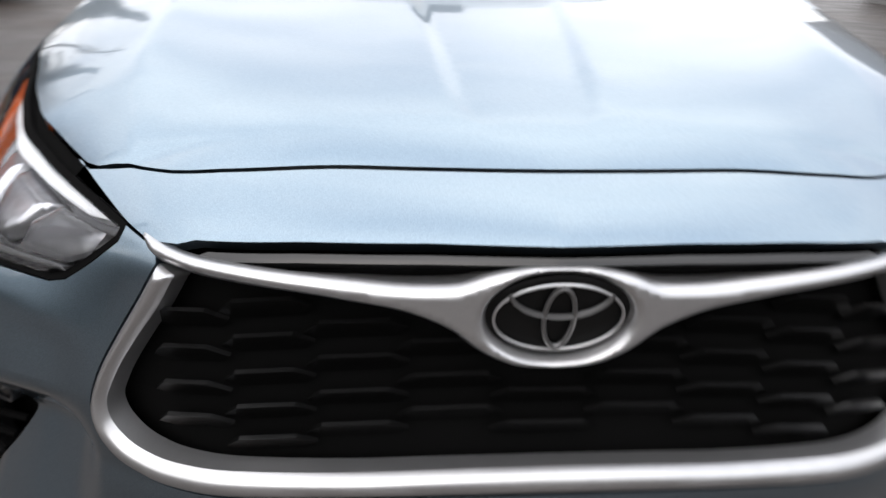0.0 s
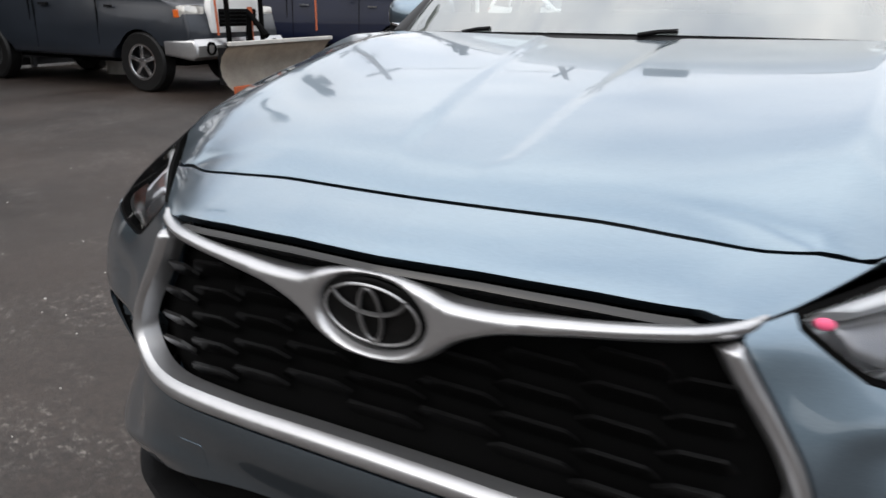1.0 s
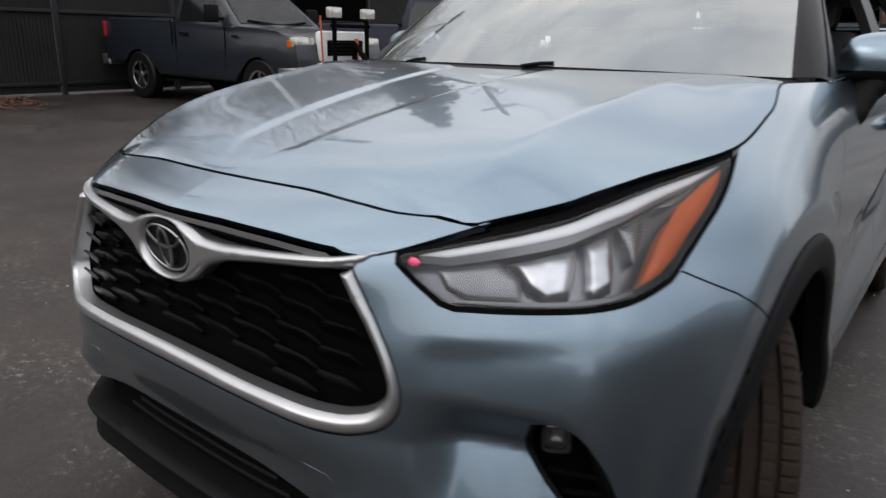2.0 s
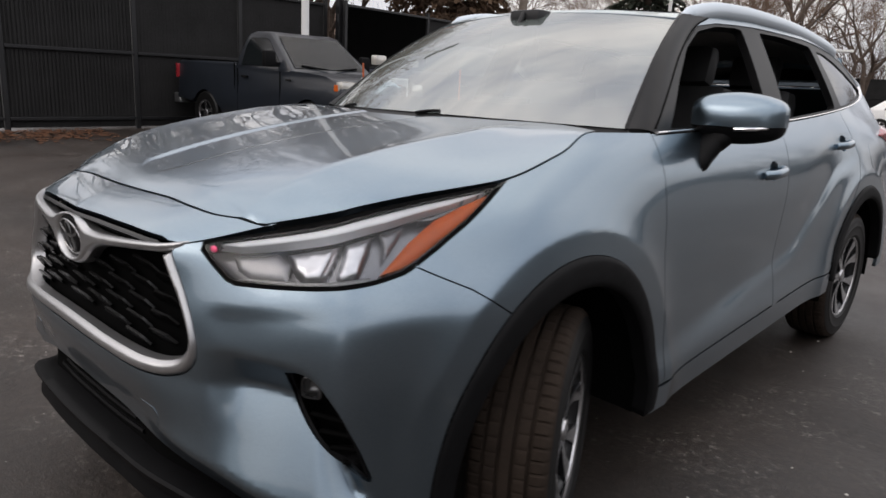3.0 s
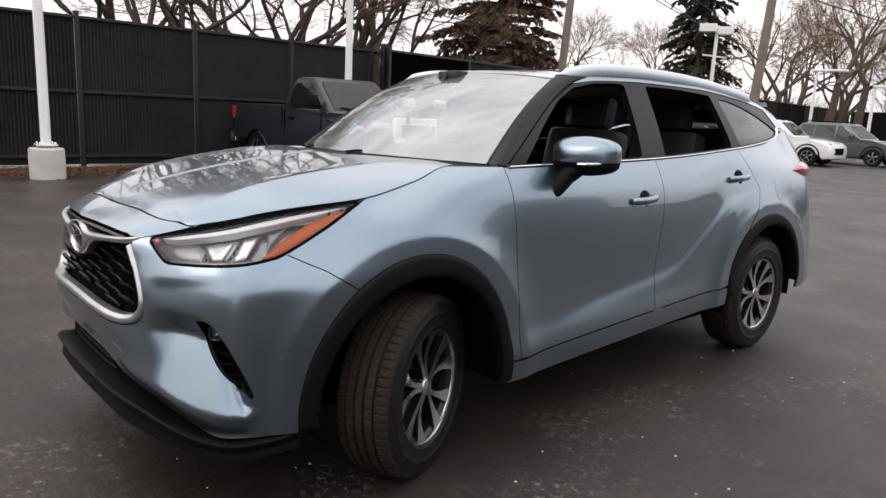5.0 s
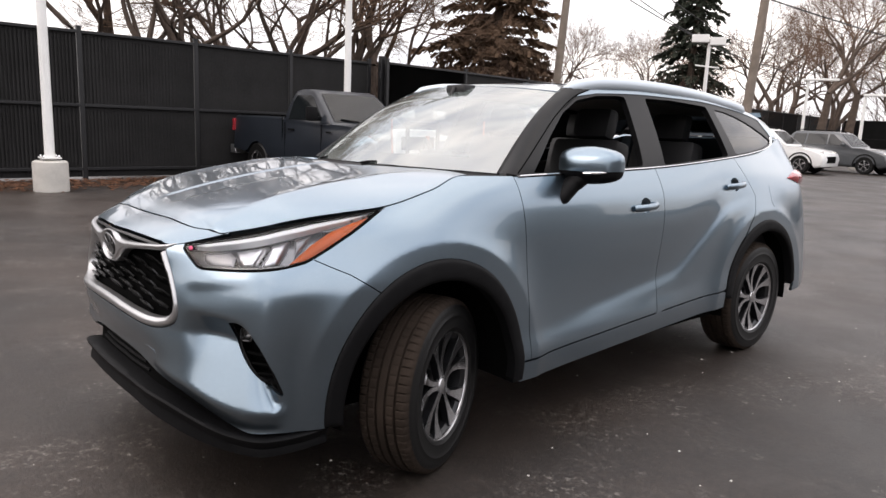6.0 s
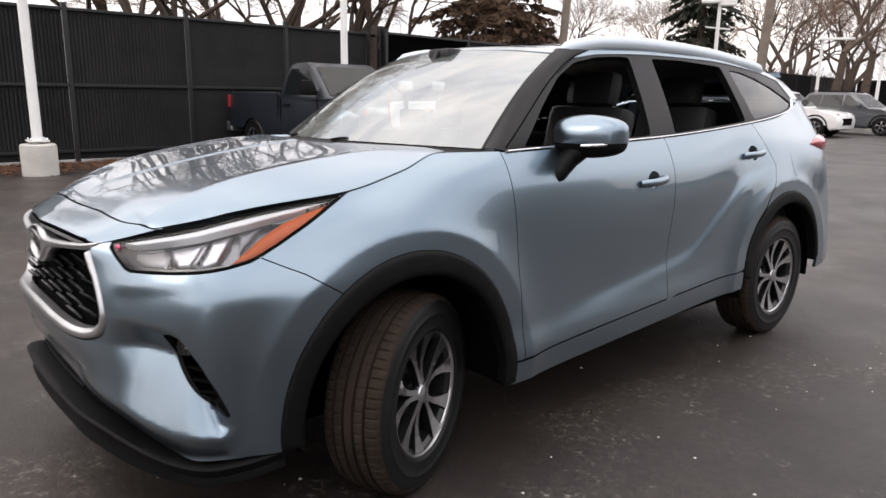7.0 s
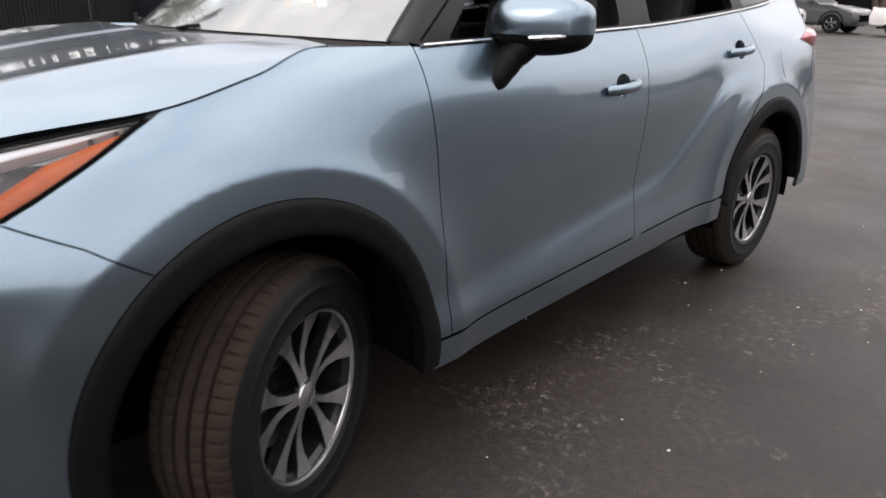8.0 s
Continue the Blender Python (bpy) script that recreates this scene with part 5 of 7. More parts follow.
def asphalt_material():
    m = bpy.data.materials.new("worn_asphalt")
    m.use_nodes = True
    n, l = m.node_tree.nodes, m.node_tree.links
    b = n["Principled BSDF"]
    co = n.new("ShaderNodeTexCoord")

    def tex(scale, detail, rough=0.55):
        t = n.new("ShaderNodeTexNoise")
        t.inputs["Scale"].default_value, t.inputs["Detail"].default_value, t.inputs["Roughness"].default_value = scale, detail, rough
        l.new(co.outputs["Object"], t.inputs["Vector"])
        return t

    def ramp(src, p0, c0, p1, c1):
        r = n.new("ShaderNodeValToRGB")
        r.color_ramp.elements[0].position, r.color_ramp.elements[0].color = p0, (*c0, 1)
        r.color_ramp.elements[1].position, r.color_ramp.elements[1].color = p1, (*c1, 1)
        l.new(src, r.inputs["Fac"])
        return r

    def blend(fac, a, c, mode="MIX"):
        x = n.new("ShaderNodeMix")
        x.data_type, x.blend_type = "RGBA", mode
        l.new(fac, x.inputs[0])
        l.new(a, x.inputs[6])
        l.new(c, x.inputs[7])
        return x.outputs[2]

    broad = ramp(tex(0.55, 8, 0.62).outputs["Fac"], 0.35, (0.0124, 0.0100, 0.0088), 0.68, (0.038, 0.0292, 0.0242))
    grain = ramp(tex(75, 6, 0.75).outputs["Fac"], 0.34, (0.52, 0.52, 0.53), 0.68, (1.58, 1.54, 1.50))
    mul = n.new("ShaderNodeMix")
    mul.data_type, mul.blend_type = "RGBA", "MULTIPLY"
    mul.inputs[0].default_value = 1.0
    l.new(broad.outputs["Color"], mul.inputs[6])
    l.new(grain.outputs["Color"], mul.inputs[7])
    stone = ramp(tex(28, 5, 0.8).outputs["Fac"], 0.36, (0.58, 0.58, 0.58), 0.66, (1.5, 1.48, 1.45))
    coarse = n.new("ShaderNodeMix")
    coarse.data_type, coarse.blend_type = "RGBA", "MULTIPLY"
    coarse.inputs[0].default_value = 1.0
    l.new(mul.outputs[2], coarse.inputs[6])
    l.new(stone.outputs["Color"], coarse.inputs[7])
    # pale scuffs: fine speckle gathered into patches
    patch = ramp(tex(1.3, 6, 0.65).outputs["Fac"], 0.47, (0, 0, 0), 0.62, (1, 1, 1))
    speck = ramp(tex(26, 9, 0.85).outputs["Fac"], 0.535, (0, 0, 0), 0.64, (1, 1, 1))
    both = n.new("ShaderNodeMath")
    both.operation = "MULTIPLY"
    l.new(patch.outputs["Color"], both.inputs[0])
    l.new(speck.outputs["Color"], both.inputs[1])
    soft = n.new("ShaderNodeMath")
    soft.operation = "MULTIPLY"
    soft.inputs[1].default_value = 1.0
    l.new(both.outputs[0], soft.inputs[0])
    pale = n.new("ShaderNodeRGB")
    pale.outputs[0].default_value = (0.31, 0.28, 0.25, 1)
    col = blend(soft.outputs[0], coarse.outputs[2], pale.outputs[0])
    # rust-brown tinge
    tinge = ramp(tex(0.25, 5).outputs["Fac"], 0.42, (0, 0, 0), 0.75, (0.5, 0.5, 0.5))
    brown = n.new("ShaderNodeRGB")
    brown.outputs[0].default_value = (0.049, 0.034, 0.0255, 1)
    col = blend(tinge.outputs["Color"], col, brown.outputs[0])
    l.new(col, b.inputs["Base Color"])
    rr = ramp(tex(0.9, 5).outputs["Fac"], 0.35, (0.38, 0.38, 0.38), 0.7, (0.60, 0.60, 0.60))
    l.new(rr.outputs["Color"], b.inputs["Roughness"])
    bp = n.new("ShaderNodeBump")
    bp.inputs["Strength"].default_value, bp.inputs["Distance"].default_value = 0.5, 0.006
    l.new(tex(170, 4, 0.7).outputs["Fac"], bp.inputs["Height"])
    rough = n.new("ShaderNodeBump")
    rough.inputs["Strength"].default_value, rough.inputs["Distance"].default_value = 0.35, 0.012
    l.new(tex(45, 5, 0.7).outputs["Fac"], rough.inputs["Height"])
    l.new(bp.outputs["Normal"], rough.inputs["Normal"])
    l.new(rough.outputs["Normal"], b.inputs["Normal"])
    return m


ASPHALT = asphalt_material()
bm = bmesh.new()
ax = sorted(set([-900, -300, -120, -60, -40, -30, -20, 20, 30, 40, 60, 120, 300, 900] + [round(-16 + 0.5 * i, 2) for i in range(65)]))
ay = sorted(set([-900, -300, -120, -60, -40, -30, -20, 30, 40, 60, 90, 150, 300, 900] + [round(-16 + 0.5 * i, 2) for i in range(75)]))
grid = [[bm.verts.new((x, y, lot_height(x, y))) for y in ay] for x in ax]
for i in range(len(ax) - 1):
    for j in range(len(ay) - 1):
        bm.faces.new((grid[i][j], grid[i + 1][j], grid[i + 1][j + 1], grid[i][j + 1]))
tagged(part("ground", bm, ASPHALT, smooth=True), "worn dark asphalt lot with pale scuffs and stains", "ground", kind="structure")

FENCE_BLACK = material("black_fence_slats", (0.021, 0.0205, 0.0205), 0.8, spec=0.25, vary=0.25, scale=1.5, bump=0.1, bump_scale=40)
FENCE_STEEL = material("black_fence_steel", (0.012, 0.012, 0.013), 0.4, vary=0.2, scale=6)
WHITE_PAINT = material("white_pole_paint", (0.78, 0.78, 0.76), 0.45, vary=0.06, scale=3)
CONCRETE = material("pale_concrete", (0.52, 0.50, 0.46), 0.85, vary=0.14, scale=5, bump=0.3, bump_scale=60)
WOOD_POLE = material("weathered_pole", (0.20, 0.165, 0.135), 0.9, vary=0.25, scale=4, bump=0.4, bump_scale=30)
BARK = material("grey_brown_bark", (0.095, 0.072, 0.058), 0.95, vary=0.3, scale=6, bump=0.5, bump_scale=25, spec=0.2)
TWIG = material("brown_twigs", (0.17, 0.112, 0.078), 0.95, vary=0.25, scale=3, spec=0.15)
CONIFER = material("dark_spruce", (0.050, 0.058, 0.042), 0.9, color2=(0.024, 0.030, 0.022), scale=2, spec=0.2)
CONIFER_BROWN = material("brown_needles", (0.20, 0.125, 0.08), 0.9, color2=(0.085, 0.062, 0.042), scale=1.2, spec=0.2)
LEAVES = material("dry_leaves", (0.16, 0.075, 0.04), 0.9, color2=(0.07, 0.035, 0.022), scale=9, spec=0.2)
SHRUB = material("russet_shrub", (0.14, 0.085, 0.062), 0.95, color2=(0.075, 0.05, 0.04), scale=2, spec=0.15)
CABLE = material("black_cable", (0.01, 0.01, 0.01), 0.6)
ROOF = material("brown_shingles", (0.17, 0.115, 0.085), 0.9, vary=0.2, scale=3, bump=0.3, bump_scale=30)
SIDING = material("buff_siding", (0.42, 0.36, 0.27), 0.8, vary=0.1, scale=2)


def fence_run(name, a, b, height, label, post_every=2.35, pieces=True):
    """A steel fence with posts, rails and upright slats from a to b."""
    a, b = Vector((*a, 0)), Vector((*b, 0))
    n = max(1, round((b - a).length / post_every))
    run = (b - a) / n
    ang = math.atan2(run.y, run.x)
    root = thing(name, label, "fence", Matrix.Translation(a) @ Matrix.Rotation(ang, 4, "Z"), kind="structure")
    w = run.length
    bm = bmesh.new()
    box(bm, (0.085, 0.085, height + 0.06), (0, 0, height / 2 + 0.03), 0.008)
    box(bm, (0.11, 0.11, 0.02), (0, 0, height + 0.07), 0.006)
    post = part("post", bm, FENCE_STEEL, root)
    for k in range(1, n + 1):
        c = new("post", post.data)
        c.parent, c.location = root, (k * w, 0, 0)
    bm = bmesh.new()
    box(bm, (w - 0.09, 0.05, 0.055), (w / 2, -0.025, 0), 0.006)
    me = bpy.data.meshes.new("rail")
    bm.to_mesh(me)
    bm.free()
    me.materials.append(FENCE_STEEL)
    # one panel of upright ribs
    bm = bmesh.new()
    m = int((w - 0.1) / 0.075)
    pts = []
    for i in range(m):
        x = 0.05 + (w - 0.1) * i / m
        s = (w - 0.1) / m
        pts += [(x, 0.0), (x + s * 0.94, 0.0), (x + s * 0.96, 0.0010), (x + s * 0.98, 0.0010)]
    pts.append((w - 0.05, 0.0))
    lo = [bm.verts.new((x, y + 0.006, 0.04)) for x, y in pts]
    hi = [bm.verts.new((x, y + 0.006, height - 0.02)) for x, y in pts]
    for i in range(len(pts) - 1):
        bm.faces.new((lo[i], lo[i + 1], hi[i + 1], hi[i]))
    bmesh.ops.solidify(bm, geom=bm.faces[:], thickness=0.004)
    pm = bpy.data.meshes.new("slat_panel")
    bm.to_mesh(pm)
    bm.free()
    pm.materials.append(FENCE_BLACK)
    for k in range(n):
        for z in (0.20, height * 0.505, height - 0.03):
            r = new("rail", me)
            r.parent, r.location = root, (k * w, 0, z)
        q = new("slat_panel", pm)
        q.parent, q.location = root, (k * w, 0, 0)
    return root


fence_run("fence_west", (-11.62, -13.38), (-12.33, 9.72), 2.86, "tall black steel fence with slatted privacy panels", 2.3)
fence_run("fence_north_west", (-11.78, 9.9), (-18.9, 60.0), 2.86, "tall black steel fence with slatted privacy panels", 3.1)
fence_run("fence_north", (-18.8, 60.2), (44.0, 66.0), 2.86, "long black steel fence along the far side of the lot", 5.2)
fence_run("fence_east", (44.0, 65.5), (44.0, -40.0), 2.86, "long black steel fence along the lot", 8.8)
fence_run("fence_south", (43.5, -40.0), (-11.6, -40.0), 2.86, "long black steel fence along the lot", 9.2)
fence_run("fence_south_west", (-11.6, -39.5), (-11.6, -14.1), 2.86, "black steel fence along the lot", 8.5)
# unseen walls added to close the lot behind the camera and darken the paint's reflections
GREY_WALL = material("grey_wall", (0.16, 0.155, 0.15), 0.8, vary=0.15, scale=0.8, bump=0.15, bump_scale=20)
for name, size, at in (("unseen_wall_east", (0.3, 38.0, 5.6), (18.0, 7.0, 2.8)), ("unseen_wall_south", (30.0, 0.3, 4.6), (3.0, -18.15, 2.3))):
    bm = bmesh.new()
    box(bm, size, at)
    tagged(part(name, bm, GREY_WALL), "unseen plain grey plastered wall added to darken reflections", "wall", kind="structure")
# gate post beside the corner
gate = thing("gate_post", "black steel gate post with pale hinges", "gate post", Matrix.Translation((-11.95, 9.86, 0)))
bm = bmesh.new()
box(bm, (0.14, 0.14, 3.0), (0, 0, 1.5), 0.01)
part("post", bm, FENCE_STEEL, gate)
for z in (0.6, 1.6, 2.45):
    bm = bmesh.new()
    lathe(bm, [(0.03, 0.0), (0.03, 0.16)], 10, "z", (0.06, -0.09, z), True)
    part("hinge", bm, FENCE_STEEL, gate)


def lamp_pole(at, height, heads, head=0.16, lean=0.0, base=True, turn=0.0, label=""):
    m = Matrix.Translation((at[0], at[1], 0)) @ Matrix.Rotation(turn, 4, "Z") @ Matrix.Rotation(lean, 4, "Y")
    root = thing("lamp_pole", label or "white steel lot lamp pole on a round concrete base", "lamp pole", m, group="lot lamps")
    foot = 0.0
    if base:
        foot = 0.505
        bm = bmesh.new()
        lathe(bm, [(0.27, 0.0), (0.27, 0.46), (0.262, 0.49), (0.24, 0.505), (0.001, 0.505)], 32, "z")
        part("concrete_base", bm, CONCRETE, root, "pale round concrete base", smooth=True)
        bm = bmesh.new()
        box(bm, (0.30, 0.30, 0.025), (0, 0, foot + 0.05), 0.004)
        part("base_plate", bm, WHITE_PAINT, root)
        for i in range(4):
            bm = bmesh.new()
            a = math.pi / 4 + i * math.pi / 2
            lathe(bm, [(0.014, foot - 0.01), (0.014, foot + 0.10), (0.022, foot + 0.075), (0.022, foot + 0.055)], 8, "z", (0.16 * math.cos(a), 0.16 * math.sin(a), 0))
            part("anchor_bolt", bm, CHROME, root)
    bm = bmesh.new()
    tube(bm, [(0, 0, foot + 0.05), (0, 0, foot + 0.12), (0, 0, height * 0.6), (0, 0, height)], [0.095, 0.080, 0.072, 0.062], 16)
    part("pole", bm, WHITE_PAINT, root, smooth=True)
    for x0, x1, hz in heads:
        bm = bmesh.new()
        box(bm, (x1 - x0, 0.34, head), ((x0 + x1) / 2, 0, height + hz), 0.03)
        part("lamp_head", bm, WHITE_PAINT, root, "white box lamp head")
    return root


lamp_pole((-10.1, 1.76), 7.5, [(-0.9, -0.1, 0.0), (0.1, 0.9, 0.0)])
lamp_pole((-10.2, 7.68), 7.5, [(-0.9, -0.1, 0.0), (0.1, 0.9, 0.0)])
p = lamp_pole((-11.54, 25.22), 5.0, [(-0.66, -0.02, 0.03), (0.03, 0.60, -0.08)], 0.30, turn=radians(28))
bm = bmesh.new()
tube(bm, [(-0.45, 0, 4.02), (0.45, 0, 3.92)], 0.03, 8)
part("cross_arm", bm, WHITE_PAINT, p)
lamp_pole((-12.05, 36.06), 4.23, [(-0.25, 1.35, 0.0)], 0.11, turn=radians(18))
lamp_pole((-9.02, 35.06), 3.42, [(-0.1, 1.4, 0.0)], 0.11, turn=radians(18))


def utility_pole(foot, top, label):
    root = thing("utility_pole", label, "utility pole", Matrix.Translation((*foot, 0)))
    d = Vector(top) - Vector((*foot, 0))
    bm = bmesh.new()
    tube(bm, [d * 0.0, d * 0.5, d], [0.145, 0.125, 0.10], 12)
    part("pole", bm, WOOD_POLE, root, smooth=True)
    bm = bmesh.new()
    box(bm, (0.1, 2.2, 0.1), tuple(d * 0.93), 0.01)
    part("crossarm", bm, WOOD_POLE, root)
    bm = bmesh.new()
    lathe(bm, [(0.16, 0), (0.17, 0.05), (0.17, 0.55), (0.14, 0.62)], 16, "z", tuple(d * 0.72 + Vector((0.28, 0, 0))), True)
    part("transformer", bm, CONCRETE, root, smooth=True)
    return root


utility_pole((-12.56, 17.26), (-12.16, 17.51, 9.5), "weathered wooden utility pole with wires behind the fence")
utility_pole((-7.12, 19.65), (-6.75, 19.84, 9.5), "weathered leaning wooden utility pole with wires")
for i, (a, b, sag) in enumerate((((-12.4, 17.3, 8.2), (-24, 62, 9.0), 1.6), ((-12.4, 16.6, 7.4), (-23, 62, 7.4), 1.5), ((-12.4, 17.9, 6.6), (-19, 58, 6.4), 1.2), ((-12.5, 17.2, 6.4), (-18.5, -6, 7.0), 0.8), ((-7.1, 19.6, 6.6), (4, 60, 4.6), 1.0), ((-7.1, 19.6, 5.4), (6, 60, 3.9), 1.0), ((-12.4, 17.3, 8.6), (-7.0, 19.7, 8.8), 0.2))):
    bm = bmesh.new()
    a, b = Vector(a), Vector(b)
    tube(bm, [a.lerp(b, t) - Vector((0, 0, sag * 4 * t * (1 - t))) for t in np.linspace(0, 1, 18)], 0.022, 5)
    tagged(part("overhead_cable", bm, CABLE), "thin black overhead cable slung between poles", "cable", "overhead cables")


# ---- trees ----
class Wood:
    """Collects tapered three- to six-sided branches as plain lists."""

    def __init__(self):
        self.v, self.f = [], []

    def limb(self, pts, radii, seg):
        k0 = len(self.v)
        for i, p in enumerate(pts):
            d = (pts[min(i + 1, len(pts) - 1)] - pts[max(i - 1, 0)]).normalized()
            s = d.orthogonal().normalized()
            u = d.cross(s)
            for k in range(seg):
                t = 2 * math.pi * k / seg
                self.v.append(tuple(p + radii[i] * (math.cos(t) * s + math.sin(t) * u)))
        for i in range(len(pts) - 1):
            for k in range(seg):
                a, b = k0 + i * seg + k, k0 + i * seg + (k + 1) % seg
                self.f.append((a, b, b + seg, a + seg))

    def mesh(self, name, mat):
        me = bpy.data.meshes.new(name)
        me.from_pydata(self.v, [], self.f)
        me.polygons.foreach_set("use_smooth", [True] * len(self.f))
        me.materials.append(mat)
        return me


def rand_dir(rng, d, spread):
    o = d.orthogonal().normalized()
    o.rotate(Matrix.Rotation(rng.uniform(0, 2 * math.pi), 3, d))
    return (d * math.cos(spread) + o * math.sin(spread)).normalized()


def bare_tree_meshes(seed, height, stems=1, levels=7, wide=0.55):
    rng = random.Random(seed)
    big, fine = Wood(), Wood()

    def grow(p, d, length, r, level):
        if level >= 2 and p.z < 3.4:
            return
        n = 4
        pts, q, dd = [p], p.copy(), d.copy()
        for i in range(n):
            dd = (dd + Vector((rng.uniform(-1, 1), rng.uniform(-1, 1), rng.uniform(-0.4, 0.9))) * 0.16).normalized()
            q = q + dd * length / n
            pts.append(q.copy())
        target, seg = (big, 7 if level == 0 else 5) if level < 3 else (fine, 3)
        r = max(r, 0.005)
        target.limb(pts, [r * (1 - 0.42 * i / n) for i in range(n + 1)], seg)
        if level >= levels:
            return
        kids = 2 + (rng.random() < 0.75) + (level >= 2 and rng.random() < 0.5)
        for k in range(kids):
            at = pts[-1] if k < 2 else pts[rng.choice((2, 3))]
            grow(at, rand_dir(rng, dd, rng.uniform(0.25, wide + 0.25)), length * rng.uniform(0.60, 0.82), r * rng.uniform(0.42, 0.62), level + 1)
    for s in range(stems):
        lean = rand_dir(rng, Vector((0, 0, 1)), rng.uniform(0.03, 0.10) if stems == 1 else rng.uniform(0.12, 0.4))
        grow(Vector((rng.uniform(-0.2, 0.2) * (stems > 1), rng.uniform(-0.2, 0.2) * (stems > 1), 0)), lean, height * 0.30, height * (0.024 if stems == 1 else 0.017), 0)
    return big.mesh("trunk", BARK), fine.mesh("crown", TWIG)


def spruce_meshes(seed, height, radius, mat, droop=0.35, dense_n=30):
    """A trunk with whorls of drooping boughs, each hung with many short sprays."""
    rng = random.Random(seed)
    trunk, v, f = Wood(), [], []
    trunk.limb([Vector((0, 0, 0)), Vector((0, 0, height * 0.5)), Vector((0, 0, height))], [height * 0.018, height * 0.012, 0.02], 7)
    z = height * 0.06
    while z < height * 0.985:
        t = z / height
        reach = radius * (1 - t) ** 0.85 * rng.uniform(0.75, 1.1) + 0.12
        for k in range(rng.choice((5, 6, 7))):
            a = rng.uniform(0, 2 * math.pi)
            L = reach * rng.uniform(0.65, 1.08)
            pts = [Vector((math.cos(a) * L * s, math.sin(a) * L * s, z + 0.10 * L * s - droop * L * s * s)) for s in (0, 0.35, 0.7, 1.0)]
            trunk.limb(pts, [0.03, 0.022, 0.012, 0.004], 3)
            for i in range(int(dense_n * (0.35 + L / radius))):
                s = rng.uniform(0.12, 1.0)
                c = pts[0].lerp(pts[3], s) + Vector((0, 0, (pts[1].z - pts[0].lerp(pts[3], 0.35).z) * (1 - abs(2 * s - 1))))
                side = Vector((-math.sin(a), math.cos(a), 0)) * rng.uniform(-1, 1) * 0.34 * L * (1.05 - s)
                tip = c + side + Vector((math.cos(a) * 0.16, math.sin(a) * 0.16, rng.uniform(-0.26, 0.05)))
                w = Vector((rng.uniform(-1, 1), rng.uniform(-1, 1), rng.uniform(-0.6, 0.6))).normalized() * rng.uniform(0.05, 0.12)
                j = len(v)
                v.extend([tuple(c + side * 0.3 - w * 0.6), tuple(c + side * 0.3 + w * 0.6), tuple(tip + w), tuple(tip - w * 0.5)])
                f.append((j, j + 1, j + 2, j + 3))
        z += height * rng.uniform(0.015, 0.025)
    me = bpy.data.meshes.new("crown")
    me.from_pydata(v, [], f)
    me.materials.append(mat)
    return trunk.mesh("trunk", BARK), me


def plant(kind, meshes, at, label, scale=1.0, turn=0.0, category="tree", z=0.0):
    root = thing(kind, label, category, Matrix.Translation((at[0], at[1], z)) @ Matrix.Rotation(turn, 4, "Z") @ Matrix.Scale(scale, 4), group="trees behind the fence")
    for nm, me in zip(("trunk", "crown"), meshes):
        c = new(nm, me)
        c.parent = root
    return root


T1, T2, T3 = bare_tree_meshes(3, 9.5, 3, 7), bare_tree_meshes(11, 11, 1, 7), bare_tree_meshes(23, 12, 2, 6, 0.65)
T4 = bare_tree_meshes(37, 10, 1, 7, 0.75)
BARE = "leafless grey-brown winter tree behind the black fence"
for at, me, sc, turn in (((-16.2, 5.0), T1, 1.0, 0.4), ((-16.9, 9.3), T3, 0.85, 2.0), ((-16.6, 12.6), T2, 0.95, 4.0), ((-21.5, 1.6), T2, 1.0, 1.0), ((-19.5, -2.5), T3, 1.0, 5.0), ((-21, 10.5), T4, 1.0, 2.6), ((-24, 7.0), T2, 1.15, 0.9),
                         ((-17.3, 44.0), T4, 1.15, 1.3), ((-20.5, 47.0), T3, 1.0, 0.2), ((-38.5, 55.5), T4, 1.25, 2.2), ((-33.5, 57.5), T4, 1.1, 0.5), ((-42, 52), T2, 1.15, 1.7), ((-37, 60), T2, 1.2, 4.0), ((-25.5, 52), T2, 1.0, 5.4), ((-14.5, 66.5), T4, 1.35, 0.6),
                         ((-8.0, 68.0), T3, 1.25, 2.9), ((-20.5, 65), T3, 1.2, 4.4), ((-2.0, 69), T2, 1.2, 1.1), ((6.0, 70), T4, 1.3, 3.9), ((-18, -10), T4, 1.1, 0.3), ((-20, -20), T3, 1.2, 1.9), ((22, 70), T3, 1.3, 5.0), ((-15.6, 7.9), T1, 0.9, 2.2), ((-16.5, 11.2), T1, 1.0, 5.2), ((-18.5, 13.6), T3, 0.9, 0.7),
                         ((-12.9, 40.5), T2, 1.15, 2.5), ((-14.4, 49.0), T2, 1.3, 4.1), ((-10.5, 50.0), T3, 1.0, 3.6), ((-17.0, 52.0), T3, 1.1, 1.5), ((-21.5, 56.0), T4, 1.2, 0.4), ((-12.5, 57.0), T4, 1.1, 5.1), ((-24.0, 61.0), T3, 1.3, 2.4), ((-33.5, 62.0), T2, 0.9, 3.3), ((-15.9, 6.3), T1, 1.05, 1.1), ((-17.9, 10.3), T4, 1.0, 0.9)):
    plant("bare_tree", me, at, BARE, sc, turn)
plant("brown_conifer", spruce_meshes(5, 12.5, 3.9, CONIFER_BROWN, 0.22, 120), (-16.4, 18.4), "broad brownish conifer rising behind the black fence")
S1 = spruce_meshes(8, 13.0, 3.2, CONIFER, 0.42, 80)
plant("spruce", S1, (-18.6, 36.2), "tall dark green spruce behind the black fence", 1.05)


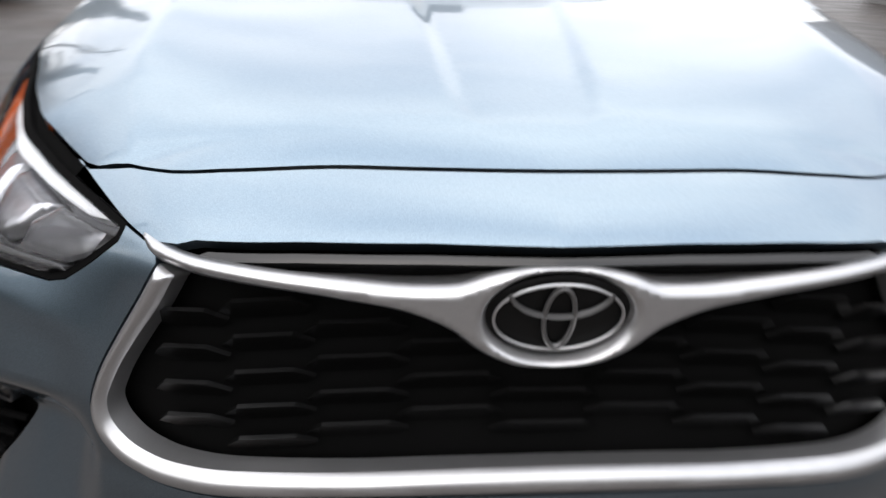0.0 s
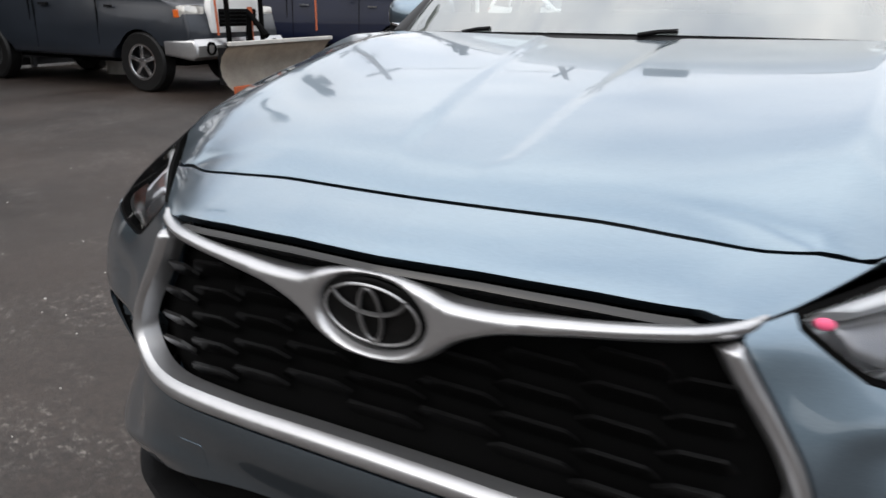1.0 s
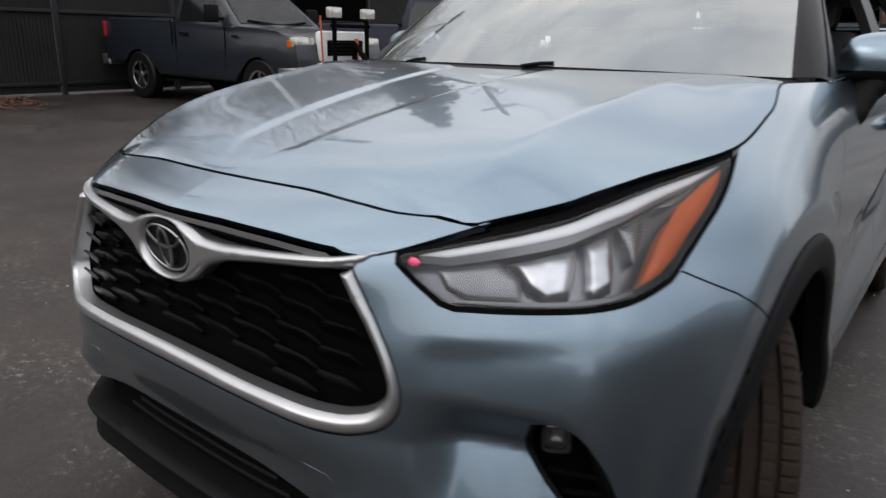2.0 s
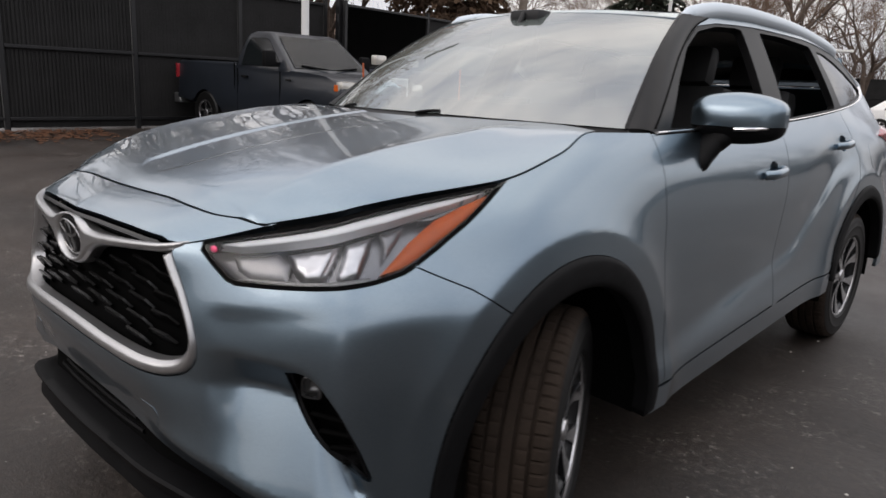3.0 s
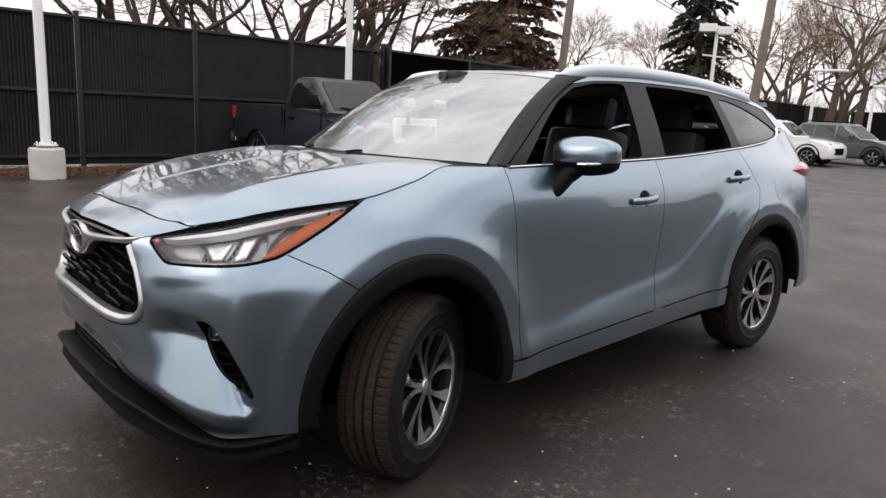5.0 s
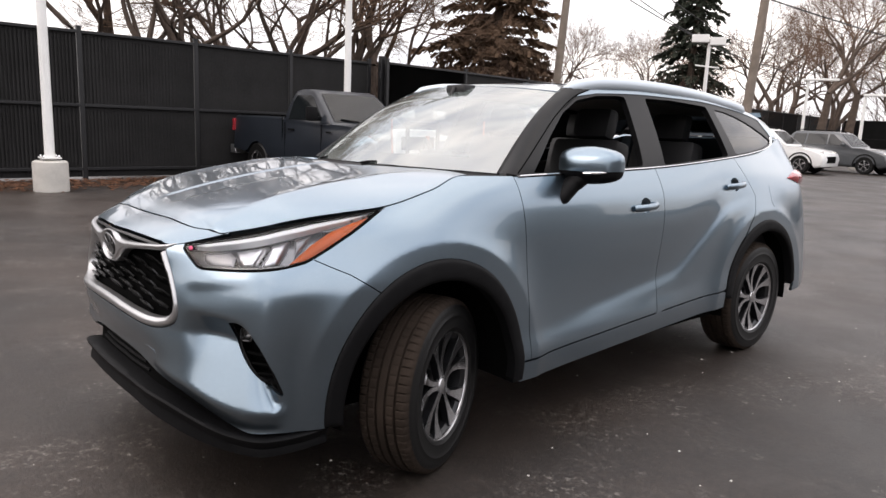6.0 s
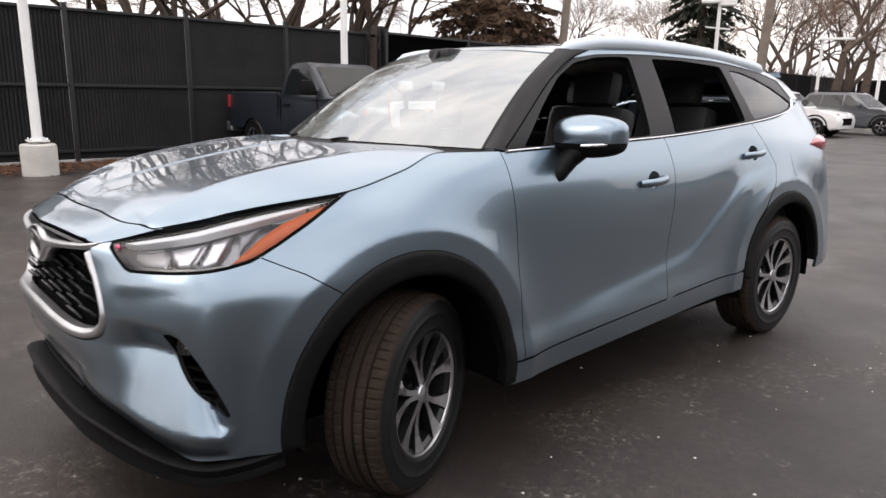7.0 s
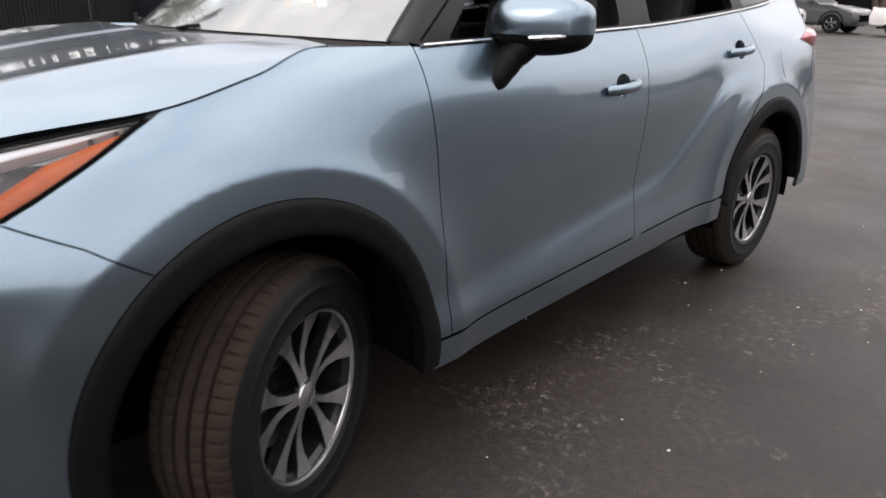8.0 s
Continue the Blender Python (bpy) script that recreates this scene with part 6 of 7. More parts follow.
def shrub_mesh(seed):
    rng = random.Random(seed)
    w = Wood()
    for i in range(150):
        a, r = rng.uniform(0, 2 * math.pi), rng.uniform(0, 0.5)
        p = Vector((r * math.cos(a), r * math.sin(a), 0))
        d = Vector((math.cos(a) * 0.5, math.sin(a) * 0.5, 1)).normalized()
        for lv in range(3):
            q = p + rand_dir(rng, d, rng.uniform(0.05, 0.5)) * rng.uniform(0.5, 1.1)
            w.limb([p, (p + q) / 2 + Vector((rng.uniform(-0.05, 0.05), rng.uniform(-0.05, 0.05), 0)), q], [0.014 / (lv + 1), 0.011 / (lv + 1), 0.006 / (lv + 1)], 3)
            p, d = q, rand_dir(rng, d, 0.35)
    return w.mesh("shrub", SHRUB)


SH = shrub_mesh(4)
rng = random.Random(9)
for i in range(26):
    t = i / 25
    ob = new("shrub", SH)
    ob.matrix_basis = Matrix.Translation((-15.0 - 6.0 * t + rng.uniform(-0.8, 0.8), 14 + 46 * t, 0.3)) @ Matrix.Rotation(rng.uniform(0, 6), 4, "Z") @ Matrix.Scale(rng.uniform(1.1, 1.8), 4)
    tagged(ob, "russet leafless shrub growing behind the black fence", "shrub", "shrubs behind the fence")
for i in range(18):
    ob = new("shrub", SH)
    ob.matrix_basis = Matrix.Translation((-17 + i * 2.6, 68 + rng.uniform(-1, 1), 0.3)) @ Matrix.Rotation(rng.uniform(0, 6), 4, "Z") @ Matrix.Scale(rng.uniform(2.2, 3.4), 4)
    tagged(ob, "russet leafless shrub growing behind the black fence", "shrub", "shrubs behind the fence")


def house(at, turn, w, d, wall_h, ridge, label):
    root = thing("house", label, "house", Matrix.Translation((*at, 0)) @ Matrix.Rotation(turn, 4, "Z"))
    bm = bmesh.new()
    box(bm, (w, d, wall_h), (0, 0, wall_h / 2))
    part("wall", bm, SIDING, root)
    bm = bmesh.new()
    e = 0.4
    pts = [(-w / 2 - e, -d / 2 - e, wall_h - 0.1), (w / 2 + e, -d / 2 - e, wall_h - 0.1), (w / 2 + e, d / 2 + e, wall_h - 0.1), (-w / 2 - e, d / 2 + e, wall_h - 0.1), (-w / 2 + 1.5, 0, ridge), (w / 2 - 1.5, 0, ridge)]
    v = [bm.verts.new(p) for p in pts]
    for fc in ((0, 1, 5, 4), (2, 3, 4, 5), (1, 2, 5), (3, 0, 4), (3, 2, 1, 0)):
        bm.faces.new([v[i] for i in fc])
    roof = part("roof", bm, ROOF, root, "brown shingle hip roof")
    for i in range(3):
        win = part("window", bmesh.new(), BLACK_GLOSS, root)
        bm = bmesh.new()
        box(bm, (1.2, 0.06, 1.3), (-w / 2 + (i + 0.5) * w / 3, -d / 2 - 0.01, wall_h - 1.3), 0.01)
        bm.to_mesh(win.data)
        bm.free()
    return root


house((-29, 15.5), radians(75), 12, 8, 2.9, 4.3, "low buff house with a brown shingle roof")
house((-27, 24.5), radians(80), 11, 8, 2.9, 4.3, "low buff house with a brown shingle roof")
house((-4, 84), radians(5), 16, 9, 3.6, 5.6, "low buff house with a brown shingle roof beyond the lot")

# dry leaves blown against the fence
rng = random.Random(2)
v, f = [], []
for i in range(2200):
    y = rng.uniform(-3.5, 4.2)
    x = -11.75 + abs(rng.gauss(0, 0.55)) + (0.0 if rng.random() < 0.75 else rng.uniform(0, 0.9))
    a, s = rng.uniform(0, 6.3), rng.uniform(0.03, 0.07)
    z = 0.006 + rng.uniform(0, 0.05) * max(0, 1 - (x + 11.75) / 0.8)
    j = len(v)
    c, sn = math.cos(a), math.sin(a)
    v.extend([(x + s * c, y + s * sn, z + rng.uniform(0, 0.02)), (x - s * sn * 0.6, y + s * c * 0.6, z), (x - s * c, y - s * sn, z + rng.uniform(0, 0.02)), (x + s * sn * 0.6, y - s * c * 0.6, z)])
    f.append((j, j + 1, j + 2, j + 3))
me = bpy.data.meshes.new("leaf_litter")
me.from_pydata(v, [], f)
tagged(link_mesh("leaf_litter", me, LEAVES), "brown dry leaves blown against the fence", "leaves", kind="stuff")
# small pale stones on the asphalt
v, f = [], []
for i in range(900):
    x, y = rng.uniform(-6, 5), rng.uniform(-2.5, 8)
    s, z = rng.choice((0.002, 0.002, 0.003, 0.004, 0.006)), lot_height(x, y)
    j = len(v)
    v.extend([(x - s, y - s, z), (x + s, y - s * 0.7, z), (x + s * 0.8, y + s, z), (x - s * 0.9, y + s * 0.8, z), (x, y, z + s)])
    f.extend([(j, j + 1, j + 4), (j + 1, j + 2, j + 4), (j + 2, j + 3, j + 4), (j + 3, j, j + 4)])
me = bpy.data.meshes.new("gravel")
me.from_pydata(v, [], f)
tagged(link_mesh("gravel", me, CONCRETE), "small pale stones scattered on the asphalt", "gravel", kind="stuff")


# ---- other vehicles in the lot ----
TRUCK_PAINT = material("slate_truck_paint", (0.013, 0.0165, 0.0225), 0.34, coat=0.3, spec=0.4, vary=0.15, scale=3)
NAVY_PAINT = material("navy_truck_paint", (0.002, 0.0045, 0.020), 0.36, coat=0.2, spec=0.25, vary=0.15, scale=3)
WHITE_CAR = car_paint("white_car_paint", (0.78, 0.78, 0.77), 0.4, 0.0)
GREY_CAR = car_paint("grey_car_paint", (0.07, 0.075, 0.08), 0.35, 0.6)
SILVER_CAR = car_paint("silver_car_paint", (0.42, 0.43, 0.44), 0.35, 0.7)
FAR_GLASS = material("far_car_glass", (0.008, 0.010, 0.011), 0.08, coat=0.2, spec=0.5)
LAMP_CLEAR = material("clear_lamp", (0.62, 0.60, 0.55), 0.12, 0.4, coat=1.0)
PLOW_TAN = material("scuffed_plow_steel", (0.34, 0.30, 0.25), 0.55, vary=0.25, scale=4)
PLOW_ORANGE = material("orange_plow_edge", (0.45, 0.10, 0.03), 0.55, vary=0.2, scale=5)


def solid(name, outline, half, mat, parent, top=None, label="", bevel=0.03, z0=None, z1=None):
    """A side outline (x, z) drawn out to either side, leaning in towards the top."""
    bm = bmesh.new()
    zs = [p[1] for p in outline]
    z0, z1 = z0 if z0 is not None else min(zs), z1 if z1 is not None else max(zs)
    top = half if top is None else top
    wide = lambda z: half + (top - half) * min(1, max(0, (z - z0) / max(1e-6, z1 - z0)))
    L = [bm.verts.new((x, wide(z), z)) for x, z in outline]
    R = [bm.verts.new((x, -wide(z), z)) for x, z in outline]
    n = len(outline)
    sides = [bm.faces.new(L), bm.faces.new(R[::-1])]
    for i in range(n):
        bm.faces.new((L[i], R[i], R[(i + 1) % n], L[(i + 1) % n]))
    if bevel:
        edges = [e for f in sides for e in f.edges]
        bmesh.ops.bevel(bm, geom=edges, offset=bevel, segments=3, affect="EDGES", profile=0.5)
    return part(name, bm, mat, parent, label, smooth=True)


def arc(cx, cz, r, lo, hi, n=12):
    return [(cx + r * math.cos(t), cz + r * math.sin(t)) for t in np.linspace(lo, hi, n)]


def side_pane(name, pts, y, mat, parent, lean=0.0, zref=0.0, thick=0.012):
    """A flat piece on a vehicle's flank: outline (x, z) at +-y, leaning in above zref."""
    for s in (1, -1):
        bm = bmesh.new()
        f = [bm.verts.new((x, s * (y - lean * (z - zref) + 0.004), z)) for x, z in pts]
        b = [bm.verts.new((x, s * (y - lean * (z - zref) - thick), z)) for x, z in pts]
        bm.faces.new(f)
        for i in range(len(pts)):
            bm.faces.new((f[i], f[(i + 1) % len(pts)], b[(i + 1) % len(pts)], b[i]))
        part(name, bm, mat, parent)


def road_wheel(parent, x, y, r, rim_r, spokes=6, width=0.24):
    s = 1 if y > 0 else -1
    w = thing("wheel", "", "")
    w.parent = parent
    w.matrix_basis = Matrix.Translation((x, y, r))
    bm = bmesh.new()
    lathe(bm, [(rim_r, width * 0.46), (r * 0.80, width * 0.52), (r * 0.93, width * 0.48), (r, width * 0.36), (r, -width * 0.36), (r * 0.93, -width * 0.48), (rim_r, -width * 0.46)], 40, "y")
    part("tyre", bm, RUBBER_WALL, w, smooth=True)
    bm = bmesh.new()
    lathe(bm, [(rim_r * 1.02, s * width * 0.47), (rim_r * 0.95, s * width * 0.44), (rim_r * 0.92, s * width * 0.1), (0.01, s * width * 0.05)], 32, "y")
    rim = part("rim", bm, RIM_DARK, w, smooth=True)
    bm = bmesh.new()
    lathe(bm, [(rim_r * 1.01, s * width * 0.475), (rim_r * 0.90, s * width * 0.465), (rim_r * 0.88, s * width * 0.43)], 32, "y")
    for k in range(spokes):
        m = Matrix.Rotation(2 * math.pi * k / spokes, 4, "Y")
        box(bm, (rim_r * 0.24, width * 0.10, rim_r * 0.86), (0, s * width * 0.40, rim_r * 0.47), 0.006, m)
    lathe(bm, [(rim_r * 0.30, s * width * 0.36), (rim_r * 0.26, s * width * 0.47), (0.01, s * width * 0.48)], 20, "y")
    part("spokes", bm, RIM_BRIGHT, rim, "bright alloy spokes", smooth=True)
    return w


def pickup(m, paint, label, plow=False):
    t = thing("pickup_truck", label, "pickup truck", m)
    wb, W, r = 3.0, 0.94, 0.395
    arch_r = 0.47
    front = wb + 0.86
    lower = [(-0.98, 0.62), (-0.98, 1.27), (-0.94, 1.33), (0.93, 1.34), (0.95, 1.24), (2.10, 1.24), (2.42, 1.25), (3.0, 1.225), (front - 0.45, 1.19), (front - 0.16, 1.13), (front - 0.05, 1.02), (front, 0.78), (front - 0.02, 0.56)]
    lower += arc(wb, 0.40, arch_r, 0.35, math.pi - 0.35)[::1] + [(wb - arch_r - 0.06, 0.42), (arch_r + 0.06, 0.42)] + arc(0, 0.40, arch_r, 0.35, math.pi - 0.35)
    solid("body", lower, W, paint, t, W - 0.06, z0=0.9, z1=1.35, bevel=0.05)
    # black slab on the solid body stands in for the shaded open bed
    solid("bed_shade_slab", [(-0.90, 1.30), (0.90, 1.30), (0.90, 1.352), (-0.90, 1.352)], W - 0.17, CAVITY, t, bevel=0.0)
    cab = [(0.96, 1.20), (0.99, 1.45), (1.07, 1.78), (1.13, 1.845), (1.28, 1.875), (1.66, 1.875), (1.80, 1.845), (2.46, 1.30), (2.60, 1.20)]
    solid("cab", cab, W - 0.03, paint, t, W - 0.24, z0=1.2, z1=1.88, bevel=0.05)
    lean = 0.30
    side_pane("side_window", [(1.13, 1.30), (1.15, 1.62), (1.24, 1.765), (1.66, 1.77), (1.76, 1.735), (2.18, 1.37), (2.20, 1.30)], W - 0.020, FAR_GLASS, t, lean, 1.2)
    side_pane("door_seam", [(1.06, 0.52), (1.06, 1.24), (1.07, 1.24), (1.07, 0.52)], W - 0.002, CAVITY, t)
    side_pane("door_seam", [(2.265, 0.60), (2.275, 1.22), (2.285, 1.22), (2.275, 0.60)], W - 0.002, CAVITY, t)
    side_pane("bed_seam", [(0.955, 0.50), (0.955, 1.33), (0.967, 1.33), (0.967, 0.50)], W - 0.01, CAVITY, t)
    side_pane("door_handle", [(1.20, 1.09), (1.20, 1.125), (1.37, 1.125), (1.37, 1.09)], W + 0.012, BLACK_PLASTIC if plow else CHROME, t, thick=0.03)
    side_pane("fender_badge", [(2.44, 1.085), (2.44, 1.115), (2.60, 1.115), (2.60, 1.085)], W + 0.002, CHROME, t)
    # windscreen and rear window, leaning panes
    bm = bmesh.new()
    v = [bm.verts.new(p) for p in ((2.485, -0.78, 1.295), (2.485, 0.78, 1.295), (1.865, 0.64, 1.807), (1.865, -0.64, 1.807))]
    bm.faces.new(v)
    bmesh.ops.solidify(bm, geom=bm.faces[:], thickness=0.01)
    part("windshield", bm, FAR_GLASS, t)
    for s in (-1, 1):
        bm = bmesh.new()
        tube(bm, [(2.52, s * 0.1, 1.29), (2.45, s * 0.62, 1.34)], 0.012, 5)
        part("wiper", bm, BLACK_PLASTIC, t)
        bm = bmesh.new()
        box(bm, (0.10, 0.22, 0.26), (2.16, s * (W + 0.12), 1.42), 0.035)
        box(bm, (0.06, 0.14, 0.05), (2.17, s * (W - 0.02), 1.35), 0.01)
        part("wing_mirror", bm, BLACK_PLASTIC, t, smooth=True)
        bm = bmesh.new()
        box(bm, (0.20, 0.38, 0.20), (front - 0.155, s * 0.73, 1.035), 0.06)
        hl = part("headlight", bm, LAMP_CLEAR, t, "clear headlight with an amber corner", smooth=True)
        bm = bmesh.new()
        box(bm, (0.09, 0.03, 0.10), (front - 0.20, s * 0.915, 1.03), 0.012)
        part("corner_lamp", bm, AMBER, hl)
        bm = bmesh.new()
        box(bm, (0.08, 0.10, 0.26), (-0.965, s * (W - 0.045), 1.13), 0.02)
        part("tail_light", bm, RED_LENS, t, "red tail light")
        # fog hole in the bumper
        bm = bmesh.new()
        lathe(bm, [(0.085, 0.0), (0.085, 0.03), (0.07, 0.035), (0.06, 0.0), (0.001, -0.01)], 20, "x", (front + 0.105, s * 0.68, 0.60))
        part("fog_lamp", bm, CAVITY, t, smooth=True)
    bm = bmesh.new()
    box(bm, (0.12, 1.06, 0.44), (front - 0.03, 0, 1.0), 0.05)
    gr = part("grille_surround", bm, WHITE_PAINT if plow else CHROME, t, "bright grille surround", smooth=True)
    bm = bmesh.new()
    box(bm, (0.05, 0.80, 0.24), (front + 0.015, 0, 0.98), 0.03)
    part("grille", bm, CAVITY, gr)
    for z in (0.91, 0.96, 1.01, 1.06):
        bm = bmesh.new()
        box(bm, (0.02, 0.78, 0.014), (front + 0.043, 0, z), 0.004)
        part("grille_slat", bm, BLACK_PLASTIC, gr)
    solid("front_bumper", [(front - 0.45, 0.50), (front - 0.45, 0.70), (front + 0.06, 0.72), (front + 0.12, 0.64), (front + 0.11, 0.50), (front + 0.02, 0.45)], W + 0.005, SILVER, t, label="bright steel bumper", bevel=0.04)
    solid("rear_bumper", [(-1.16, 0.52), (-1.16, 0.70), (-0.94, 0.70), (-0.94, 0.52)], W - 0.03, SILVER, t, label="bright steel bumper", bevel=0.03)
    bm = bmesh.new()
    box(bm, (4.3, 1.3, 0.22), (1.35, 0, 0.46))
    part("chassis", bm, CAVITY, t)
    for x in (0, wb):
        bm = bmesh.new()
        box(bm, (0.92, 1.60, 0.42), (x, 0, 0.66))
        part("wheel_well", bm, CAVITY, t)
        for s in (-1, 1):
            road_wheel(t, x, s * (W - 0.12), r, 0.235, 5)
    if plow:
        p = thing("snow_plow", "raised snow plow with a scuffed tan blade and lamps", "snow plow", m @ Matrix.Translation((front, 0, 0)))
        bm = bmesh.new()
        rows = []
        for z, x in ((0.14, 0.82), (0.20, 0.74), (0.30, 0.66), (0.42, 0.64), (0.54, 0.67), (0.64, 0.75), (0.69, 0.83)):
            rows.append([bm.verts.new((x, y, z)) for y in np.linspace(-1.15, 1.15, 12)])
        for a, b in zip(rows, rows[1:]):
            for i in range(11):
                bm.faces.new((a[i], a[i + 1], b[i + 1], b[i]))
        bmesh.ops.solidify(bm, geom=bm.faces[:], thickness=0.012)
        blade = part("blade", bm, PLOW_TAN, p, "scuffed tan steel blade", smooth=True)
        bm = bmesh.new()
        box(bm, (0.03, 2.3, 0.16), (0.84, 0, 0.12), 0.006)
        part("cutting_edge", bm, PLOW_ORANGE, blade, "orange cutting edge")
        bm = bmesh.new()
        box(bm, (0.06, 2.3, 0.05), (0.80, 0, 0.705), 0.01)
        part("top_rail", bm, CONCRETE, blade)
        for i in range(5):
            bm = bmesh.new()
            box(bm, (0.14, 0.025, 0.46), (0.57, -1.0 + i * 0.5, 0.42), 0.006)
            part("rib", bm, BLACK_PLASTIC, blade)
        bm = bmesh.new()
        for s in (-1, 1):
            tube(bm, [(0.62, s * 0.55, 0.36), (0.10, s * 0.28, 0.42)], 0.05, 8)
            tube(bm, [(0.16, s * 0.36, 0.45), (0.14, s * 0.36, 1.38)], 0.035, 8)
        tube(bm, [(0.14, -0.42, 1.30), (0.14, 0.42, 1.30)], 0.03, 8)
        tube(bm, [(0.15, -0.4, 0.55), (0.15, 0.4, 0.55)], 0.05, 8)
        tube(bm, [(0.2, 0.0, 0.6), (0.18, 0.05, 1.05), (0.5, 0.0, 0.75)], 0.05, 8)
        part("lift_frame", bm, CAVITY, p, smooth=True)
        for s in (-1, 1):
            bm = bmesh.new()
            box(bm, (0.12, 0.23, 0.15), (0.15, s * 0.37, 1.48), 0.03)
            part("plow_lamp", bm, LAMP_CLEAR, p, "clear rectangular lamp", smooth=True)
            bm = bmesh.new()
            tube(bm, [(0.60, s * 1.08, 0.80), (0.58, s * 1.10, 1.42)], 0.014, 6)
            part("marker_stick", bm, PLOW_ORANGE, p, "orange marker stick")
        bm = bmesh.new()
        tube(bm, [(0.16, 0.10, 0.55), (0.16, 0.10, 1.12)], 0.035, 8)
        part("ram", bm, PLOW_ORANGE, p, "orange lift ram")
    return t


def far_car(m, paint, label, suv=True, kind="suv"):
    """A parked car seen from a distance: nose at +x, the middle of its rear axle at the origin."""
    t = thing("parked_car", label, "car", m, group="parked cars")
    h, W, wb, r = (1.70, 0.92, 2.69, 0.36) if suv else (1.45, 0.90, 2.70, 0.33)
    a = r + 0.07
    deck = 1.05 if suv else 0.92
    lower = [(-0.88, 0.40), (-0.92, 0.70), (-0.86, 1.02), (-0.70, deck + 0.08), (wb - 0.80, deck + 0.03), (wb - 0.10, deck - 0.02), (wb + 0.55, deck - 0.12), (wb + 0.78, deck - 0.24), (wb + 0.86, 0.60), (wb + 0.82, 0.32), (wb + 0.55, 0.26)]
    lower += arc(wb, r, a, 0.05, math.pi - 0.05) + [(wb - a - 0.03, 0.26), (a + 0.03, 0.28)] + arc(0, r, a, 0.05, math.pi - 0.05) + [(-0.6, 0.35)]
    solid("body", lower, W, paint, t, W - 0.05, z0=0.8, z1=1.1, bevel=0.07)
    if suv:
        cab = [(-0.86, deck + 0.02), (-0.72, 1.40), (-0.55, h - 0.08), (-0.35, h), (1.15, h), (1.40, h - 0.06), (2.05, deck + 0.05), (2.10, deck)]
    else:
        cab = [(-0.55, deck), (0.0, h - 0.12), (0.35, h), (1.05, h), (1.30, h - 0.05), (2.05, deck + 0.04), (2.10, deck)]
    solid("cabin", cab, W - 0.05, paint, t, W - 0.26, z0=deck, z1=h, bevel=0.06)
    le = 0.21 / (h - deck)
    z1 = h - 0.11
    if suv:
        panes = ([(1.08, deck + 0.08), (1.06, z1), (1.22, z1), (1.80, deck + 0.10)], [(0.12, deck + 0.08), (0.14, z1), (0.98, z1), (1.0, deck + 0.08)], [(-0.62, deck + 0.14), (-0.45, z1 - 0.02), (0.06, z1), (0.04, deck + 0.08)])
    else:
        panes = ([(0.98, deck + 0.06), (0.96, z1), (1.12, z1), (1.72, deck + 0.08)], [(0.05, deck + 0.06), (0.30, z1), (0.88, z1), (0.90, deck + 0.06)])
    for q in panes:
        side_pane("side_window", q, W - 0.040, FAR_GLASS, t, le, deck)
    bm = bmesh.new()
    v = [bm.verts.new(p) for p in ((2.045, -0.70, deck + 0.08), (2.045, 0.70, deck + 0.08), (1.435, 0.58, h - 0.085), (1.435, -0.58, h - 0.085))]
    bm.faces.new(v)
    bmesh.ops.solidify(bm, geom=bm.faces[:], thickness=0.02)
    part("windshield", bm, FAR_GLASS, t)
    for x in ((0.05, 1.03) if suv else (0.93,)):
        side_pane("door_seam", [(x, 0.42), (x, deck - 0.02), (x + 0.008, deck - 0.02), (x + 0.008, 0.42)], W - 0.004, CAVITY, t)
        side_pane("door_handle", [(x + 0.06, deck - 0.14), (x + 0.06, deck - 0.11), (x + 0.22, deck - 0.11), (x + 0.22, deck - 0.14)], W - 0.01, paint, t, thick=0.03)
    for s in (-1, 1):
        bm = bmesh.new()
        box(bm, (0.30, 0.26, 0.13), (wb + 0.60, s * 0.72, deck - 0.22), 0.05)
        part("headlight", bm, LAMP_CLEAR, t, smooth=True)
        bm = bmesh.new()
        box(bm, (0.16, 0.20, 0.15), (-0.80, s * 0.76, deck - 0.02), 0.04)
        part("tail_light", bm, RED_LENS, t, smooth=True)
        bm = bmesh.new()
        box(bm, (0.12, 0.20, 0.13), (1.75, s * (W + 0.04), deck + 0.12), 0.04)
        part("wing_mirror", bm, paint, t, smooth=True)
        if suv:
            bm = bmesh.new()
            tube(bm, [(-0.45, s * 0.60, h + 0.0), (-0.35, s * 0.60, h + 0.05), (1.0, s * 0.60, h + 0.05), (1.1, s * 0.60, h)], 0.02, 6)
            part("roof_rail", bm, BLACK_PLASTIC, t)
        for x in (0, wb):
            road_wheel(t, x, s * (W - 0.115), r, r * 0.64, 5, 0.22)
    bm = bmesh.new()
    box(bm, (0.06, 0.95, 0.26), (wb + 0.83, 0, 0.58), 0.03)
    part("grille", bm, CAVITY, t)
    bm = bmesh.new()
    box(bm, (4.0, 1.30, 0.30), (wb / 2, 0, 0.42))
    for x in (0, wb):
        box(bm, (0.80, 1.55, 0.36), (x, 0, 0.52))
    part("underbody", bm, CAVITY, t)
    if suv:
        for x in (0, wb):
            ring = arc(x, r, a + 0.05, 0.0, math.pi, 16) + arc(x, r, a - 0.005, math.pi, 0.0, 16)
            side_pane("arch_trim", ring, W + 0.002, BLACK_PLASTIC, t)
    return t


def parked(x, y, heading):
    return Matrix.Translation((x, y, lot_height(x, y))) @ Matrix.Rotation(radians(heading), 4, "Z")


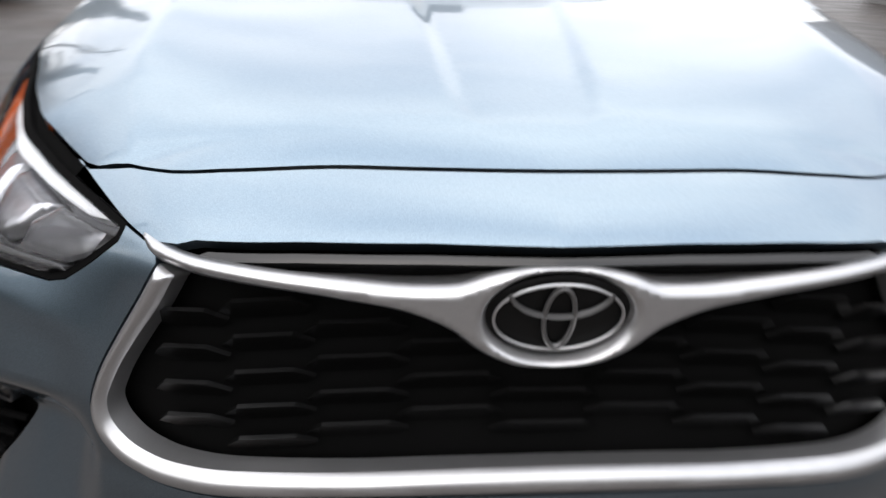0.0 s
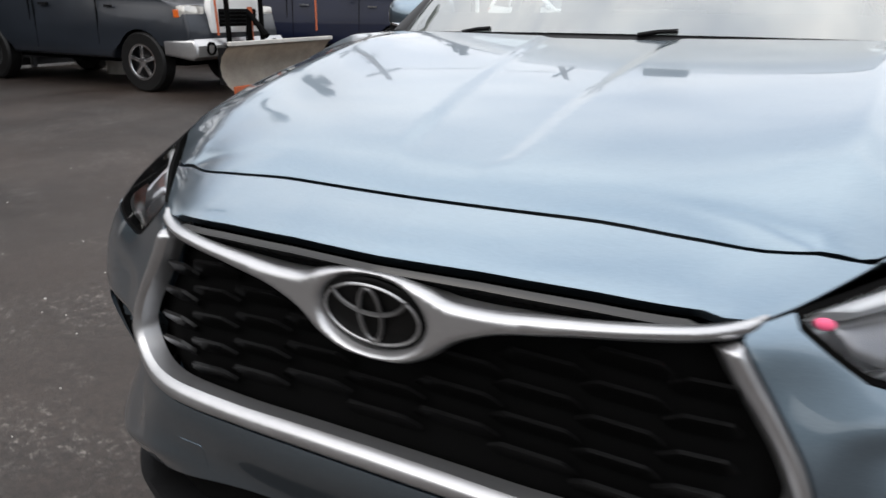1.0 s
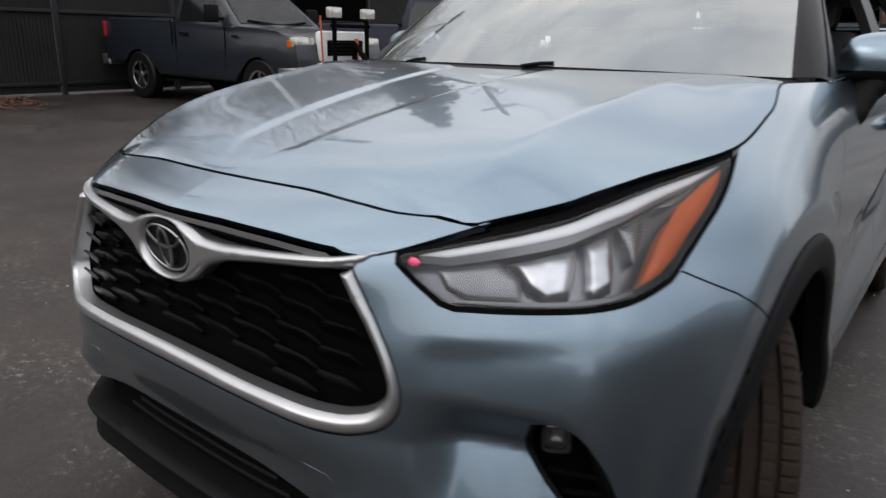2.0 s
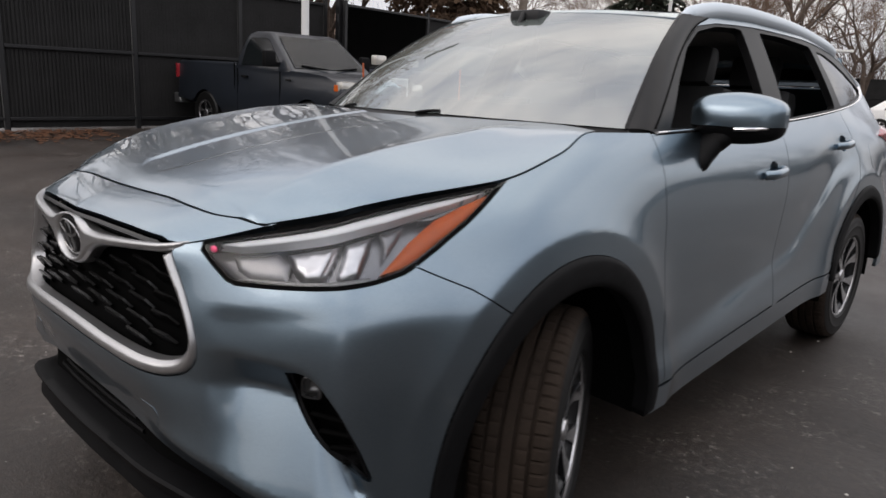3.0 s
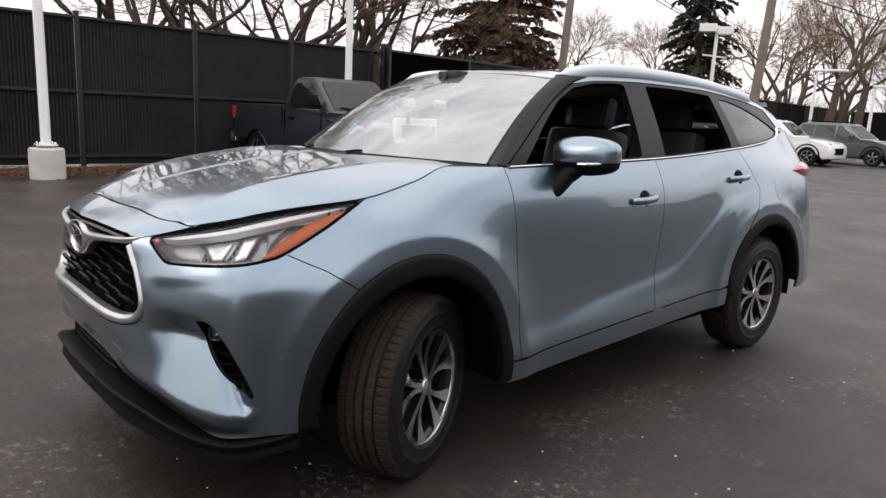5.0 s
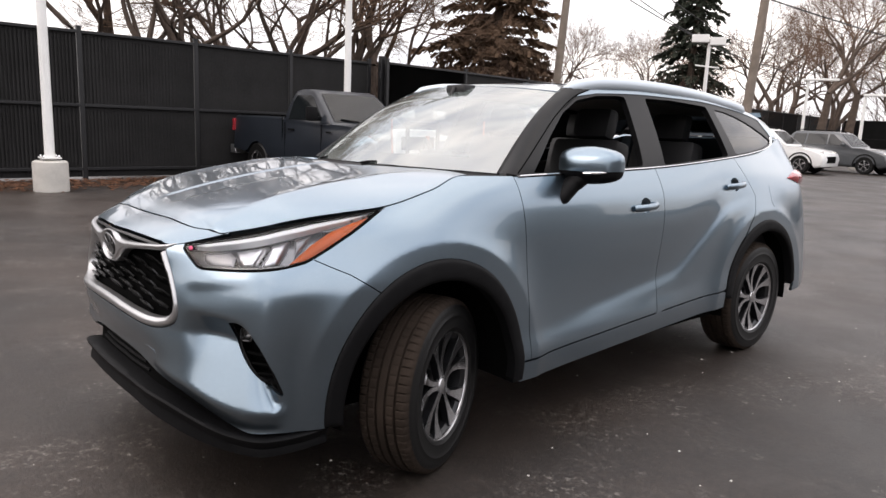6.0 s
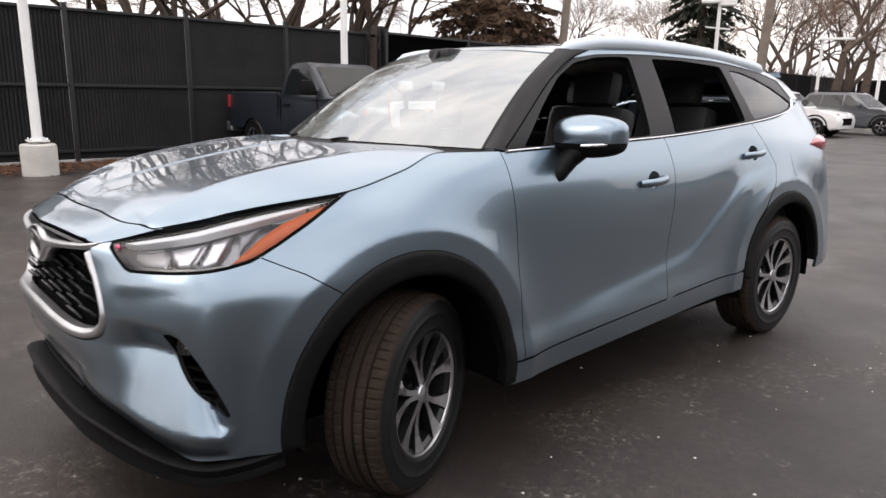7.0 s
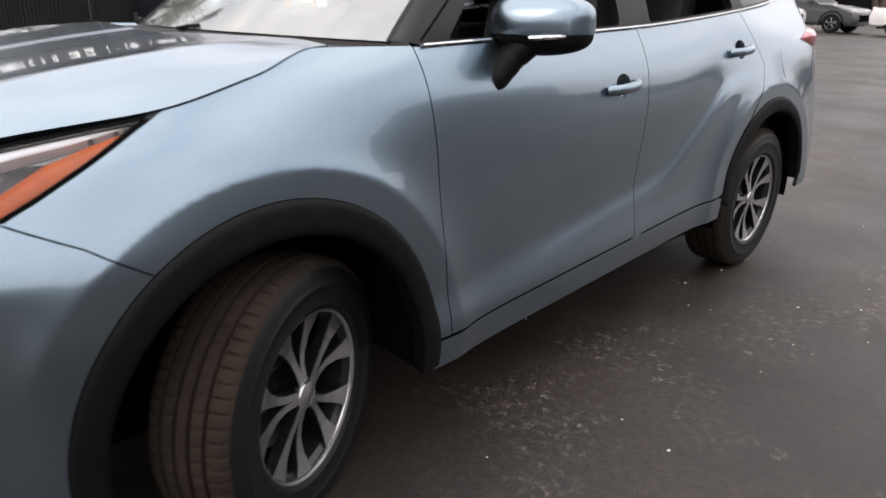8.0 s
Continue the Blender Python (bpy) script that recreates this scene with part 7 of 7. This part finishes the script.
pickup(parked(-10.99, 6.85, 3.9) @ Matrix.Scale(1.035, 4), TRUCK_PAINT, "dark slate pickup truck with a snow plow parked by the fence", True)
pickup(parked(-10.15, 10.75, 30.0) @ Matrix.Scale(1.06, 4), NAVY_PAINT, "dark navy pickup truck parked by the fence")
far_car(parked(-11.22, 28.31, 2), WHITE_CAR, "white sport utility car parked in the lot")
far_car(parked(-9.98, 32.31, -6), GREY_CAR, "dark grey sport utility car parked in the lot")
far_car(parked(-5.14, 31.67, 5), WHITE_CAR, "white saloon car parked in a row", False)
far_car(parked(-3.12, 34.65, 5), SILVER_CAR, "silver saloon car parked in a row", False)
far_car(parked(-0.89, 37.63, 5), GREY_CAR, "dark grey saloon car parked in a row", False)
far_car(parked(1.53, 40.61, 5), SILVER_CAR, "silver sport utility car parked in a row")
